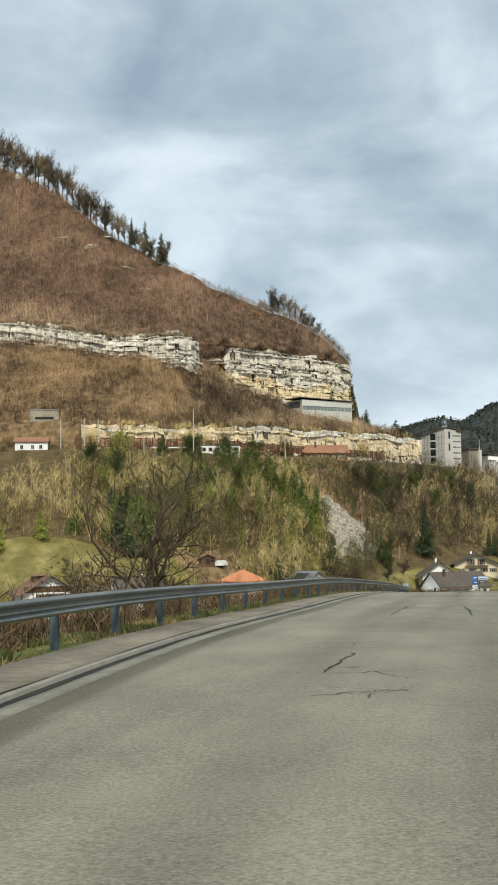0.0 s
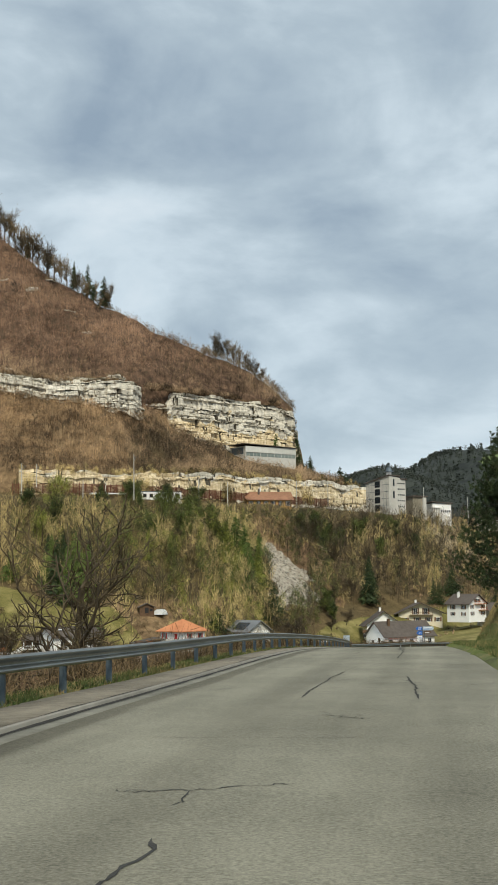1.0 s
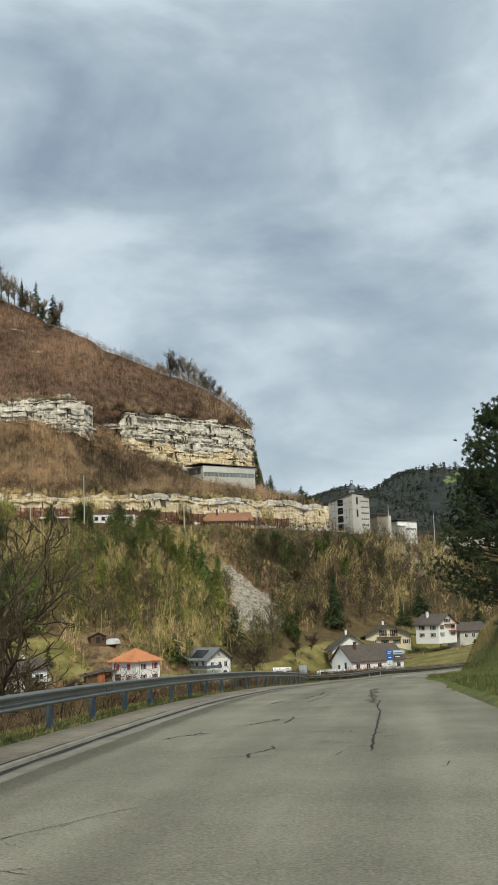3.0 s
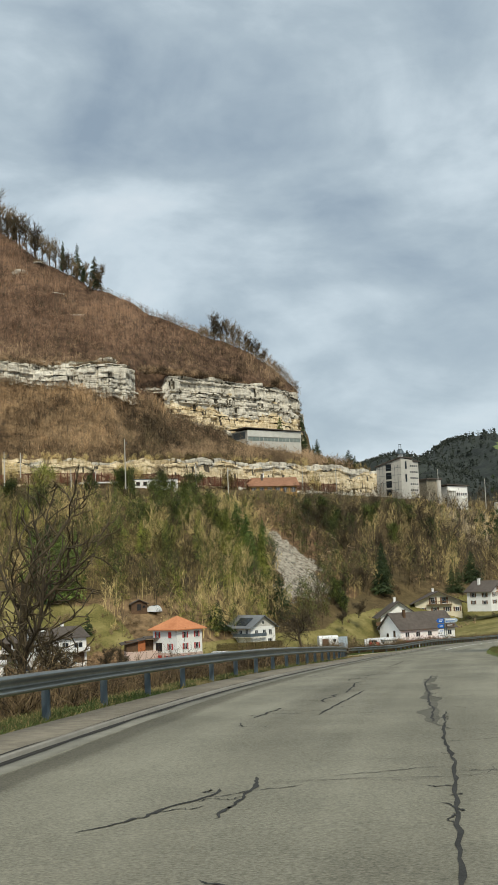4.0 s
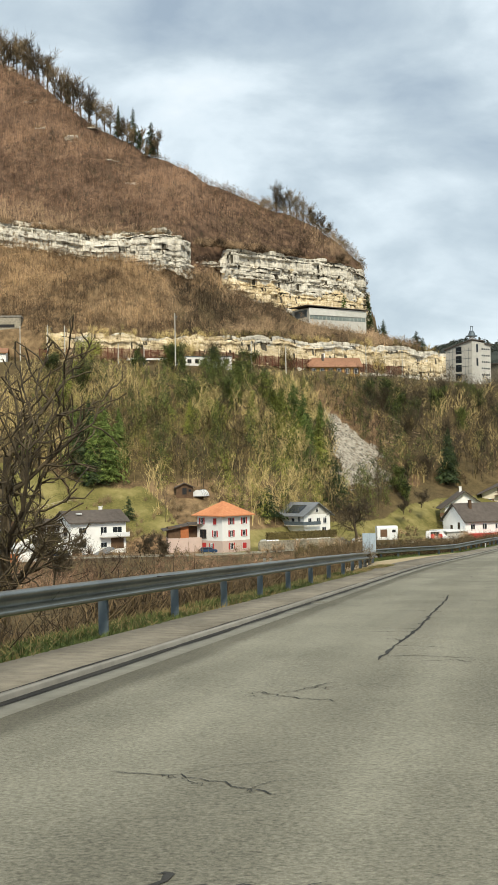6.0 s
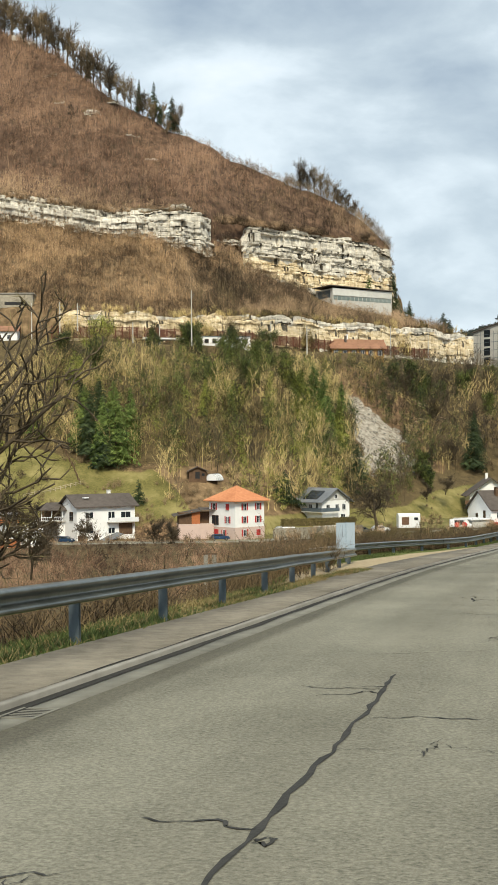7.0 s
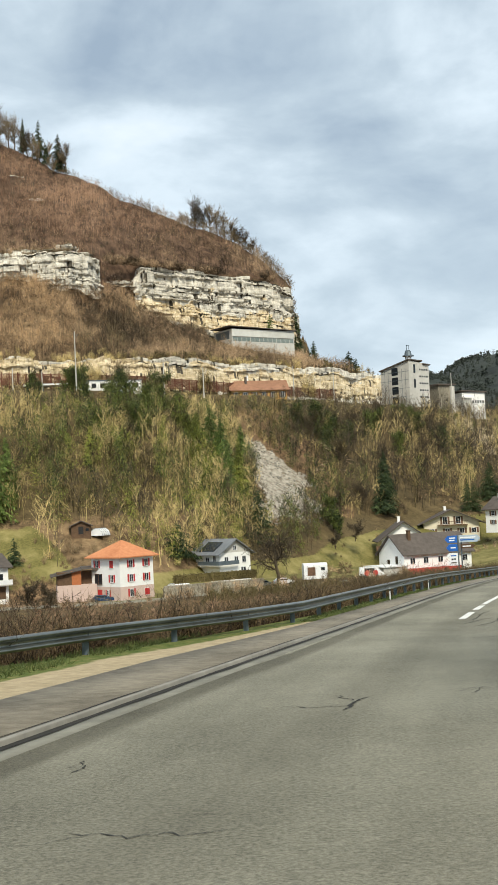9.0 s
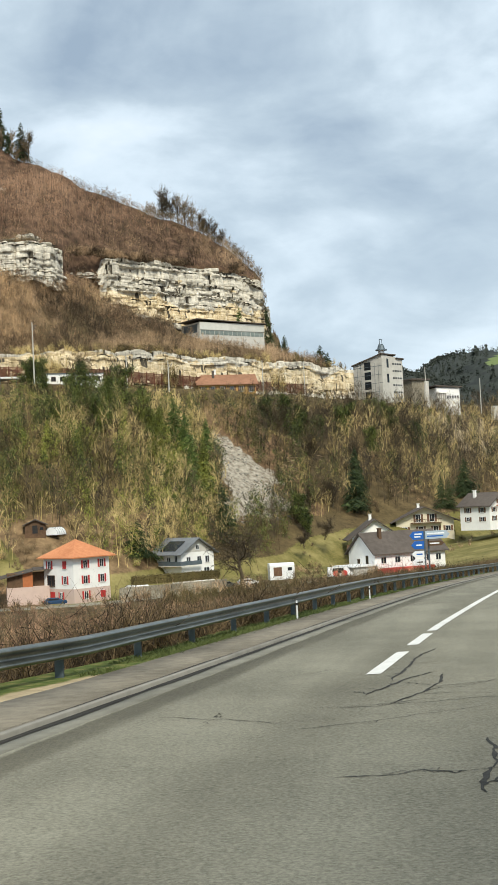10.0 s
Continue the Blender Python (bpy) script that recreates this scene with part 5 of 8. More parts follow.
# white house with the long brown roof
v = thing("house", "white two-storey house with dark brown gable roof and balcony", "house", (-33.5, 367.3, -22.2), 34)
W, D = 14.5, 9.0
walls(v, W, D, 8.4, M["plaster"])
gable_roof(v, W, D, 8.4, 2.3, 0.8, M["tile_dark"], "x")
part("roof_window", boxed(-4.6, -3.4, -2.6, -1.6, 10.0, 10.25), M["white_metal"], v)
for u, z in ((-4.2, 5.6), (-4.2, 2.2)):
    windowed(v, "y", -D / 2, u, z, 1.9, 1.3, M["white_metal"])
windowed(v, "y", -D / 2, -3.6, 0.0, 1.6, 0.7, M["white_metal"])
windowed(v, "y", -D / 2, 1.3, 5.0, 1.6, 1.9, M["white_metal"])
windowed(v, "y", -D / 2, 1.3, 2.0, 1.6, 1.2, M["white_metal"])
windowed(v, "y", -D / 2, 4.9, 5.4, 2.4, 1.4, M["white_metal"])
balcony(v, 0.2, 7.6, -D / 2 - 1.3, -D / 2, 4.6, M["concrete"], M["white_metal"])
windowed(v, "x", -W / 2, -1.5, 5.0, 1.9, 1.9, M["wood_dark"])
# flat dark panel paints the shade of a recess; the wall is not hollowed
part("recess_shade", boxed(3.2, 6.6, -D / 2 - 0.03, -D / 2 - 0.005, 1.6, 4.2), M["wood_dark"], v)
part("lean_to", roof_slab([(-1.6, -D / 2 - 3.6, 0.4), (2.6, -D / 2 - 3.6, 2.0), (2.6, -D / 2 - 0.02, 2.2), (-1.6, -D / 2 - 0.02, 0.6)], 0.2), M["tile_grey"], v)
part("garage_door", boxed(-7.0, -5.2, -D / 2 - 0.06, -D / 2 - 0.005, -0.4, 1.7), M["wood_dark"], v)
chimney(v, 3.0, 0.6, 10, 11.6)
v = thing("veranda", "timber veranda with dark hipped roof beside the white house", "veranda", (-43.2, 366.5, -21.5), 20)
part("wall", boxed(0.6, 3.75, -2.2, 2.75, -2, 4.0), M["plaster"], v)
part("wall", boxed(-3.75, 0.6, 1.0, 2.75, -2, 4.0), M["kerb"], v)
part("deck", boxed(-3.9, 3.9, -2.85, 2.75, 3.98, 4.2), M["concrete"], v)
part("ramp", roof_slab([(-9.5, -2.6, 1.2), (-3.9, -2.6, 4.2), (-3.9, -1.2, 4.2), (-9.5, -1.2, 1.2)], 0.5), M["concrete"], v)
part("parapet", roof_slab([(-9.5, -2.8, 2.1), (-3.9, -2.8, 5.1), (-3.9, -2.62, 5.1), (-9.5, -2.62, 2.1)], 0.9), M["plaster"], v)
for x in (-3.6, -1.2, 1.2, 3.6):
    part("post", boxed(x - 0.12, x + 0.12, -2.7, -2.46, 4.2, 6.7), M["white_metal"], v)
part("wall", boxed(-3.4, 3.4, 0.4, 0.6, 4.2, 6.7), M["wood_dark"], v)
part("balustrade", boxed(-3.75, 3.75, -2.75, -2.65, 4.95, 5.1), M["white_metal"], v)
for i in range(16):
    part("baluster", boxed(-3.7 + i * 0.49, -3.65 + i * 0.49, -2.73, -2.67, 4.2, 4.95), M["white_metal"], v)
part("roof", roof_slab([(-4.3, -3.3, 6.7), (4.3, -3.3, 6.7), (2.0, 0, 8.3), (-2.0, 0, 8.3)], 0.2), M["tile_dark"], v)
part("roof", roof_slab([(-4.3, 3.3, 6.7), (4.3, 3.3, 6.7), (2.0, 0.02, 8.3), (-2.0, 0.02, 8.3)], 0.2), M["tile_dark"], v)
v = thing("garage", "low white garage with flat roof and orange doors", "garage", (-47.5, 345.0, -22.3), 8)
walls(v, 10.0, 6.0, 3.6, M["plaster"])
part("roof", boxed(-5.6, 5.6, -3.8, 3.4, 3.6, 4.2), M["white_metal"], v)
for x in (-3.2, 0.0):
    part("door", boxed(x - 1.3, x + 1.3, -3.06, -3.0, 0, 2.5), M["wood_red"], v)

# chalet
v = thing("chalet", "chalet with wide brown gable roof and wooden balcony", "chalet", (-56.5, 348.0, -20.0), 24)
W, D = 15.0, 12.0
walls(v, W, D, 5.6, M["plaster"])
gable_roof(v, W, D, 5.6, 4.4, 1.6, M["tile_brown"], "y")
balcony(v, -W / 2 + 2, W / 2, -D / 2 - 1.3, -D / 2, 3.2, M["wood_dark"], M["wood_red"])
for u in (-2.4, 0.4, 3.2, 5.6):
    windowed(v, "y", -D / 2, u, 3.5, 1.5, 1.6, M["white_metal"], M["brown_shutter"])
part("dormer", boxed(-3.5, -0.6, -1.4, 0.8, 8.6, 10.0), M["wood_dark"], v)
part("dormer_roof", roof_slab([(-4.1, -2.0, 10.0), (0.0, -2.0, 10.1), (0.0, 1.2, 10.5), (-4.1, 1.2, 10.4)], 0.15), M["tile_brown"], v)

part("timber_front", boxed(-W / 2 + 0.2, W / 2 - 0.2, -D / 2 - 0.05, -D / 2 - 0.005, 5.6, 7.2), M["wood_dark"], v)
for i in range(22):
    part("baluster", boxed(-W / 2 + 2.2 + i * 0.57, -W / 2 + 2.32 + i * 0.57, -D / 2 - 1.36, -D / 2 - 1.31, 3.3, 4.25), M["wood_red"], v)

# house with the grey roof
v = thing("house", "white house with grey gable roof and solar panel", "house", (18.9, 399.0, -19.2), 40)
W, D = 9.2, 9.6
walls(v, W, D, 4.9, M["plaster"])
gable_roof(v, W, D, 4.9, 2.9, 0.9, M["tile_grey"], "y", gable_mat=M["concrete"])
part("solar_panel", roof_slab([(-4.4, -2.6, 5.36), (-4.4, 2.6, 5.36), (-1.6, 2.6, 7.3), (-1.6, -2.6, 7.3)], 0.12), M["glass"], v)
for u in (-2.6, 0.4, 2.7):
    windowed(v, "y", -D / 2, u, 2.5, 1.1, 1.4, M["white_metal"])
windowed(v, "y", -D / 2, 0.0, 5.4, 0.9, 1.0, M["white_metal"])
windowed(v, "y", -D / 2, 2.4, 0.0, 1.4, 1.4, M["white_metal"])
windowed(v, "x", -W / 2, -0.5, 2.5, 1.2, 1.4, M["white_metal"])
windowed(v, "x", -W / 2, -3.0, 2.5, 0.9, 1.9, M["white_metal"])
part("balcony", boxed(-W / 2 - 1.3, -W / 2, -D / 2 - 1.2, 1.6, 2.0, 2.2), M["concrete"], v)
part("balustrade", boxed(-W / 2 - 1.3, -W / 2 - 1.22, -D / 2 - 1.2, 1.6, 2.2, 3.1), M["zinc_dull"], v)
part("balustrade", boxed(-W / 2 - 1.2, 0.2, -D / 2 - 1.2, -D / 2 - 1.12, 2.2, 3.1), M["zinc_dull"], v)

# long low house and its neighbours
v = thing("house", "long white house with dark tiled gable roof", "house", (66.1, 398.5, -20.6), 25)
W, D = 18.5, 10.5
walls(v, W, D, 4.3, M["plaster"])
gable_roof(v, W, D, 4.3, 4.1, 0.7, M["tile_dark"], "x")
for u in (-7.0, -3.4, 0.6, 4.2, 7.4):
    windowed(v, "y", -D / 2, u, 1.9, 1.3, 1.3, M["white_metal"])
windowed(v, "x", -W / 2, -2.2, 1.6, 0.9, 2.0, M["wood_dark"])
windowed(v, "x", -W / 2, 1.2, 1.9, 0.9, 0.9, M["wood_dark"])
chimney(v, -5.4, -1.6, 6.5, 9.3, M["wood_dark"])
part("porch", boxed(-15.5, -W / 2, -D / 2 - 1, 1.0, -1.5, 1.6), M["concrete"], v)
part("porch_roof", boxed(-16.0, -W / 2, -D / 2 - 1.4, 1.4, 1.6, 1.85), M["white_metal"], v)
part("red_base", boxed(-W / 2 - 0.1, W / 2 - 4, -D / 2 - 1.6, -D / 2 - 0.2, -1.5, 0.9), M["red_paint"], v, "red painted low wall")

v = thing("house", "white house with broad dark gable roof", "house", (67.0, 442.0, -18.0), 0)
walls(v, 12.0, 10.0, 3.6, M["plaster"])
gable_roof(v, 12.0, 10.0, 3.6, 4.3, 1.2, M["tile_dark"], "y")
for u in (-3.5, 0.5, 3.5):
    windowed(v, "y", -5.0, u, 1.0, 1.3, 1.3, M["white_metal"], M["brown_shutter"])
balcony(v, -7.6, -2.0, -6.4, -5.0, 0.9, M["wood_dark"], M["wood_dark"])
chimney(v, -0.4, 1.0, 7.5, 9.2)

v = thing("house", "cream house with dark gable roof and wooden balcony", "house", (85.8, 474.0, -15.6), -4)
walls(v, 16.0, 11.0, 4.2, M["cream"])
gable_roof(v, 16.0, 11.0, 4.2, 3.4, 1.6, M["tile_dark"], "y", gable_mat=M["cream"])
balcony(v, -4.0, 4.6, -6.9, -5.5, 3.4, M["wood_dark"], M["wood_dark"], bars=14)
for u in (-1.8, 2.0):
    windowed(v, "y", -5.5, u, 3.6, 1.3, 2.1, M["white_metal"], M["brown_shutter"])
for u in (-5.6, -1.2, 3.0, 6.4):
    windowed(v, "y", -5.5, u, 0.9, 1.3, 1.4, M["white_metal"], M["brown_shutter"])
chimney(v, -1.0, 1.0, 7.5, 8.6)

v = thing("house", "white house with steep dark roof and red balcony", "house", (99.9, 456.0, -12.6), 42)
walls(v, 10.5, 9.5, 4.7, M["plaster"])
gable_roof(v, 10.5, 9.5, 4.7, 3.1, 0.8, M["tile_dark"], "y")
for u in (-3.2, 3.2):
    windowed(v, "y", -4.75, u, 0.5, 1.1, 1.2, M["white_metal"], M["brown_shutter"])
    windowed(v, "y", -4.75, u, 2.8, 1.1, 1.3, M["white_metal"], M["brown_shutter"])
windowed(v, "y", -4.75, 0.0, 5.0, 1.8, 1.2, M["white_metal"], M["brown_shutter"])
for u in (-2.4, 2.2):
    windowed(v, "x", -5.25, u, 2.7, 1.1, 1.3, M["white_metal"], M["brown_shutter"])
    windowed(v, "x", -5.25, u, 0.4, 1.0, 1.1, M["white_metal"], M["brown_shutter"])
balcony(v, -2.0, 4.0, -5.9, -4.75, 4.5, M["wood_red"], M["wood_red"], bars=10)
balcony(v, 0.5, 5.0, -5.9, -4.75, 2.3, M["wood_red"], M["wood_red"], bars=8)
chimney(v, -2.0, 2.0, 6.2, 8.6)

# grey neighbour beyond it
v = thing("house", "grey timber-clad house with dark roof", "house", (112.0, 462.0, -14.5), 20)
walls(v, 11.0, 8.0, 4.0, M["concrete"])
gable_roof(v, 11.0, 8.0, 4.0, 2.4, 0.8, M["tile_dark"], "x", gable_mat=M["concrete"])
for u in (-3, 0, 3):
    windowed(v, "y", -4.0, u, 1.4, 1.2, 1.3, M["white_metal"])

# hut on the valley road
v = thing("site_hut", "small white hut with rounded roof and brown door", "hut", (39.9, 393.0, -20.3), 6)
bm = bmesh.new()
sec = [(-1.5, -1.0), (1.5, -1.0), (1.5, 2.3), (1.1, 2.75), (-1.1, 2.75), (-1.5, 2.3)]
rows = [[bm.verts.new((x, y, z)) for y, z in sec] for x in (-2.7, 2.7)]
for i in range(6):
    j = (i + 1) % 6
    bm.faces.new((rows[0][i], rows[0][j], rows[1][j], rows[1][i]))
bm.faces.new(rows[0])
bm.faces.new(rows[1])
bmesh.ops.recalc_face_normals(bm, faces=bm.faces)
part("body", bm, M["white_metal"], v)
part("door", boxed(-1.9, -0.1, -1.56, -1.48, 0, 1.9), M["brown_shutter"], v)
part("window", boxed(1.2, 2.1, -1.54, -1.48, 1.1, 1.8), M["glass"], v)

# shed and polytunnel on the slope
v = thing("shed", "dark wooden shed with grey roof on the slope", "shed", (-12.6, 393.5, float(ground_z(-12.6, 392.0)) + 0.8), 6)
walls(v, 4.4, 3.4, 1.9, M["wood_dark"])
gable_roof(v, 4.4, 3.4, 1.9, 1.0, 0.5, M["tile_dark"], "y", gable_mat=M["wood_dark"])
part("door", boxed(-0.6, 0.5, -1.75, -1.7, 0, 1.7), M["black"], v)
part("window", boxed(1.0, 1.7, -1.75, -1.7, 0.7, 1.3), M["glass"], v)


def tunnel(loc, rz, ln, r, label):
    t = thing("polytunnel", label, "greenhouse", loc, rz)
    a = np.linspace(0, math.pi, 13)
    bm = bmesh.new()
    rows = [[bm.verts.new((x, -r * math.cos(q), r * 1.05 * math.sin(q))) for q in a] for x in (-ln / 2, ln / 2)]
    for i in range(12):
        bm.faces.new((rows[0][i], rows[0][i + 1], rows[1][i + 1], rows[1][i]))
    bm.faces.new(rows[0][::-1])
    bm.faces.new(rows[1])
    part("cover", bm, M["white_metal"], t)
    for x in np.linspace(-ln / 2, ln / 2, 5):
        bm = bmesh.new()
        for q0, q1 in zip(a[:-1], a[1:]):
            rod(bm, (x, -(r + 0.03) * math.cos(q0), (r + 0.03) * 1.05 * math.sin(q0)), (x, -(r + 0.03) * math.cos(q1), (r + 0.03) * 1.05 * math.sin(q1)), 0.03, sides=4)
        part("hoop", bm, M["zinc_dull"], t)


tunnel((-8.4, 394.0, float(ground_z(-8.4, 393.0)) + 0.6), 68, 3.8, 1.6, "white polytunnel beside the dark shed")
tunnel((9.5, 378.0, float(ground_z(9.5, 378.0)) - 0.1), 50, 4.5, 1.9, "pale green polytunnel behind the house")
tunnel((17.5, 386.0, float(ground_z(17.5, 386.0)) - 0.1), 10, 6.0, 1.0, "low white cold frame in the garden")


# ---- railway bench and works above the slope ----
v = thing("hall", "long concrete hall with dark flat roof under the cliff", "hall", (34.9, 586.5, 55.0), 33)
W, D = 29.0, 12.0
walls(v, W, D, 7.2, M["concrete"], 6.0)
part("roof", roof_slab([(-W / 2 - 1.6, -D / 2 - 1.0, 8.3), (W / 2 + 1.0, -D / 2 - 1.0, 7.6), (W / 2 + 1.0, D / 2, 7.6), (-W / 2 - 1.6, D / 2, 8.3)], 0.3), M["tile_dark"], v)
part("fascia", boxed(-W / 2, W / 2, -D / 2 - 0.25, -D / 2 - 0.02, 4.4, 7.2), M["concrete_light"], v)
part("window_band", boxed(-W / 2 + 0.4, W / 2 - 0.4, -D / 2 - 0.06, -D / 2 - 0.004, 2.6, 4.2), M["pale_glass"], v, "long band of pale green glass")
for i in range(15):
    u = -W / 2 + 0.4 + i * (W - 0.8) / 14
    part("mullion", boxed(u - 0.07, u + 0.07, -D / 2 - 0.12, -D / 2 - 0.005, 2.5, 4.3), M["concrete"], v)
part("end_window", boxed(-W / 2 - 0.06, -W / 2, -4.5, 4.5, 3.6, 6.6), M["zinc_dull"], v)

v = thing("station", "ochre station building with rust-red tiled roof", "station", (33.0, 528.5, 30.6), 12)
walls(v, 19.0, 7.0, 4.2, M["ochre"])
gable_roof(v, 19.0, 7.0, 4.2, 2.8, 0.9, M["tile_red"], "x", gable_mat=M["ochre"])
for i in range(6):
    windowed(v, "y", -3.5, -8 + i * 3.2, 1.2, 1.2, 1.8, M["white_metal"], M["brown_shutter"])
chimney(v, -4.0, -1.2, 5.5, 8.3, M["tile_dark"])
chimney(v, -3.0, 0.8, 5.5, 8.9)

v = thing("cabin_row", "white prefabricated cabins beside the railway", "cabin", (-11.6, 473.5, 30.9), 16)
walls(v, 18.0, 4.0, 3.2, M["plaster"], 1)
part("roof", boxed(-9.2, 9.2, -2.2, 2.2, 3.2, 3.42), M["zinc_dull"], v)
for i in range(7):
    windowed(v, "y", -2.0, -7.6 + i * 2.5, 1.2, 1.2, 1.2, M["wood_dark"])
part("canopy", boxed(-25.0, -9.2, -1.8, 1.8, 2.2, 2.7), M["white_metal"], v, "thin pale platform canopy")
for x in (-24, -19.5, -15, -11):
    part("post", boxed(x - 0.12, x + 0.12, -0.12, 0.12, -3, 2.2), M["zinc_dull"], v)

v = thing("railway_wall", "pale concrete retaining wall below the tracks", "retaining wall", (-84.0, 452.0, 24.5), 1)
part("wall", boxed(-22, 14, -0.6, 0.6, -4, 6.0), M["concrete"], v)
part("coping", boxed(-22.2, 14.2, -0.9, 0.75, 6.0, 6.35), M["plaster"], v)
# black panel on the solid wall paints the darkness inside an opening
part("opening_shade", boxed(8.0, 12.5, -0.7, -0.55, 0.6, 5.0), M["black"], v)
v = thing("house", "white railway house with rust-red roof", "house", (-80.0, 464.0, 31.5), 6)
walls(v, 12, 6, 4.4, M["plaster"])
gable_roof(v, 12, 6, 4.4, 1.5, 0.6, M["tile_red"], "x")
for u in (-3.5, 0.5, 3.5):
    windowed(v, "y", -3, u, 1.6, 1.1, 1.4, M["white_metal"])
v = thing("bunker", "weathered concrete bunker in the brown woods", "bunker", (-77.0, 476.0, 42.5), 4)
walls(v, 11, 6, 6.0, M["rubble"], 4)
part("roof", boxed(-5.7, 5.7, -3.2, 3.2, 6.0, 6.5), M["kerb"], v)
# black strip on the wall stands for the shaded firing slit
part("slit_shade", boxed(-3.5, 3.5, -3.06, -3.0, 2.6, 3.6), M["black"], v)

# rust-brown fence along the tracks
fence = thing("track_fence", "rust-brown slatted fence along the railway", "fence")
fp = fs_ = None
for i in range(58):
    x0 = -64 + i * 2.2
    x1 = x0 + 2.2
    y0, y1 = float(rail_y(x0)) + 9.2, float(rail_y(x1)) + 9.2
    ang = math.atan2(y1 - y0, x1 - x0)
    ln = math.hypot(x1 - x0, y1 - y0)
    if fp is None:
        fp = part("post", boxed(-0.12, 0.12, -0.12, 0.12, -1.0, 3.9), M["rust"], fence)
        bm = bmesh.new()
        for k in range(7):
            a = 0.07 + k * 0.135
            box(bm, a, a + 0.075, -0.03, 0.03, 0.2, 3.5)
        box(bm, 0, 1, -0.05, 0.05, 3.3, 3.45)
        box(bm, 0, 1, -0.05, 0.05, 0.3, 0.45)
        fs_ = part("slats", bm, M["rust"], fence)
        a, b = fp, fs_
    else:
        a, b = new("post", fp.data), new("slats", fs_.data)
        a.parent = b.parent = fence
    a.location = (x0, y0, 33.6)
    b.location, b.rotation_euler, b.scale = (x0, y0, 33.6), (0, 0, ang), (ln, 1, 1)


def mast(x, y, z, h, arm=0.0):
    t = thing("railway_mast", "slim grey railway mast beside the tracks", "mast", (x, y, z), group="railway masts")
    bm = bmesh.new()
    rod(bm, (0, 0, -1), (0, 0, h), 0.2, 0.13, 6)
    part("pole", bm, M["concrete"], t)
    if arm:
        bm = bmesh.new()
        rod(bm, (0, 0, h - 1.2), (arm, 0, h - 1.0), 0.07, sides=4)
        rod(bm, (0, 0, h - 2.6), (arm, 0, h - 1.0), 0.05, sides=4)
        part("bracket", bm, M["zinc_dull"], t)
    return t


for x, y, z, h, arm in ((-68, 456, 30, 13.5, 0), (-59.2, 455, 30.5, 13.2, 1.6), (-54, 456, 36, 7.4, 0.8), (-19.2, 454, 31, 15.5, 0.9), (-38, 462, 31, 7, 0), (-30, 464, 31, 6, 0),
                      (4, 478, 31, 8.5, 0), (15.5, 496, 31, 8.5, 1.2), (46, 536, 31, 12, 0), (62, 560, 31, 13.5, 0.8), (112.5, 600, 30, 14.5, 0.6), (135, 606, 27, 13.0, 0.6)):
    mast(x, y, z, h, arm)

# concrete works tower
v = thing("works_tower", "tall concrete works tower with sloping roof and dark window strip", "tower", (95.2, 606.5, 32.0), 42)
W, D = 12.5, 14.5          # front (-y) looks right, side (-x) looks left
bm = bmesh.new()
corners = [(-W / 2, -D / 2, 18.0), (W / 2, -D / 2, 16.8), (W / 2, D / 2, 14.0), (-W / 2, D / 2, 14.8)]
up = [bm.verts.new(c) for c in corners]
dn = [bm.verts.new((c[0] * 1.0, c[1], -4)) for c in corners]
bm.faces.new(up)
for i in range(4):
    j = (i + 1) % 4
    bm.faces.new((dn[i], dn[j], up[j], up[i]))
bmesh.ops.recalc_face_normals(bm, faces=bm.faces)
part("wall", bm, M["concrete"], v)
part("roof", roof_slab([(-W / 2 - 0.6, -D / 2 - 0.4, 18.5), (2.0, -D / 2 - 0.4, 18.3), (2.0, D / 2 + 0.5, 14.8), (-W / 2 - 0.6, D / 2 + 0.5, 15.2)], 0.45), M["tile_dark"], v)
part("roof", roof_slab([(2.1, -D / 2 - 0.6, 17.1), (W / 2 + 0.6, -D / 2 - 0.6, 16.9), (W / 2 + 0.6, D / 2, 14.6), (2.1, D / 2, 14.8)], 0.4), M["tile_dark"], v)
for k in range(4):          # dark strip in the side wall, storey by storey
    part("window", boxed(-W / 2 - 0.05, -W / 2 + 0.1, -1.6, 1.6, 1.2 + k * 3.8, 4.2 + k * 3.8), M["glass"], v)
for k in range(5):          # thin panel joints
    part("joint", boxed(-W / 2 - 0.06, -W / 2, -D / 2, D / 2, 0.5 + k * 3.3, 0.62 + k * 3.3), M["zinc_dull"], v)
for y in (-5.4, -3.5, 3.4, 5.2):
    part("joint", boxed(-W / 2 - 0.05, -W / 2, y - 0.06, y + 0.06, -2, 15.0), M["zinc_dull"], v)
for k in range(5):          # rows of small windows in the front
    for i in range(4):
        u = 0.6 + i * 1.45
        part("window", boxed(u - 0.45, u + 0.45, -D / 2 - 0.05, -D / 2 + 0.1, 3.2 + k * 2.75, 3.9 + k * 2.75), M["glass"], v)
part("window", boxed(-3.4, -2.2, -D / 2 - 0.05, -D / 2 + 0.1, 13.0, 16.5), M["glass"], v)
part("window", boxed(-3.4, -2.2, -D / 2 - 0.05, -D / 2 + 0.1, 7.2, 10.6), M["glass"], v)
bm = bmesh.new()
rod(bm, (-1, -3, 17), (-1, -3, 20.2), 1.3, 1.3, 10)
part("stair_head", bm, M["plaster"], v)
bm = bmesh.new()
rod(bm, (-1, -3, 20.2), (-1, -3, 20.6), 2.3, 2.3, 12)
rod(bm, (-1, -3, 20.6), (-1, -3, 22.2), 1.6, 1.2, 10)
part("gallery", bm, M["zinc_dull"], v)
bm = bmesh.new()
rod(bm, (-1, -3, 22.2), (-1, -3, 22.6), 1.0, 1.0, 8)
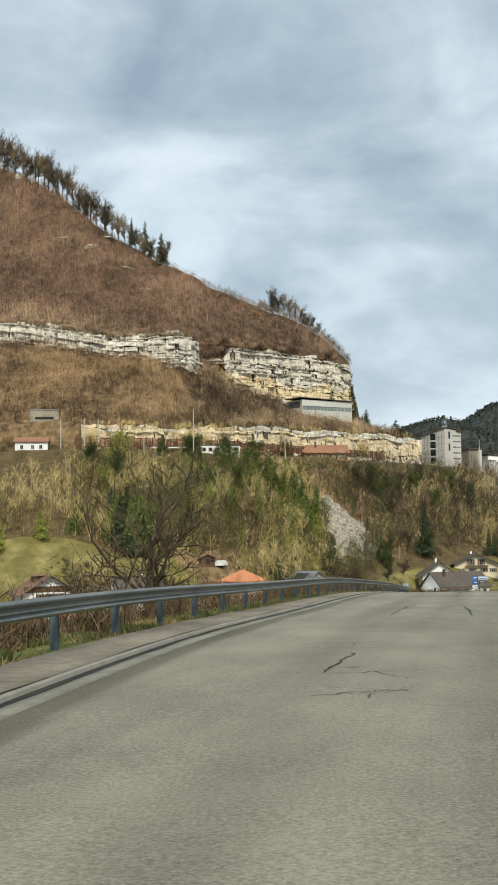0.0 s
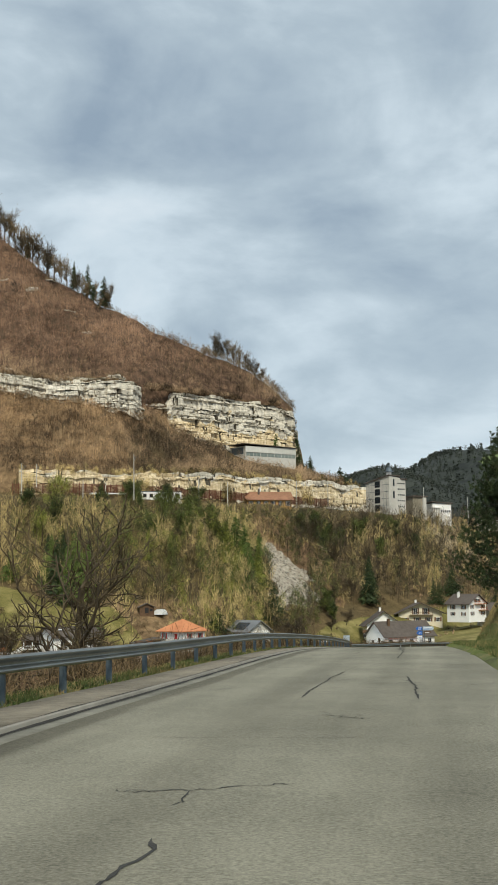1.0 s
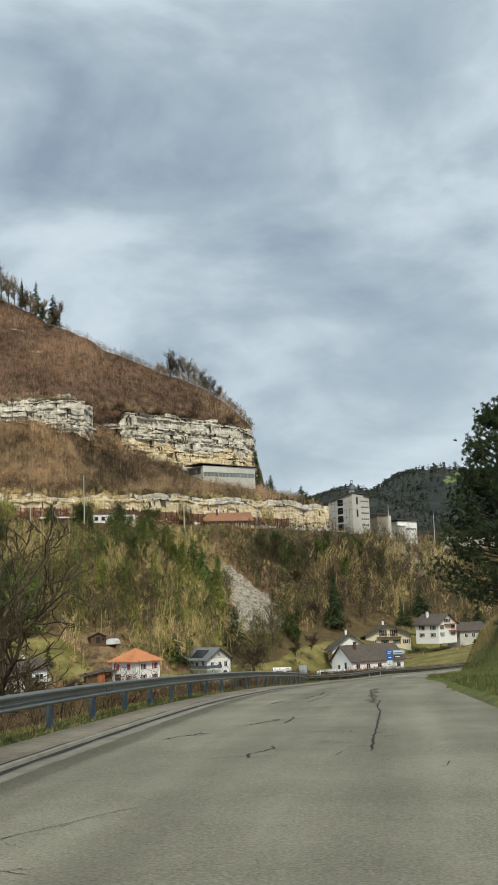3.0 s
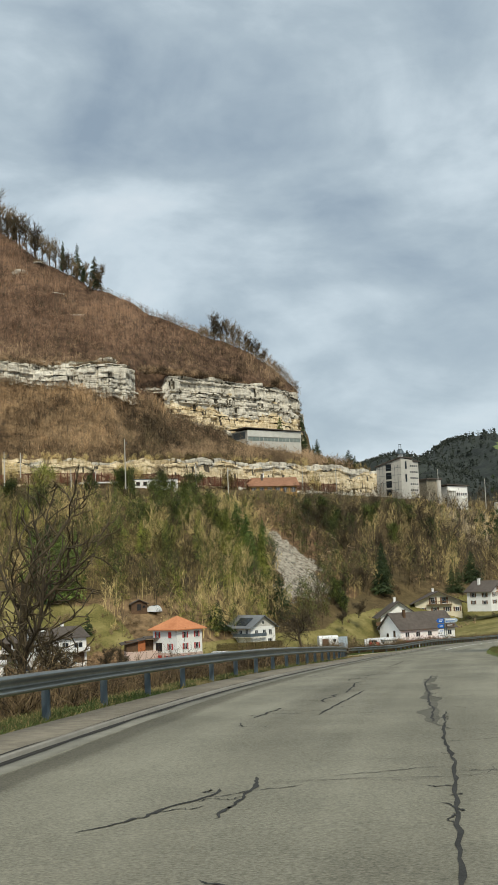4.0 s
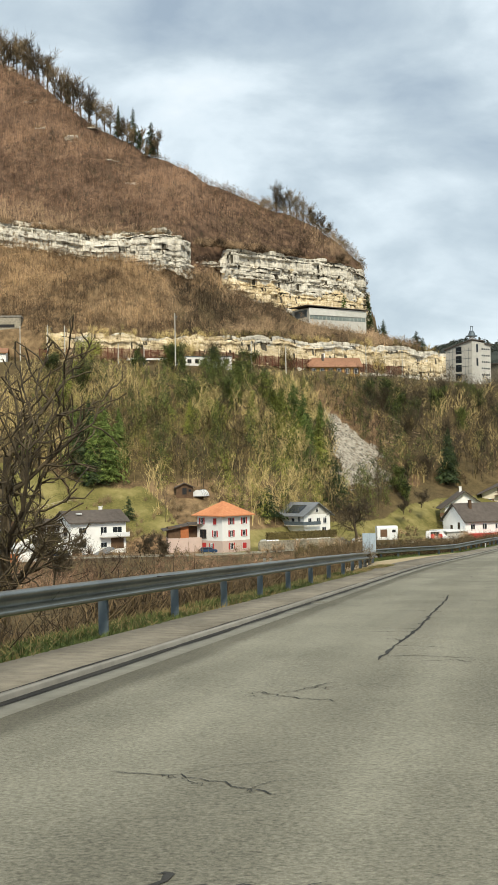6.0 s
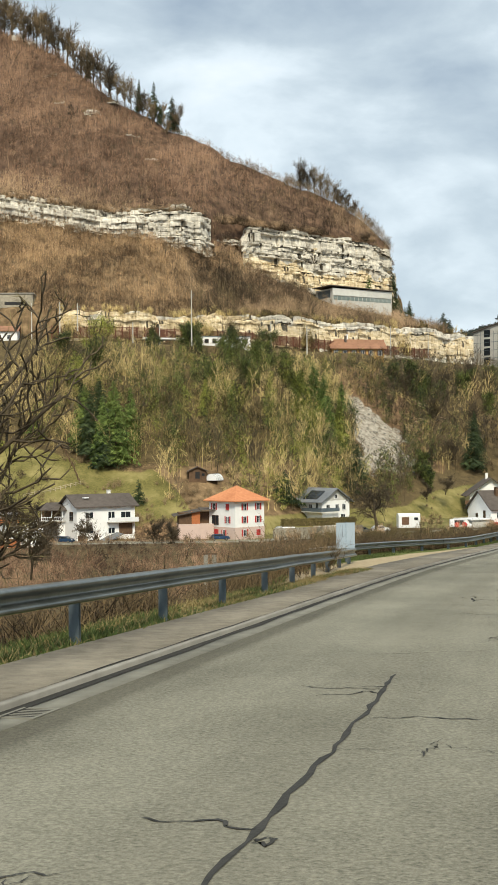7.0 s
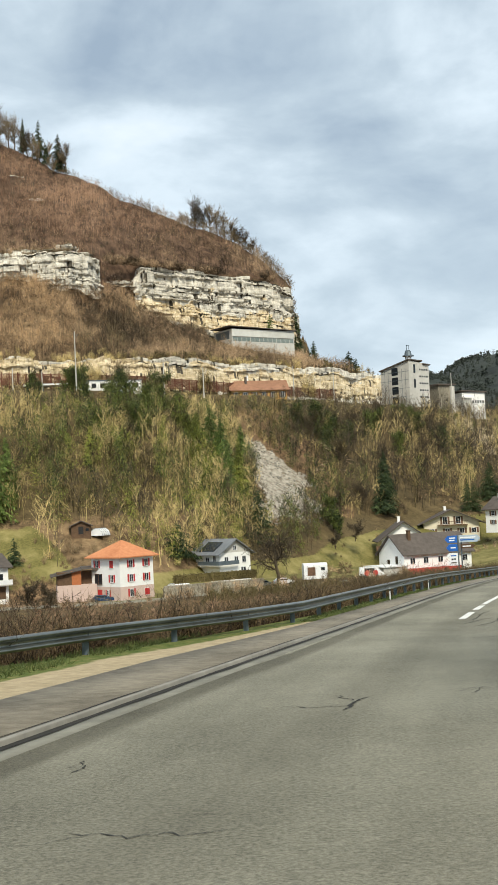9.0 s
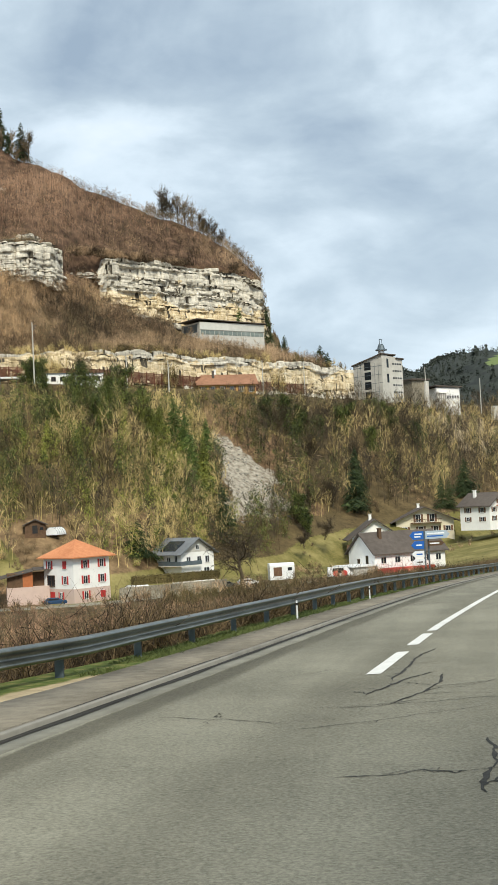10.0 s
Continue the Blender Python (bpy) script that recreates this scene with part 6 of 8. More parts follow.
rod(bm, (-1.7, -3, 22.6), (-1.7, -3, 24.6), 0.12)
rod(bm, (-0.3, -3, 22.6), (-0.3, -3, 24.6), 0.12)
rod(bm, (-1.9, -3, 24.6), (-0.1, -3, 24.6), 0.14)
part("antenna", bm, M["zinc_dull"], v)

v = thing("works_building", "olive-grey works building with flat dark roof", "works", (109.4, 611.0, 32.0), 30)
walls(v, 7.2, 8.0, 8.4, M["rubble"], 4)
part("roof", boxed(-4.2, 5.0, -4.9, 4.5, 8.4, 8.9), M["tile_dark"], v)
part("tower", boxed(2.2, 4.2, -4.7, -3.9, -3, 8.0), M["concrete"], v)
v = thing("works_building", "low white works building with a row of windows", "works", (122.2, 616.0, 30.5), 20)
walls(v, 10.5, 8.0, 6.8, M["plaster"], 4)
part("roof", roof_slab([(-6.0, -4.8, 7.8), (6.0, -4.8, 7.2), (6.0, 4.8, 7.2), (-6.0, 4.8, 7.8)], 0.45), M["tile_dark"], v)
for i in range(5):
    part("window", boxed(-0.6 + i * 1.15, 0.1 + i * 1.15, -4.05, -3.9, 2.4, 3.6), M["glass"], v)
for i in range(5):
    part("column", boxed(-5.4 + i * 0.95, -5.1 + i * 0.95, -4.6, -4.3, -3, 4.6), M["concrete"], v)
part("canopy", boxed(-5.8, -1.0, -5.0, -3.9, 4.6, 5.0), M["plaster"], v)
v = thing("platform_wall", "pale concrete platform edge by the tracks", "platform", (152.0, 615.0, 27.5), 18)
part("wall", boxed(-12, 16, -1, 1, -4, 1.6), M["concrete"], v)

# ---- valley street ----
SX = np.array([-75, -45, -20, -3, 8, 22, 40, 70.0])
SY = np.array([343, 349, 352, 354.5, 358, 366, 375, 384.0])
sx = np.linspace(-75, 70, 60)
sy = spline(SX, SY)(sx)
rows = [[(x, y - 2.4, float(ground_z(x, y, False)) + 0.10), (x, y + 2.4, float(ground_z(x, y, False)) + 0.12)] for x, y in zip(sx, sy)]
v_, q_ = sheet(rows)
tagged(raw("street", v_, q_, M["asphalt"]), "narrow grey street along the valley houses", "street", kind="structure")
w = thing("garden_wall", "weathered grey rubble garden wall along the street", "wall")
rs = np.random.RandomState(88)
stones = [boxed(-0.5, 0.5, -0.3, 0.3, -0.5, 0.5) for _ in range(4)]
for bm in stones:
    bmesh.ops.bevel(bm, geom=bm.edges[:], offset=0.07, segments=1, affect="EDGES")
    for q in bm.verts:
        q.co += Vector(rs.normal(size=3) * 0.035)
seeds = [part("stone", bm, M["rubble"], w) for bm in stones]
for k, ob in enumerate(seeds):
    yy = float(spline(SX, SY)(7.0)) + 3.6
    ob.matrix_basis = Matrix.LocRotScale((7.0 + 0.55 * k, yy, -21.9), None, (0.55, 1.0, 0.5))
for row in range(6):
    x0 = 7.0 + 0.25 * (row % 2) + (2.2 if row == 0 else 0)
    while x0 < 27.2:
        ln = 0.45 + 0.5 * rs.rand()
        yy = float(spline(SX, SY)(x0)) + 3.6
        ob = new("stone", seeds[rs.randint(4)].data)
        ob.parent = w
        ob.matrix_basis = Matrix.LocRotScale((x0 + ln / 2, yy + 0.05 * rs.normal(), -21.9 + row * 0.5), Euler((0, 0, 0.42)), (ln * 1.04, 1.0, 0.5 + 0.06 * rs.rand()))
        x0 += ln
part("core", boxed(0, 22.0, -0.12, 0.12, -0.6, 2.6), M["rubble"], w).matrix_basis = Matrix.LocRotScale((7.0, float(spline(SX, SY)(7.0)) + 3.75, -22.0), Euler((0, 0, math.atan2(float(spline(SX, SY)(27.2)) - float(spline(SX, SY)(7.0)), 20.2))), None)
w = thing("street_railing", "thin weathered railing along the street", "railing")
for i in range(44):
    x0 = -70 + i * 2.6
    yy = float(spline(SX, SY)(x0)) - 2.7
    part("post", boxed(x0 - 0.05, x0 + 0.05, yy - 0.05, yy + 0.05, -23, -20.9), M["rubble"], w)
for zz in (-21.0, -21.5):
    rows = []
    for x0 in np.linspace(-70, 42, 45):
        yy = float(spline(SX, SY)(x0)) - 2.7
        rows.append([(x0, yy - 0.03, zz - 0.04), (x0, yy - 0.03, zz + 0.04), (x0, yy + 0.03, zz + 0.04), (x0, yy + 0.03, zz - 0.04), (x0, yy - 0.03, zz - 0.04)])
    v_, q_ = sheet(rows)
    raw("bar", v_, q_, M["rubble"]).parent = w


def car(loc, rz, paint, label, van=False):
    t = thing("van" if van else "car", label, "van" if van else "car", loc, rz)
    hh = 2.2 if van else 1.45
    prof = [(-2.1, 0.35), (-2.15, 0.8), (-1.9, 0.95), (-1.2, 1.0), (-0.5, hh), (1.4, hh), (2.0, 1.0), (2.15, 0.8), (2.1, 0.35)] if not van else \
        [(-2.6, 0.4), (-2.7, 1.0), (-2.2, 1.3), (-1.6, hh), (2.5, hh + 0.1), (2.6, 1.2), (2.6, 0.4)]
    bm = bmesh.new()
    rows = [[bm.verts.new((x, y * (0.86 if z > 1.05 else 1.0), z)) for x, z in prof] for y in (-0.85, 0.85)]
    n = len(prof)
    for i in range(n):
        j = (i + 1) % n
        bm.faces.new((rows[0][i], rows[0][j], rows[1][j], rows[1][i]))
    bm.faces.new(rows[0])
    bm.faces.new(rows[1])
    bmesh.ops.recalc_face_normals(bm, faces=bm.faces)
    part("body", bm, paint, t)
    for y in (-0.79, 0.79):
        part("side_window", boxed(-0.7, 1.5, y - 0.03, y + 0.03, 1.02, hh - 0.12), M["glass"], t)
    part("windscreen", roof_slab([(-1.22, -0.72, 1.04), (-0.56, -0.70, hh - 0.04), (-0.56, 0.70, hh - 0.04), (-1.22, 0.72, 1.04)], 0.03), M["glass"], t)
    for x in (-1.35, 1.35):
        for y in (-0.82, 0.82):
            bm = bmesh.new()
            rod(bm, (x, y - 0.1, 0.32), (x, y + 0.1, 0.32), 0.32, sides=12)
            wh = part("wheel", bm, M["black"], t)
            bm = bmesh.new()
            rod(bm, (x, y - 0.12, 0.32), (x, y + 0.12, 0.32), 0.19, sides=10)
            part("rim", bm, M["zinc"], wh)
    for y in (-0.6, 0.6):
        part("headlight", boxed(-2.17, -2.1, y - 0.18, y + 0.18, 0.68, 0.86), M["white_metal"], t)
        part("tail_light", boxed(2.1, 2.17, y - 0.15, y + 0.15, 0.68, 0.86), M["red_paint"], t)
    return t


gz = lambda x, y: float(ground_z(x, y, False)) + 0.12
car((-4.7, 357.2, gz(-4.7, 357.2)), 190, M["car_blue"], "dark blue car parked before the house")
car((32.0, 377.0, gz(32.0, 377.0)), 200, M["car_white"], "white car parked on the valley street")
car((27.5, 373.5, gz(27.5, 373.5)), 205, M["zinc"], "grey car parked on the valley street")
car((-38.5, 353.0, gz(-38.5, 353.0)), 160, M["car_blue"], "dark car parked below the white house")
vn = car((51.5, 383.0, gz(51.5, 383.0)), 180, M["car_white"], "white van with red round marks", van=True)
for x in (-0.9, 0.9):
    bm = bmesh.new()
    rod(bm, (x, 0.88, 1.0), (x, 0.80, 1.0), 0.62, sides=16)
    part("round_mark", bm, M["red_paint"], vn)


# ---- scree stones and felled trunks ----
rs = np.random.RandomState(301)
n_ = 800
tt_ = 0.22 + 0.5 * rs.rand(n_)**1.3
sx_ = lerp(tt_, *SCREE_X) + rs.normal(size=n_) * lerp(tt_, *SCREE_W) * 0.62
sy_ = foot_y(sx_) + tt_ * (rail_y(sx_) - foot_y(sx_))
sz_ = ground_z(sx_, sy_)
size_ = 0.08 + 0.34 * rs.rand(n_)**3
cube_ = np.array([(x, y, z) for x in (-1, 1) for y in (-1, 1) for z in (-0.7, 0.7)], float)
v_ = (cube_[None] * (0.6 + 0.6 * rs.rand(n_, 8, 3))) * size_[:, None, None] + np.stack([sx_, sy_, sz_], 1)[:, None]
q_ = np.array([(0, 1, 3, 2), (4, 6, 7, 5), (0, 4, 5, 1), (2, 3, 7, 6), (0, 2, 6, 4), (1, 5, 7, 3)])
tagged(raw("scree_stones", v_.reshape(-1, 3), (q_[None] + 8 * np.arange(n_)[:, None, None]).reshape(-1, 4), M["kerb"]), "loose pale limestone rubble on the scree", "rubble", kind="stuff")
for i in range(11):
    x = 44.0 + 14 * rs.rand()
    y = float(foot_y(x) + (0.45 + 0.17 * rs.rand()) * (rail_y(x) - foot_y(x)))
    z = float(ground_z(x, y))
    ang, ln = rs.normal() * 0.5 + 0.3, 4 + 5 * rs.rand()
    ex, ey = x + math.cos(ang) * ln, y + math.sin(ang) * ln
    v = thing("felled_trunk", "pale bare trunk lying felled on the slope", "log", (x, y, z + 0.3), group="felled trunks")
    bm = bmesh.new()
    rod(bm, (0, 0, 0), (ex - x, ey - y, float(ground_z(ex, ey)) - z + 0.25), 0.2, 0.1, 6)
    part("trunk", bm, M["cut_wood"], v)

# ---- single trees ----
def tubes(segs, sides=5):
    """Tapered prisms along segments: rows of a, b, radius at a, radius at b."""
    s = np.asarray(segs, float)
    a, b, r0, r1 = s[:, 0:3], s[:, 3:6], s[:, 6], s[:, 7]
    d = b - a
    d /= np.linalg.norm(d, axis=1, keepdims=True) + 1e-9
    ref = np.where(np.abs(d[:, 2:3]) < 0.9, [[0, 0, 1.0]], [[1.0, 0, 0]])
    p = np.cross(d, ref)
    p /= np.linalg.norm(p, axis=1, keepdims=True) + 1e-9
    q = np.cross(d, p)
    an = np.arange(sides) * 2 * math.pi / sides
    ring = p[:, None] * np.cos(an)[None, :, None] + q[:, None] * np.sin(an)[None, :, None]
    v = np.concatenate([a[:, None] + ring * r0[:, None, None], b[:, None] + ring * r1[:, None, None]], 1).reshape(-1, 3)
    i = np.arange(sides)
    j = (i + 1) % sides
    f = np.concatenate([np.stack([i, j, sides + j], 1), np.stack([i, sides + j, sides + i], 1)])
    f = (f[None] + (np.arange(len(s)) * 2 * sides)[:, None, None]).reshape(-1, 3)
    return v, f


def grow(rs, segs, p, d, ln, r, level, most, bend=0.28, up=0.12, kids=(3, 5), deep=(2, 4), reach=0.34, rmin=0.012):
    """A branch of a few bent pieces with side branches, added to segs."""
    n = 4 if level < 2 else 3
    for k in range(n):
        d2 = d + rs.normal(size=3) * bend * (0.5 + 0.3 * level) + np.array([0, 0, up])
        d2 /= np.linalg.norm(d2)
        e = p + d2 * ln / n
        r2 = r * (1 - 0.62 * (k + 1) / n) if level else r * (1 - 0.45 * (k + 1) / n)
        segs.append((level, *p, *e, r * (1 - 0.62 * k / n) if level else r * (1 - 0.45 * k / n), max(r2, rmin)))
        if level < most and (k > 0 or level > 0):
            for _ in range(rs.randint(kids[0], kids[1]) if level < 2 else rs.randint(deep[0], deep[1])):
                a = rs.normal(size=3)
                a -= d2 * (a @ d2)
                a /= np.linalg.norm(a) + 1e-9
                c = d2 * (0.45 + 0.35 * rs.rand()) + a * (0.75 + 0.2 * rs.rand())
                c /= np.linalg.norm(c)
                grow(rs, segs, p + (e - p) * rs.rand(), c, ln * (reach + 0.3 * rs.rand()), max(r2 * 0.68, rmin), level + 1, most, bend, up, kids, deep, reach, rmin)
        p, d = e, d2


def bare_thing(loc, h, seed, label, r=None, most=4, bend=0.28, ivy=0, kids=(3, 5), name="tree", mat=None, sides=3, deep=(2, 4), reach=0.34, rmin=0.03, twigs=0, twig_w=0.05, up=0.12):
    rs = np.random.RandomState(seed)
    segs = []
    grow(rs, segs, np.array([0, 0, -0.6]), np.array([rs.normal() * 0.06, rs.normal() * 0.06, 1.0]), h * 0.72, r or h * 0.02, 0, most, bend, up, kids, deep, reach, rmin)
    s = np.array(segs)
    t = thing(name, label, "tree", loc)
    for nm, pick in (("trunk", s[:, 0] == 0), ("crown", s[:, 0] >= 1)):
        if pick.any():
            v, f = tubes(s[pick][:, 1:], 7 if nm == "trunk" else sides)
            raw(nm, v, f, M["bark"] if nm == "trunk" else mat or M["bark"]).parent = t
    if twigs:
        w = s[s[:, 0] >= (2 if twig_w < 0.1 else 1)]
        a = np.repeat(w[:, 4:7], twigs, 0)
        d = np.repeat(w[:, 4:7] - w[:, 1:4], twigs, 0)
        d /= np.linalg.norm(d, axis=1, keepdims=True)
        d = d + rs.normal(size=d.shape) * 0.6 + [0, 0, 0.2]
        v, f = blades(a, a + d * ((0.5 + 0.7 * rs.rand(len(a))) * (1 + 8 * (twig_w - 0.05)))[:, None], twig_w, rs)
        raw("fine_crown", v, f, M["moss_bark"] if twig_w < 0.1 else mat or M["bark"]).parent = t
    if ivy:
        z = rs.rand(40) * h * 0.45
        v, f = leaf_cloud(seed, np.stack([rs.normal(size=40) * 0.25, rs.normal(size=40) * 0.25, z], 1), 0.22, ivy, 0.18)
        raw("ivy", v, f, M["ivy"]).parent = t
    return t


def fir(seed, h, r, levels, per, start):
    """A spruce crown: drooping boughs, each a spine with side sprays."""
    rs = np.random.RandomState(seed)
    n = levels * per
    t = start + (1 - start) * (np.repeat(np.arange(levels), per) + 0.9 * rs.rand(n)) / levels
    ang = rs.rand(n) * 6.283
    ln = (r * (1 - t)**0.75 * (0.55 + 0.6 * rs.rand(n)) * (0.8 + 0.25 * np.sin(ang * 2 + seed)) + 0.18)
    out = np.stack([np.cos(ang), np.sin(ang), 0 * ang], 1)
    side = np.stack([-np.sin(ang), np.cos(ang), 0 * ang], 1)
    a = np.stack([0 * t, 0 * t, t * h], 1)
    drop = 0.30 + 0.2 * rs.rand(n)
    at = lambda q: a + out * (ln * q)[:, None] + np.stack([0 * q, 0 * q, ln * (0.12 * q - drop * q * q)], 1)
    parts = [blades(at(0 * t), at(0 * t + 1.0), 0.06 * ln + 0.03, rs)]
    for q0 in (0.2, 0.33, 0.45, 0.56, 0.67, 0.77, 0.87, 0.96):
        q = np.clip(q0 + 0.08 * rs.normal(size=n), 0.1, 1)
        p = at(q)
        w = ln * (0.46 - 0.26 * q)
        for sg in (-1, 1):
            e = p + side * (sg * w * (0.7 + 0.5 * rs.rand(n)))[:, None] + out * (0.35 * w)[:, None] - np.stack([0 * w, 0 * w, w * (0.25 + 0.6 * rs.rand(n))], 1)
            parts.append(blades(p, e, 0.062 * ln + 0.04, rs))
    return join(parts)


def spruce_thing(x, y, h, r, seed, label, mat="spruce", levels=None, per=18, start=0.06, z=None, name="spruce"):
    t = thing(name, label, "tree", (x, y, float(ground_z(x, y)) if z is None else z))
    bm = bmesh.new()
    rod(bm, (0, 0, -0.8), (0, 0, h * 0.97), 0.018 * h, 0.01, 7)
    part("trunk", bm, M["bark"], t)
    v, f = fir(seed, h, r, levels or int(h * 1.5), per, start)
    raw("crown", v, f, M[mat]).parent = t
    return t


def ivy_thing(x, y, h, seed, label="tree smothered in dark ivy on the slope", lit=False):
    rs = np.random.RandomState(seed)
    segs = []
    grow(rs, segs, np.array([0, 0, -0.8]), np.array([rs.normal() * 0.08, rs.normal() * 0.08, 1.0]), h * 0.85, h * 0.02, 0, 2, 0.2, 0.2, (2, 4), (1, 3), 0.3, 0.05)
    sg = np.array(segs)
    t = thing("ivy_tree", label, "tree", (x, y, float(ground_z(x, y))))
    v, f = tubes(sg[sg[:, 0] == 0][:, 1:], 6)
    raw("trunk", v, f, M["bark"]).parent = t
    v, f = tubes(sg[sg[:, 0] > 0][:, 1:], 4)
    raw("crown", v, f, M["bark"]).parent = t
    w = sg[sg[:, 0] < 2]
    k = rs.randint(len(w), size=110)
    c = w[k, 1:4] + (w[k, 4:7] - w[k, 1:4]) * rs.rand(110, 1)
    c = c[c[:, 2] < h * 0.9]
    v, f = leaf_cloud(seed + 1, c, 0.055 * h, 5000, 0.31)
    # lit trees get a brighter yellow-green leaf colour as painted sunlight
    raw("ivy", v, f, M["spruce_light"] if lit else M["ivy"]).parent = t
    return t


for i, (x, y, h, lit) in enumerate(((-16, 461, 11.5, 0), (-5.5, 459, 14, 0), (-9, 456, 12, 0), (0, 454.5, 14, 0), (3.3, 468, 13, 0), (8.8, 462, 13, 0), (-47, 443, 14, 1), (-49, 420, 15, 1), (-45, 431, 13, 0),
                                    (-21, 462, 9, 0), (-31, 450, 10, 0), (-2.5, 446, 12, 0), (12.5, 455, 12, 1), (-56, 440, 10, 0), (84, 545, 12, 0), (46, 502, 12, 0), (51, 508, 13, 0), (54, 508, 11, 0), (69, 526, 12, 0), (72, 530, 11, 0), (90, 548, 12, 0), (49, 452, 9, 0), (51, 446, 8, 0), (62, 512, 10, 0), (78, 520, 10, 0), (97, 540, 10, 0), (-4, 432, 9, 1), (-13, 440, 11, 0))):
    ivy_thing(x, y, h, 900 + i, "tree with bright green ivy on the slope" if lit else "tree smothered in dark ivy on the slope", bool(lit))


bare_thing((-16.0, 190.0, float(ground_z(-16.0, 190.0))), 33.0, 3, "big leafless tree with dark mossy limbs below the road", r=0.72, most=3, bend=0.24, ivy=900, kids=(2, 4), sides=5, deep=(1, 3), reach=0.33, rmin=0.085, twigs=3, up=0.2)
bare_thing((-25.5, 196.0, -15.5), 13.0, 8, "small leafless tree with many stems below the road", r=0.2, most=3, bend=0.36)
bare_thing((-13.6, 206.0, -13.8), 8.5, 21, "slender leafless tree beside the big tree", r=0.13, most=3, bend=0.3)
bare_thing((30.6, 371.5, -20.2), 12.5, 12, "spreading leafless fruit tree by the valley street", r=0.42, most=3, bend=0.4, kids=(2, 4), deep=(1, 3), reach=0.48, rmin=0.05)
bare_thing((-19.0, 352.0, -21.8), 6.5, 14, "leafless garden tree by the street", r=0.14, most=3, bend=0.34)
bare_thing((-14.0, 350.0, -21.8), 5.5, 15, "leafless garden tree by the street", r=0.12, most=3, bend=0.34)
bare_thing((-33.0, 351.0, -22.0), 7.0, 16, "leafless garden tree by the white house", r=0.12, most=3, bend=0.3)
bare_thing((54.0, 436.0, -14.0), 6.0, 17, "leafless fruit tree on the meadow", r=0.14, most=3, bend=0.4)
bare_thing((48.0, 428.0, -15.5), 5.0, 18, "leafless fruit tree on the meadow", r=0.12, most=3, bend=0.4)
bare_thing((-8.0, 476.0, 31.0), 10.0, 19, "pale leafless tree by the railway", r=0.16, most=3, bend=0.3, mat=M["twig_grey"])
for i, (x, y, h) in enumerate(((48.5, 502, 12), (58, 512, 13), (65, 522, 13), (75, 538, 12), (81, 536, 13), (92, 542, 13), (57, 496, 10), (70, 505, 11), (85, 515, 11), (100, 548, 12), (60, 470, 9), (53, 462, 9))):
    bare_thing((x, y, float(ground_z(x, y))), h, 320 + i, "dark leafless tree on the railway slope", r=0.26, most=3, bend=0.28)
CREST = [bare_thing((14.0, 617.0, float(ground_z(14.0, 617.0))), 14.0, 50, "tall leafless tree on the mountain's crest", r=0.26, most=2, bend=0.12, kids=(3, 5), reach=0.28, rmin=0.06, twigs=2, twig_w=0.1)]
CREST += [bare_thing((x, y, float(ground_z(x, y))), 15.0, 51 + i, "tall leafless tree on the mountain's crest", r=0.24, most=2, bend=0.05, kids=(3, 5), reach=0.24, rmin=0.05, twigs=2, twig_w=0.1, mat=M["twig_grey"], up=0.3)
          for i, (x, y) in enumerate(((-171.0, 770.0), (-160.0, 757.0), (-150.0, 745.0), (-141.0, 733.0)))]
rs = np.random.RandomState(77)
for i in range(52):
    if i < 8:
        x, y, hh = 16.8 + i * 2.9, 618 + rs.rand() * 2, 14.0 - i * 0.85
    else:
        x = -168 + (i - 8) * 3.0 + rs.rand() * 2.4
        y = float(crest_y(x)[0]) - 1 + rs.normal() * 2
        hh = (15.0 + 9.0 * rs.rand()) * (1.0 if x < -64 else 0.6)
    k = hh / 15.0
    copy_thing(CREST[i % 5], pose(x, y, float(ground_z(x, y)), 0, 0, rs.rand() * 360)).scale = (k, k, k)
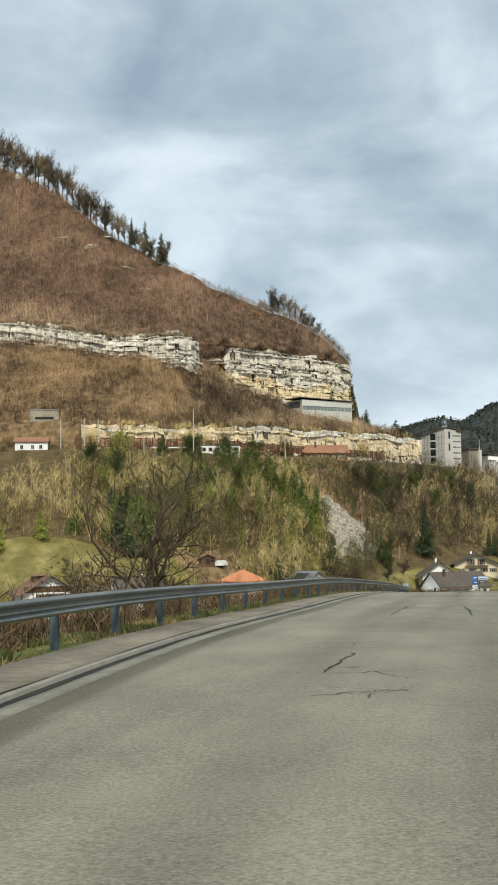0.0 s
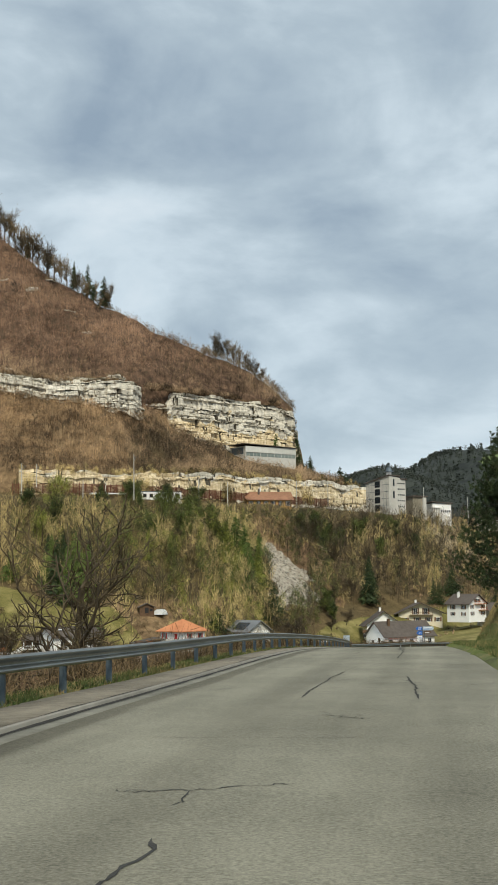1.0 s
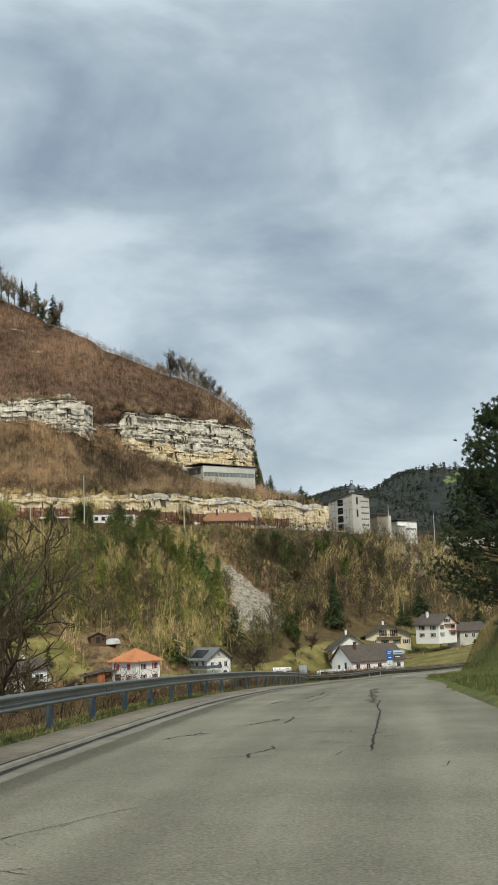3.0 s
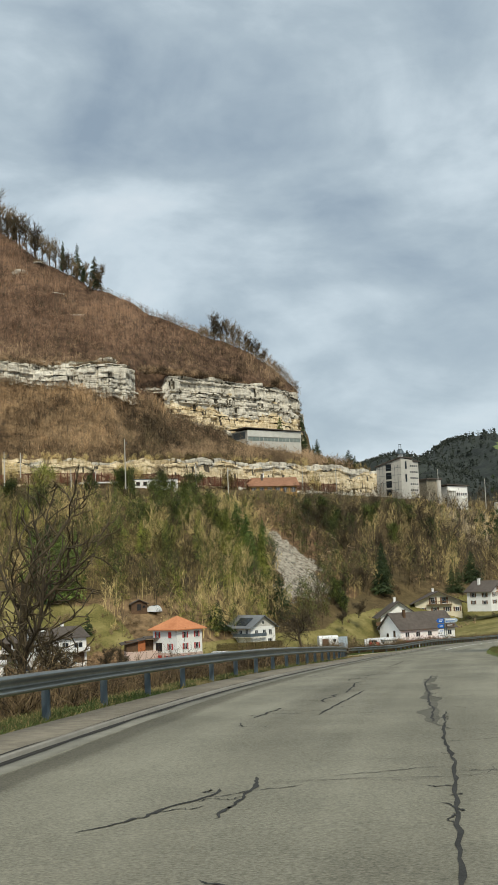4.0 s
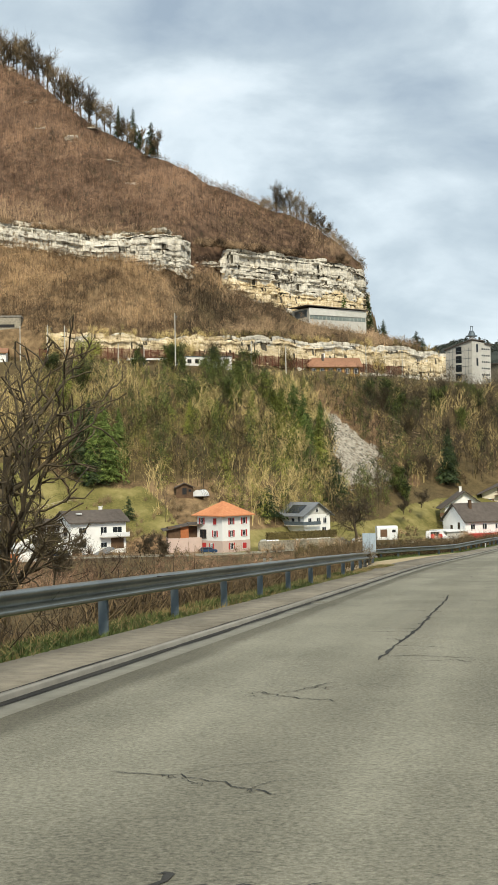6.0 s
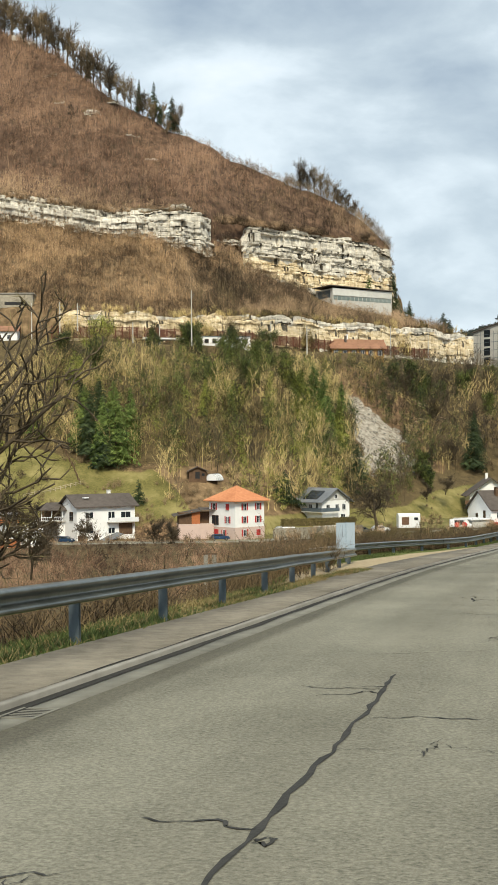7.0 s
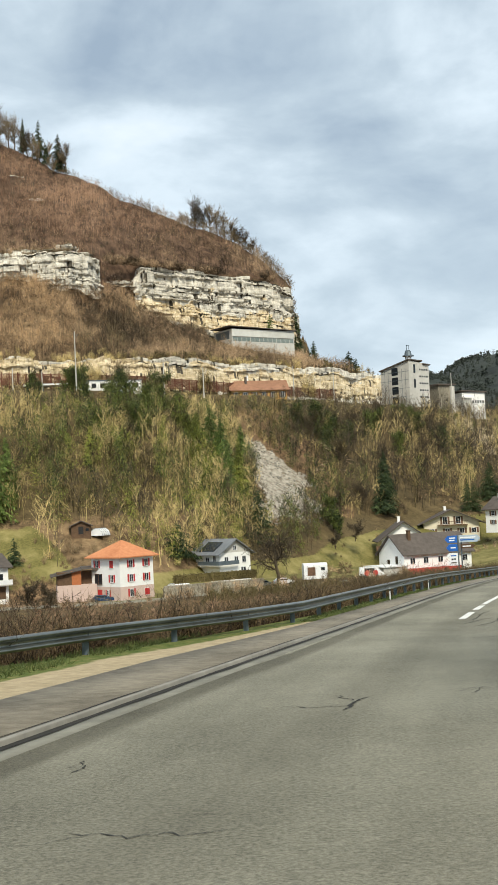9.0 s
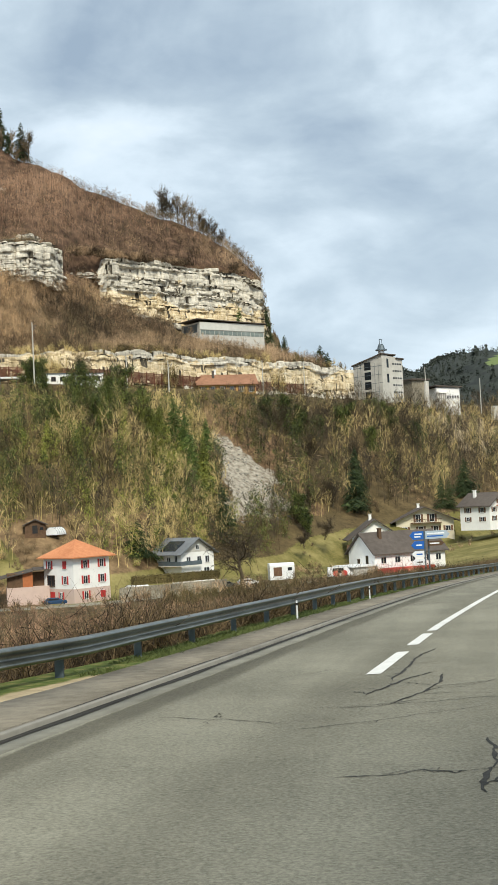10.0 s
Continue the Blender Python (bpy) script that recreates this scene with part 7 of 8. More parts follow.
for i, (x, y, h, r, m) in enumerate(((-37.2, 397.5, 17, 3.6, "spruce_mid"), (-40.5, 399.5, 17, 3.6, "spruce"), (-42.5, 403, 16, 3.4, "spruce_mid"), (-35.0, 402, 18, 3.6, "spruce_mid"), (-33.7, 397, 18, 3.8, "spruce_mid"), (-38.5, 401, 19, 3.8, "spruce"), (-43.9, 406, 15, 3.2, "spruce"), (-31.0, 405, 15, 3.2, "spruce_mid"), (-36.0, 396, 12, 3.2, "spruce"),
                                      (-25.9, 381.3, 6.2, 1.6, "spruce"), (9.0, 396, 8.6, 3.4, "spruce"), (28.5, 424, 14, 3.0, "spruce"), (24.5, 444, 17, 2.4, "spruce_light"), (-5.8, 424.7, 10, 2.0, "spruce_light"),
                                      (67.4, 474, 19, 3.8, "spruce"), (21.5, 440, 14, 2.6, "spruce_mid"), (17.2, 457, 15, 3.0, "spruce_mid"), (13.5, 449, 15, 2.8, "spruce_light"), (20.0, 452, 16, 3.0, "spruce_mid"),
                                      (25.6, 458, 15, 2.4, "spruce_mid"), (16.0, 433, 12, 2.6, "spruce_light"), (-13.0, 425, 10, 1.8, "spruce_light"), (94.0, 486, 9.5, 1.9, "spruce"), (96.5, 487, 9.0, 1.8, "spruce"),
                                      (-66, 399, 10, 2.4, "spruce_light"), (-82, 396, 14, 3.0, "spruce_light"), (-78, 392, 11, 2.6, "spruce_light"), (-56, 404, 9, 2.4, "spruce_mid"),
                                      (-41.5, 619, 16, 2.6, "spruce"), (-50, 624, 17, 2.0, "spruce"), (-47, 622, 9, 1.6, "spruce"), (-57.5, 631, 15, 1.8, "spruce"), (-84, 653, 15, 1.8, "spruce"), (-103, 679, 14, 1.8, "spruce"), (52, 606, 9, 2.0, "spruce"),
                                      (71.5, 592, 8.5, 2.4, "spruce"), (74.5, 596, 9.5, 2.4, "spruce"), (60, 618, 13, 2.6, "spruce"), (57.0, 607, 9, 1.6, "spruce"), (59.5, 612, 10, 1.7, "spruce"), (55.5, 603, 7, 1.4, "spruce"), (104, 500, 12, 3.0, "spruce"), (118, 486, 11, 2.8, "spruce"), (126, 500, 13, 3.0, "spruce"))):
    spruce_thing(x, y, h, r * 1.75, 400 + i, "pale green spruce among bare trees" if m == "spruce_light" else "dark green spruce on the slope", m, per=13)

for x, y, z, h, m, sd in ((41.3, 592.5, 61.5, 8.5, "spruce_mid", 461), (54.6, 623.0, 58.0, 10.0, "spruce", 462), (53.4, 621.0, 66.0, 8.0, "spruce", 463)):
    spruce_thing(x, y, h, 2.6, sd, "dark green spruce growing from the rock ledge", m, per=13, z=z)

# large pine over the road's bank
pine = thing("pine", "large dark pine on the rocky bank beside the road", "tree", (28.0, 112.0, float(ground_z(28.0, 112.0)) - 0.3))
pine.scale = (0.86, 0.86, 0.95)
rs = np.random.RandomState(5)
segs, clumps = [(0, 0, 0, -0.8, 0.25, 0.1, 16.5, 0.28, 0.05)], []
for k in range(210):
    t = 0.14 + 0.84 * rs.rand()
    a = rs.rand() * 6.283
    ln = (5.9 * (1 - t)**0.85 + 0.4) * (0.7 + 0.5 * rs.rand())
    p = np.array([0.25 * t, 0.1 * t, 17.0 * t - 0.6])
    e = p + np.array([math.cos(a) * ln, math.sin(a) * ln, (0.25 + 0.35 * t) * ln])
    m_ = (p + e) / 2 - [0, 0, 0.08 * ln]
    segs.append((1, *p, *m_, 0.07, 0.045))
    segs.append((1, *m_, *e, 0.045, 0.012))
    for j in range(int(6 + ln * 5)):
        q = m_ + (e - m_) * rs.rand() + rs.normal(size=3) * [0.36, 0.36, 0.22]
        clumps.append(q)
s = np.array(segs)
v_, f_ = tubes(s[:1, 1:], 8)
raw("trunk", v_, f_, M["bark"]).parent = pine
v_, f_ = tubes(s[1:, 1:], 5)
raw("branchwork", v_, f_, M["bark"]).parent = pine
c_ = np.array(clumps)
n_ = 24
cc = np.repeat(c_, n_, 0)
dd = rs.normal(size=cc.shape) + [0, 0, 0.5]
dd /= np.linalg.norm(dd, axis=1, keepdims=True)
v_, f_ = blades(cc + dd * 0.04, cc + dd * (0.16 + 0.14 * rs.rand(len(cc)))[:, None], 0.07, rs)
raw("needles", v_, f_, M["spruce"]).parent = pine

# ---- scrub and verges ----
NEAR_BUSH = [bush(240 + i, 2.0, 56, 0.015) for i in range(6)]


def along(n, y0, y1, u0, u1, seed, ease=1.0):
    rs = np.random.RandomState(seed)
    y = y0 + (y1 - y0) * rs.rand(n)
    u = u0 + (u1 - u0) * rs.rand(n)**ease
    x = kerb_x(y) + u
    return np.stack([x, y, ground_z(x, y)], 1), rs


pts, rs = along(2300, 122, 235, -5.4, -1.75, 61)
pts = pts[pts[:, 0] - kerb_x(pts[:, 1]) < lerp(pts[:, 1], *PATH_U) - 0.45]
planted("hedge", NEAR_BUSH, pts, 0.36 + 0.2 * rs.rand(len(pts)), M["twig_hedge"], "dense brown leafless hedge behind the guard rail", 62, "hedge")
pts, rs = along(1350, 6, 114, -7.0, -1.8, 63, 0.7)
planted("scrub", NEAR_BUSH, pts, 0.28 + 0.3 * rs.rand(len(pts)), M["twig_hedge"], "leafless brambles and scrub on the embankment", 64, "scrub")
pts, rs = along(420, 150, 260, -30, -7, 65)
planted("scrub", BUSHES, pts, 0.5 + 0.6 * rs.rand(len(pts)), M["twig_hedge"], "brown scrub on the lower embankment", 66, "scrub")
LOW_BUSH = [bush(260 + i, 3.0, 24, 0.022) for i in range(5)]
pts, rs = strewn(3600, -90, 80, 255, 346, lambda x, y, rs: (y < np.interp(x, SX, SY) - 4) & (x < kerb_x(y) - 8), 67)
planted("river_scrub", LOW_BUSH, pts, np.where(pts[:, 1] > 325, 0.36, 0.6) * (0.8 + 0.6 * rs.rand(len(pts))), M["twig_red"], "brown scrub along the valley bottom", 68, "scrub")
pts, rs = strewn(900, 15, 90, 330, 384, lambda x, y, rs: (y < np.interp(x, SX, SY) - 3) & (y > np.interp(x, SX, SY) - 26), 69)
planted("river_scrub", BUSHES, pts, 0.5 * (0.8 + 0.6 * rs.rand(len(pts))), M["hedge"], "brown scrub below the street", 70, "scrub")
pts, rs = along(300, 84, 165, ROAD_W + 4.6, ROAD_W + 13, 71)
planted("bank_scrub", NEAR_BUSH, pts, 0.16 + 0.24 * rs.rand(len(pts)), M["twig_hedge"], "dry scrub on the rocky roadside bank", 72, "scrub")
pts, rs = strewn(900, -72, 70, 340, 378, lambda x, y, rs: ((np.abs(y - np.interp(x, SX, SY) + 4.2) < 1.6) | ((np.abs(y - np.interp(x, SX, SY) - 5.5) < 2.2) & (rs.rand(len(x)) < 0.35) & (x < 5))) & (np.abs(x + 4) > 4), 73)
planted("street_scrub", BUSHES, pts, 0.45 + 0.75 * rs.rand(len(pts))**2, M["twig_umber"], "brown shrubs along the valley street", 74, "scrub")
pts, rs = strewn(520, -60, 60, 372, 405, lambda x, y, rs: fbm(x / 9, y / 9, 75) > 0.22, 75)
planted("meadow_scrub", BUSHES, pts, 0.3 + 0.5 * rs.rand(len(pts)), M["twig_grey"], "dry shrubs and bramble on the meadow", 76, "scrub")
pts, rs = strewn(520, 38, 112, 394, 505, lambda x, y, rs: (fbm(x / 8, y / 8, 77) > 0.12) & (y > np.interp(x, [38, 60, 112], [404, 412, 440])) & (np.hypot(x - 66.1, y - 398.5) > 11) & (np.hypot(x - 67, y - 442) > 9) & (np.hypot(x - 85.8, y - 474) > 11) & (np.hypot(x - 99.9, y - 456) > 9), 77)
planted("meadow_scrub", BUSHES, pts, 0.25 + 0.45 * rs.rand(len(pts))**2, M["twig_umber"], "brown shrubs on the far meadow", 78, "scrub")
pts, rs = strewn(420, -54, -6, 354, 388, lambda x, y, rs: (fbm(x / 5, y / 5, 79) > 0.0) & (np.hypot(x + 33.5, y - 367.3) > 9.5) & (np.hypot(x + 43.2, y - 366.5) > 6) & (np.hypot(x + 11, y - 366.5) > 8) & (np.hypot(x + 1, y - 366) > 10), 79)
planted("yard_scrub", BUSHES, pts, 0.3 + 0.55 * rs.rand(len(pts))**2, M["twig_grey"], "bare garden shrubs and bramble round the houses", 80, "scrub")
h_ = thing("garden_hedge", "clipped brown beech hedge above the wall", "hedge", (17.5, 375.5, -19.4), 26)
bm = boxed(-9.5, 9.5, -0.6, 0.6, 0, 1.7)
part("body", bm, M["hedge"], h_)
v_, f_ = leaf_cloud(81, [(x, y, z) for x in np.linspace(-9.5, 9.5, 40) for y in (-0.6, 0.6) for z in (0.4, 1.0, 1.6)], 0.12, 2600, 0.3)
raw("leaves", v_, f_, M["hedge"]).parent = h_


def tufts(name, n, y0, y1, u0, u1, seed, mat, label, hmin=0.06, hmax=0.22):
    rs = np.random.RandomState(seed)
    y = y0 + (y1 - y0) * rs.rand(n)
    u = u0 + (u1 - u0) * rs.rand(n)
    keep = fbm(u * 1.3, y / 1.7, seed, 2) > -0.25
    y, u = y[keep], u[keep]
    x = kerb_x(y) + u
    a = np.stack([x, y, ground_z(x, y) - 0.01], 1)
    b = a + np.stack([rs.normal(size=len(y)) * 0.06, rs.normal(size=len(y)) * 0.06, hmin + (hmax - hmin) * rs.rand(len(y))], 1)
    v, f = blades(a, b, 0.018, rs)
    return tagged(raw(name, v, f, mat), label, "grass", kind="stuff")


tufts("grass", 46000, 4, 105, -1.6, -0.86, 91, M["grass"], "green grass verge at the rail posts", 0.03, 0.12)
tufts("grass", 30000, 4, 104, -2.3, -0.88, 92, M["dry_grass"], "dry yellow grass at the rail posts", 0.03, 0.13)
tufts("grass", 6000, 100, 113.5, -1.4, -0.86, 96, M["dry_grass"], "dry grass strip before the gravel path", 0.03, 0.12)
tufts("grass", 6000, 100, 113.5, -1.35, -0.86, 97, M["grass"], "green grass strip before the gravel path", 0.03, 0.1)
tufts("grass", 24000, 138, 195, -1.6, -0.9, 93, M["grass"], "green grass verge behind the footway", 0.03, 0.09)
tufts("grass", 30000, 78, 165, ROAD_W + 3.3, ROAD_W + 6.0, 99, M["dry_grass"], "dry grass fringe over the rock bank", 0.08, 0.3)
tufts("grass", 34000, 25, 125, ROAD_W + 0.4, ROAD_W + 3.0, 94, M["grass"], "grass verge on the inner roadside")
tufts("grass", 36000, 25, 125, ROAD_W + 0.4, ROAD_W + 7.0, 95, M["dry_grass"], "dry grass on the inner roadside")


tufts("grass", 7000, 110, 137, -3.6, -2.7, 98, M["grass"], "green grass strip between gravel path and rail", 0.03, 0.12)


co = np.empty(len(bank_ob.data.vertices) * 3, np.float32)
bank_ob.data.vertices.foreach_get("co", co)
rs = np.random.RandomState(102)
a_ = co.reshape(-1, 3)[rs.randint(len(co) // 3, size=26000)].astype(float)
a_ = a_[fbm(a_[:, 1] / 1.1, a_[:, 2] / 0.7, 103, 3) > -0.05]
b_ = a_ + np.stack([-0.05 - 0.10 * rs.rand(len(a_)), 0.05 * rs.normal(size=len(a_)), -0.16 * rs.rand(len(a_)) + 0.05], 1)
v_, f_ = blades(a_, b_, 0.035, rs)
tagged(raw("bank_moss", v_, f_, M["moss"]), "yellow-olive moss and dead grass hanging over the rock", "moss", kind="stuff")


# ---- signs and road furniture ----
def on_road(u, y, dz=0.0):
    return float(kerb_x(y) + u), y, float(road_z(y)) + dz


v = thing("sign_panel", "grey backs of two road signs on the rail's end", "sign", (15.1, 119.7, float(road_z(119.7))), 8)
bm = bmesh.new()
rod(bm, (0, 0, -0.4), (0, 0, 1.27), 0.03, sides=8)
part("post", bm, M["zinc_dull"], v)
for a in (-1, 1):
    c = boxed(min(a * 0.005, a * 0.3), max(a * 0.005, a * 0.275), -0.05, -0.035, 0.46, 1.25)
    bmesh.ops.bevel(c, geom=c.edges[:], offset=0.006, segments=1, affect="EDGES")
    part("panel", c, M["sign_back"], v)
part("clamp", boxed(-0.06, 0.06, -0.058, -0.05, 1.05, 1.09), M["sign_back"], v)
part("clamp", boxed(-0.06, 0.06, -0.058, -0.05, 0.62, 0.66), M["sign_back"], v)

v = thing("signpost", "post with blue and white direction signs behind the rail", "signpost", (40.0, 218.0, float(ground_z(40.0, 218.0))), 10)
gz0 = float(ground_z(40.0, 218.0))
top = -6.9 - gz0
bm = bmesh.new()
rod(bm, (0, 0, -0.5), (0, 0, top), 0.07, sides=8)
part("post", bm, M["zinc_dull"], v)
bm = bmesh.new()
rod(bm, (0.35, 0.1, -0.5), (0.35, 0.1, top), 0.07, sides=8)
part("post", bm, M["zinc_dull"], v)


def arrow(x0, x1, z0, z1, mat, bars, right):
    tipx = 0.28
    pts = [(x0, z0), (x1, z0), (x1 + tipx, (z0 + z1) / 2), (x1, z1), (x0, z1)] if right else [(x0 - tipx, (z0 + z1) / 2), (x0, z0), (x1, z0), (x1, z1), (x0, z1)]
    bm = bmesh.new()
    f = [bm.verts.new((x, -0.12, z)) for x, z in pts]
    b = [bm.verts.new((x, -0.07, z)) for x, z in pts]
    bm.faces.new(f)
    bm.faces.new(b[::-1])
    for i in range(len(pts)):
        j = (i + 1) % len(pts)
        bm.faces.new((f[i], f[j], b[j], b[i]))
    bmesh.ops.recalc_face_normals(bm, faces=bm.faces)
    p = part("sign_board", bm, mat, v)
    for k, bmat in enumerate(bars):
        zz = z1 - (k + 1) * (z1 - z0) / (len(bars) + 1)
        part("bar", boxed(x0 + 0.12, x1 - 0.15 - 0.1 * k, -0.126, -0.121, zz - 0.05, zz + 0.05), bmat, p)


wh_, bl_ = M["sign_white"], M["blue_paint"]
arrow(-0.95, -0.1, top - 0.62, top, bl_, [wh_, wh_], False)
arrow(-0.85, -0.1, top - 1.35, top - 0.75, bl_, [wh_], False)
arrow(-0.85, -0.1, top - 1.98, top - 1.5, wh_, [bl_], False)
arrow(-0.85, -0.1, top - 2.6, top - 2.1, wh_, [M["tile_dark"]], False)
arrow(0.05, 1.75, top - 0.62, top, M["sign_back"], [wh_, bl_], True)
arrow(0.25, 1.3, top - 1.15, top - 0.78, M["wood_dark"], [wh_], True)

for yy in (149.5, 160.5):
    bx, by, bz = on_road(-0.98, yy)
    v = thing("marker_post", "slim white roadside marker post", "marker post", (bx, by, bz), group="marker posts")
    bm = bmesh.new()
    rod(bm, (0, 0, -0.2), (0, 0, 0.46), 0.022, 0.02, 6)
    part("post", bm, M["white_metal"], v)
    part("band", boxed(-0.025, 0.025, -0.025, 0.025, 0.36, 0.41), M["black"], v)

for dx in (0.0, 0.27):          # two grey stakes behind the rail
    yy = 121.0
    bx = 10.72 + dx
    v = thing("stake", "weathered grey square stake behind the rail", "stake", (bx, yy, float(ground_z(bx, yy))), group="stakes")
    hh = -4.85 - float(ground_z(bx, yy))
    part("post", boxed(-0.065, 0.065, -0.065, 0.065, -0.3, hh), M["kerb"], v)
    part("cap", boxed(-0.085, 0.085, -0.085, 0.085, hh, hh + 0.04), M["wood_dark"], v)

# iron drain grates let into the gutter
def drain_grate(y):
    sl = float(kerb_x(y + 0.5) - kerb_x(y - 0.5))
    fall = float(road_z(y + 0.5) - road_z(y - 0.5))
    x0, y0, z0 = on_road(kerb_u(y) + 0.19, y, 0.003)
    g = thing("drain_grate", "worn iron drain grate let into the gutter", "drain")
    g.matrix_world = pose(x0, y0, z0, math.degrees(math.atan(fall)), 0, -math.degrees(math.atan(sl)))
    # solid dark block between the bars paints the shade of a hollow
    part("well_shade", boxed(-0.105, 0.105, -0.205, 0.205, -0.05, 0.0025), M["dirt"], g, "dark block painted as the shaded hollow under the grate")
    for a0, a1, b0, b1 in ((-0.13, -0.105, -0.23, 0.23), (0.105, 0.13, -0.23, 0.23), (-0.105, 0.105, -0.23, -0.205), (-0.105, 0.105, 0.205, 0.23)):
        part("rim", boxed(a0, a1, b0, b1, -0.05, 0.006), M["gutter"], g)
    for k in range(6):
        part("bar", boxed(-0.105, 0.105, -0.18 + k * 0.068, -0.155 + k * 0.068, -0.02, 0.0045), M["gutter"], g)


drain_grate(89.75)
drain_grate(117.1)

# fences on the meadow
w = thing("meadow_fence", "old wooden post-and-rail fence on the meadow", "fence")
for i in range(12):
    x, y = -40.8 - i * 1.15, 386.3 - i * 0.62
    z = float(ground_z(x, y))
    part("post", boxed(x - 0.07, x + 0.07, y - 0.07, y + 0.07, z - 0.4, z + 1.0), M["grit"], w)
    if i:
        for k in (0.45, 0.85):
            bm = bmesh.new()
            rod(bm, (pz[0], pz[1], pz[2] + k), (x, y, z + k), 0.05, sides=5)
            part("rail", bm, M["grit"], w)
    pz = (x, y, z)
w = thing("meadow_fence", "dark wire fence running up the meadow", "fence")
for i in range(13):
    x, y = -41.3 - 0.66 * i, 386.9 + 1.4 * i
    z = float(ground_z(x, y))
    part("post", boxed(x - 0.07, x + 0.07, y - 0.07, y + 0.07, z - 0.4, z + 1.2), M["wood_dark"], w)
    if i:
        for k in (0.3, 0.6, 0.9):
            bm = bmesh.new()
            rod(bm, (pz[0], pz[1], pz[2] + k), (x, y, z + k), 0.05, sides=4)
            part("wire", bm, M["wood_dark"], w)
    pz = (x, y, z)

# ---- paint and sealed cracks ----
def strip(pts, width, dz):
    """Vertices and quads of a strip on the road through (across, along) points."""
    rows = []
    p = np.array(pts, float)
    d = np.gradient(p, axis=0)
    d /= np.linalg.norm(d, axis=1, keepdims=True) + 1e-9
    w = np.broadcast_to(np.asarray(width, float), (len(p),))
    for (u, y), (du, dy), ww in zip(p, d, w):
        a = on_road(u - dy * ww / 2, y + du * ww / 2, dz)
        b = on_road(u + dy * ww / 2, y - du * ww / 2, dz)
        rows.append([a, b])
    return sheet(rows)


def ribbon(name, pts, width, dz, mat, label, cat="marking"):
    v, q = strip(pts, width, dz)
    return tagged(raw(name, v, q, mat), label, cat, kind="structure")


def lane_u(y):
    return float(lerp(y, [130, 145, 168, 220], [2.4, 2.42, 2.85, 3.0]))


for a, b in ((136.6, 139.6), (140.8, 143.2)):
    ribbon("lane_line", [(lane_u(y), y) for y in np.linspace(a, b, 6)], 0.17, 0.006, M["line"], "white centre dash on the road")
ribbon("lane_line", [(lane_u(y), y) for y in np.linspace(143.9, 215, 50)], 0.16, 0.006, M["line"], "white centre line on the road")

CR = np.random.RandomState(17)


def crack(u, y, du, dy, n, width, wander, depth=1):
    net, pts = [], [(u, y)]
    for k in range(n):
        u += du / n + CR.normal() * wander
        y += dy / n + CR.normal() * wander * 1.5
        u = min(max(u, 0.45), ROAD_W)
        pts.append((u, y))
    p = np.array(pts)
    m = max(len(p) * 3, int(np.abs(dy) * 5))
    t = np.linspace(0, len(p) - 1, m)
    p = np.stack([np.interp(t, np.arange(len(p)), p[:, 0]), np.interp(t, np.arange(len(p)), p[:, 1])], 1) + CR.normal(size=(m, 2)) * [0.010, 0.02]
    for q in p[2:-2]:                     # side branches
        if depth and CR.rand() < 0.16:
            net += crack(q[0], q[1], CR.normal() * 0.45, CR.normal() * 0.25, 4, width * 0.5, 0.05, 0)
    wd = width * 0.62 * (0.35 + 0.9 * CR.rand(len(p))) * np.minimum(1, np.minimum(np.arange(len(p)), np.arange(len(p))[::-1]) / 2 + 0.15)
    net.append(strip(p, wd, 0.0045))
    if depth:
        v, q = join(net)
        tagged(raw("crack", v, q, M["tar"]), "dark tar-sealed crack in the asphalt", "crack", kind="structure")
    return net


for u, y, du, dy in ((2.5, 12.4, 0.05, 2.4), (2.5, 10.4, 0.9, 0.0), (2.2, 16.6, 1.1, 0.2), (2.6, 12.3, 0.6, 0.1), (2.75, 26.1, 0.25, 9.0), (4.4, 25.5, 0.0, 7.0), (3.2, 22.8, 0.7, -0.8), (3.4, 30.0, 1.1, 0.2),
                     (4.0, 43.2, 0.15, 14.0), (4.05, 55.6, 0.1, 14.0), (2.6, 43.0, 0.0, 1.5), (2.6, 49.0, 0.0, 1.8), (2.8, 47.2, 1.2, -1.0), (2.6, 57.5, 0.2, 6.3)):
    crack(u, y, du, dy, 7, 0.062 if abs(du) < 0.4 else 0.035, 0.04)
for u, y, du, dy in ((1.1, 46.5, 0.3, 1.4), (1.8, 48.7, 0.4, 1.5), (2.5, 60.2, -0.1, 2.8), (2.6, 62.8, -0.1, 4.8), (1.75, 57.5, 0.1, 2.0), (1.7, 56.7, 0.5, -0.9), (2.7, 57.5, 0.9, -0.2), (0.9, 72.3, 0.2, 1.4),
                     (2.5, 71.1, 0.0, 1.3), (2.1, 70.5, 0.5, -0.7), (2.2, 68.7, 0.4, 1.1), (2.45, 79.3, 0.05, 12.5)):
    crack(u, y, du, dy, 6, 0.07 if abs(du) < 0.45 else 0.035, 0.06)
for u, y, du, dy in ((2.6, 101.6, 0.0, 1.6), (2.5, 99.0, 1.1, -0.4), (3.1, 95.2, 0.4, 0.7), (3.4, 95.8, 0.3, -1.2), (2.5, 133.6, 0.7, 0.1), (2.6, 134.5, 0.4, 2.2), (2.7, 135.8, 0.2, 4.0), (2.95, 133.8, 0.3, 2.4),
                     (3.0, 130.1, 1.1, -0.2), (3.95, 129.4, 0.05, 2.2), (4.0, 131.6, -0.2, 9.0), (2.5, 120.5, 0.0, 1.4), (3.2, 112.0, 0.9, 0.1)):
    crack(u, y, du, dy, 6, 0.06 if abs(du) < 0.45 else 0.03, 0.05)
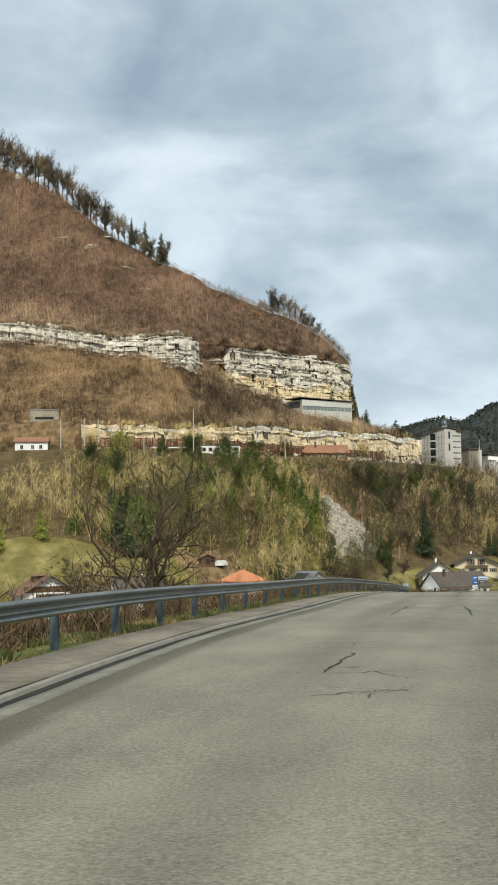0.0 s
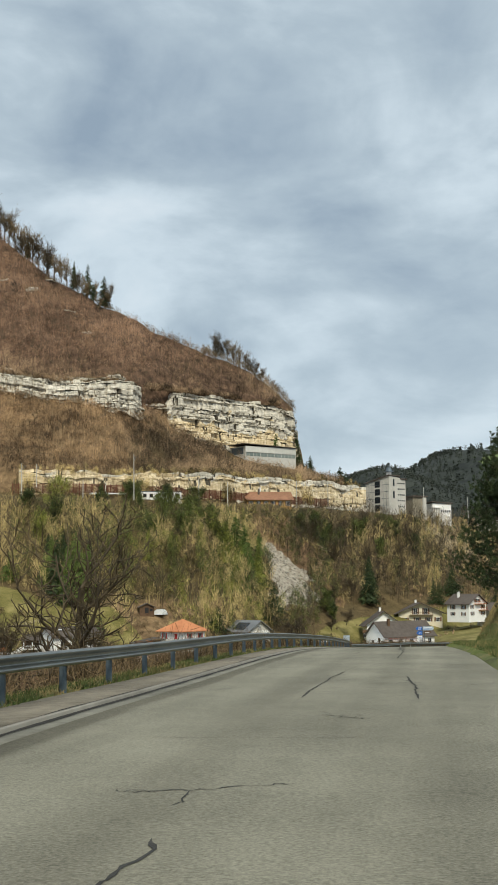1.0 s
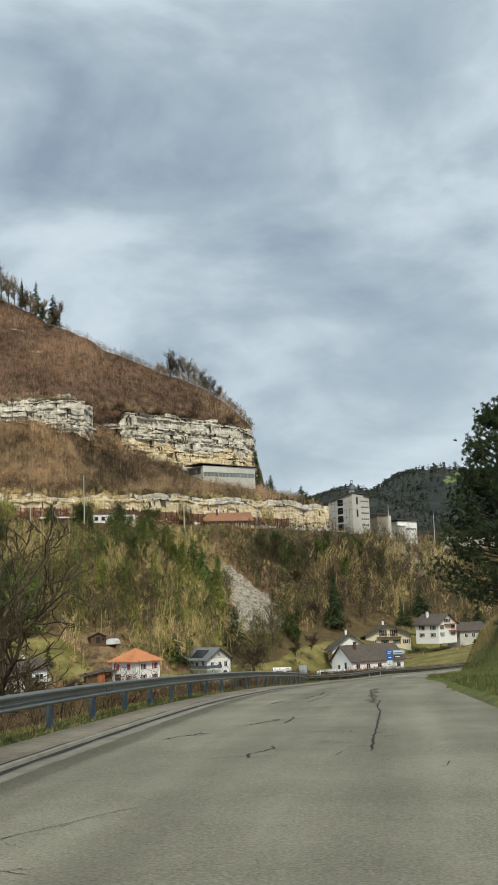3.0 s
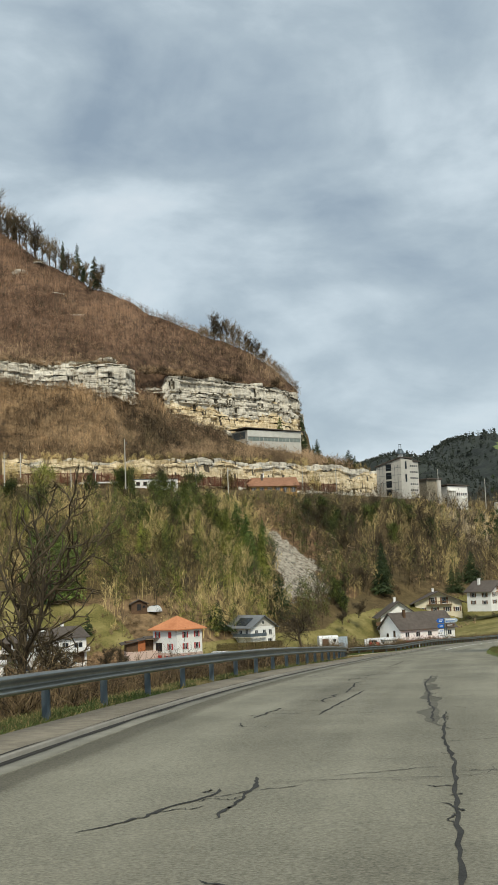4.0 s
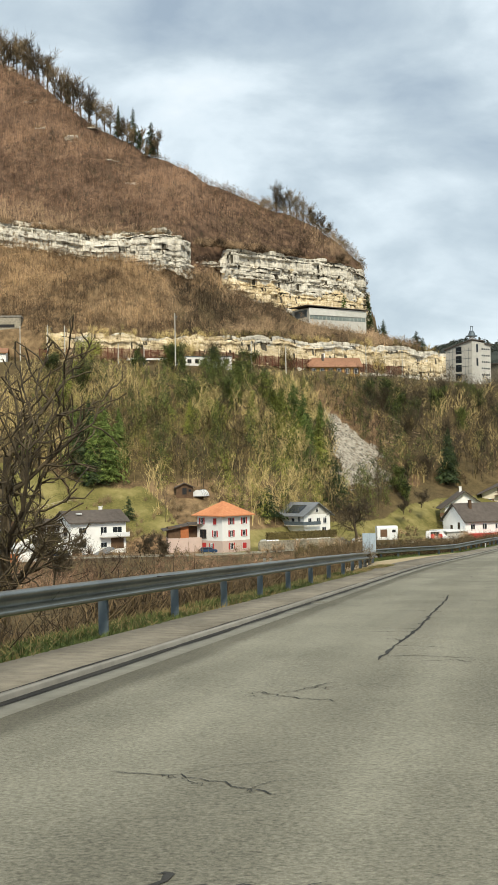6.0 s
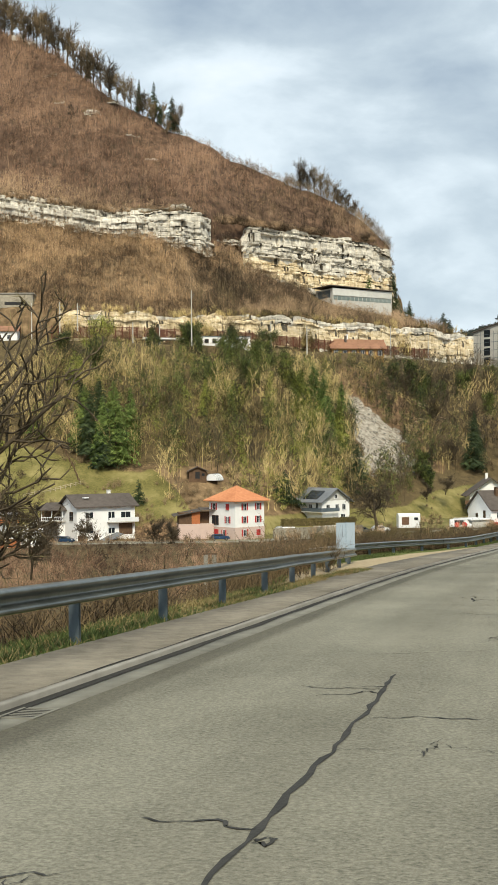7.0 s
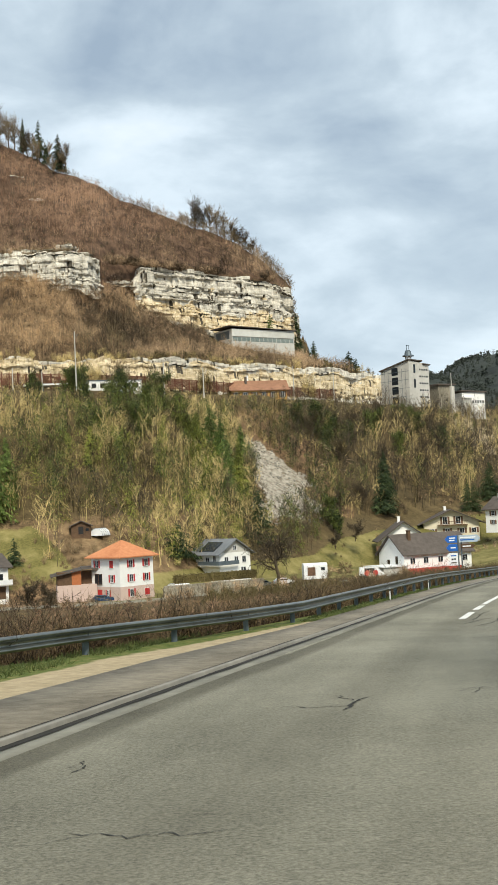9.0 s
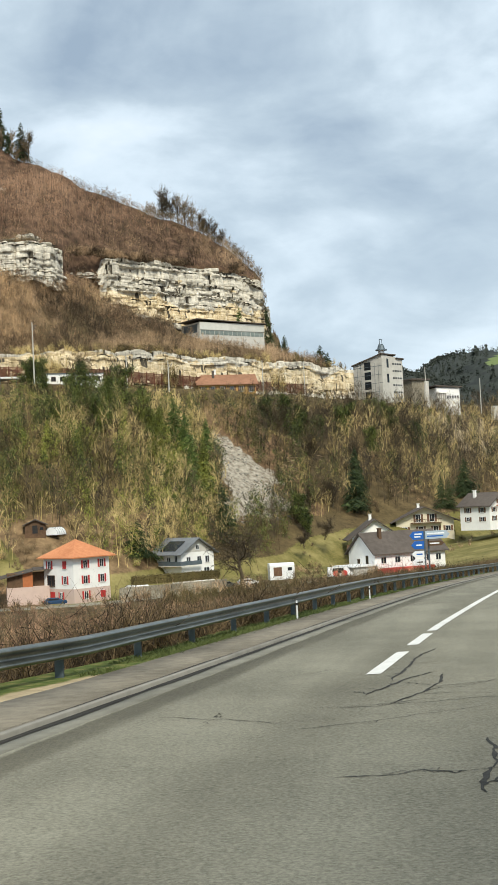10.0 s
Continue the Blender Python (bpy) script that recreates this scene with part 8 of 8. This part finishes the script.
yy_ = np.arange(55.0, 69.5, 0.35)
ribbon("patch", [(4.08 + 0.05 * math.sin(y * 1.3) + 0.03 * math.sin(y * 3.7), y) for y in yy_], [max(0.03, 0.17 + 0.09 * math.sin(y * 1.9) + 0.07 * math.sin(y * 4.3)) for y in yy_], 0.003, M["asphalt_dark"], "darker resealed strip along the crack", cat="patch")
for k in range(60):
    crack(0.9 + 4.6 * CR.rand(), 15 + 175 * CR.rand(), 1.0 * CR.normal(), 0.5 * CR.normal(), 5, 0.02, 0.04)

ribbon("kerb_joint", [(kerb_u(y) + 0.045, y) for y in np.arange(-20, 260, 1.0)], [0.105 + 0.03 * math.sin(y * 1.7) + 0.025 * math.sin(y * 4.1) for y in np.arange(-20, 260, 1.0)], 0.01, M["dirt"], "dark dirt-filled joint at the kerb's foot", cat="joint")
ribbon("kerb_joint", [(kerb_u(y) - 0.078 + 0.012 * math.sin(y * 2.3), y) for y in np.arange(-20, 260, 0.5)], [max(0.004, 0.018 + 0.022 * math.sin(y * 1.1) * math.sin(y * 0.37)) for y in np.arange(-20, 260, 0.5)], 0.0605, M["dirt"], "thin dirt-filled joint behind the kerb", cat="joint")
# ---- distant hills ----
def hill(name, label, xs, zs, y0, depth, seed, trees, size, green=None):
    gxs = np.linspace(xs[0], xs[-1], 130)
    gts = np.linspace(0, 1, 40)
    X, Tt = np.meshgrid(gxs, gts)
    ridge = np.interp(X, xs, zs)
    Y = y0 - depth * (1 - Tt) + 0 * X
    Z = 10 + (ridge - 10) * np.sin(Tt * math.pi / 2)**0.9 + fbm(X / 90, Y / 90, seed) * 10 * (1 - Tt)
    back = np.stack([X[-1], Y[-1] + depth * 0.6, np.full(X.shape[1], -40.0)], -1)
    v, q = sheet(np.concatenate([np.stack([X, Y, Z], -1), back[None]], 0))
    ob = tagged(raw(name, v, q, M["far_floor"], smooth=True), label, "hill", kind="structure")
    rs = np.random.RandomState(seed)
    tx = xs[0] + (xs[-1] - xs[0]) * rs.rand(trees)
    tt = np.where(rs.rand(trees) < 0.25, 1.0, rs.rand(trees))
    ty = y0 - depth * (1 - tt)
    tz = 10 + (np.interp(tx, xs, zs) - 10) * np.sin(tt * math.pi / 2)**0.9 + fbm(tx / 90, ty / 90, seed) * 10 * (1 - tt)
    clear = (fbm(tx / 120, ty / 160, seed + 3, 2) < 0.45) | (tt > 0.97)
    if green:
        gx0, gx1, g0, g1 = green
        ob.data.materials.append(M["far_meadow"])
        xm, tm = (X[:-1, :-1] + X[1:, 1:]) / 2, (Tt[:-1, :-1] + Tt[1:, 1:]) / 2
        lean = lambda x: (x - gx0) / (gx1 - gx0) * 0.10
        inside = (xm > gx0) & (xm < gx1) & (tm > g0 + lean(xm)) & (tm < g1 + lean(xm))
        idx = np.zeros(len(ob.data.polygons), np.int32)
        idx[:inside.size] = inside.ravel()
        ob.data.polygons.foreach_set("material_index", idx)
        clear &= ~((tx > gx0 - 4) & (tx < gx1 + 4) & (tt > g0 + lean(tx) - 0.06) & (tt < g1 + lean(tx) + 0.02))
    pts = np.stack([tx, ty, tz - 1], 1)[clear]
    far = [conifer(seed + i, 1.0, 0.24 + 0.04 * i, 3, 4, 0.05) for i in range(3)]
    rnd = []
    for i in range(3):
        c = np.random.RandomState(seed + 20 + i).normal(size=(10, 3)) * [0.16, 0.16, 0.14] + [0, 0, 0.5]
        rnd.append(leaf_cloud(seed + 30 + i, c, 0.12, 20, 0.16))
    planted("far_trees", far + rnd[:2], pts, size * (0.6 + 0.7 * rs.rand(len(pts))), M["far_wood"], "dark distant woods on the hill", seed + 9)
    return ob


hill("far_hill", "distant wooded hill with a meadow patch beyond the works", [250, 340, 388, 412, 435, 462, 482, 497, 519, 560, 700, 900], [150, 172, 188, 204, 215, 220, 216, 211, 211, 214, 220, 240], 2200, 900, 83, 3200, 10, green=(425, 475, 0.52, 0.58))
hill("near_hill", "dark wooded hill behind the works tower", [90, 150, 164, 184, 196, 203, 229, 250, 280, 400], [90, 98, 104, 110, 112, 106, 99, 89, 66, 50], 1300, 420, 84, 4500, 5.5)
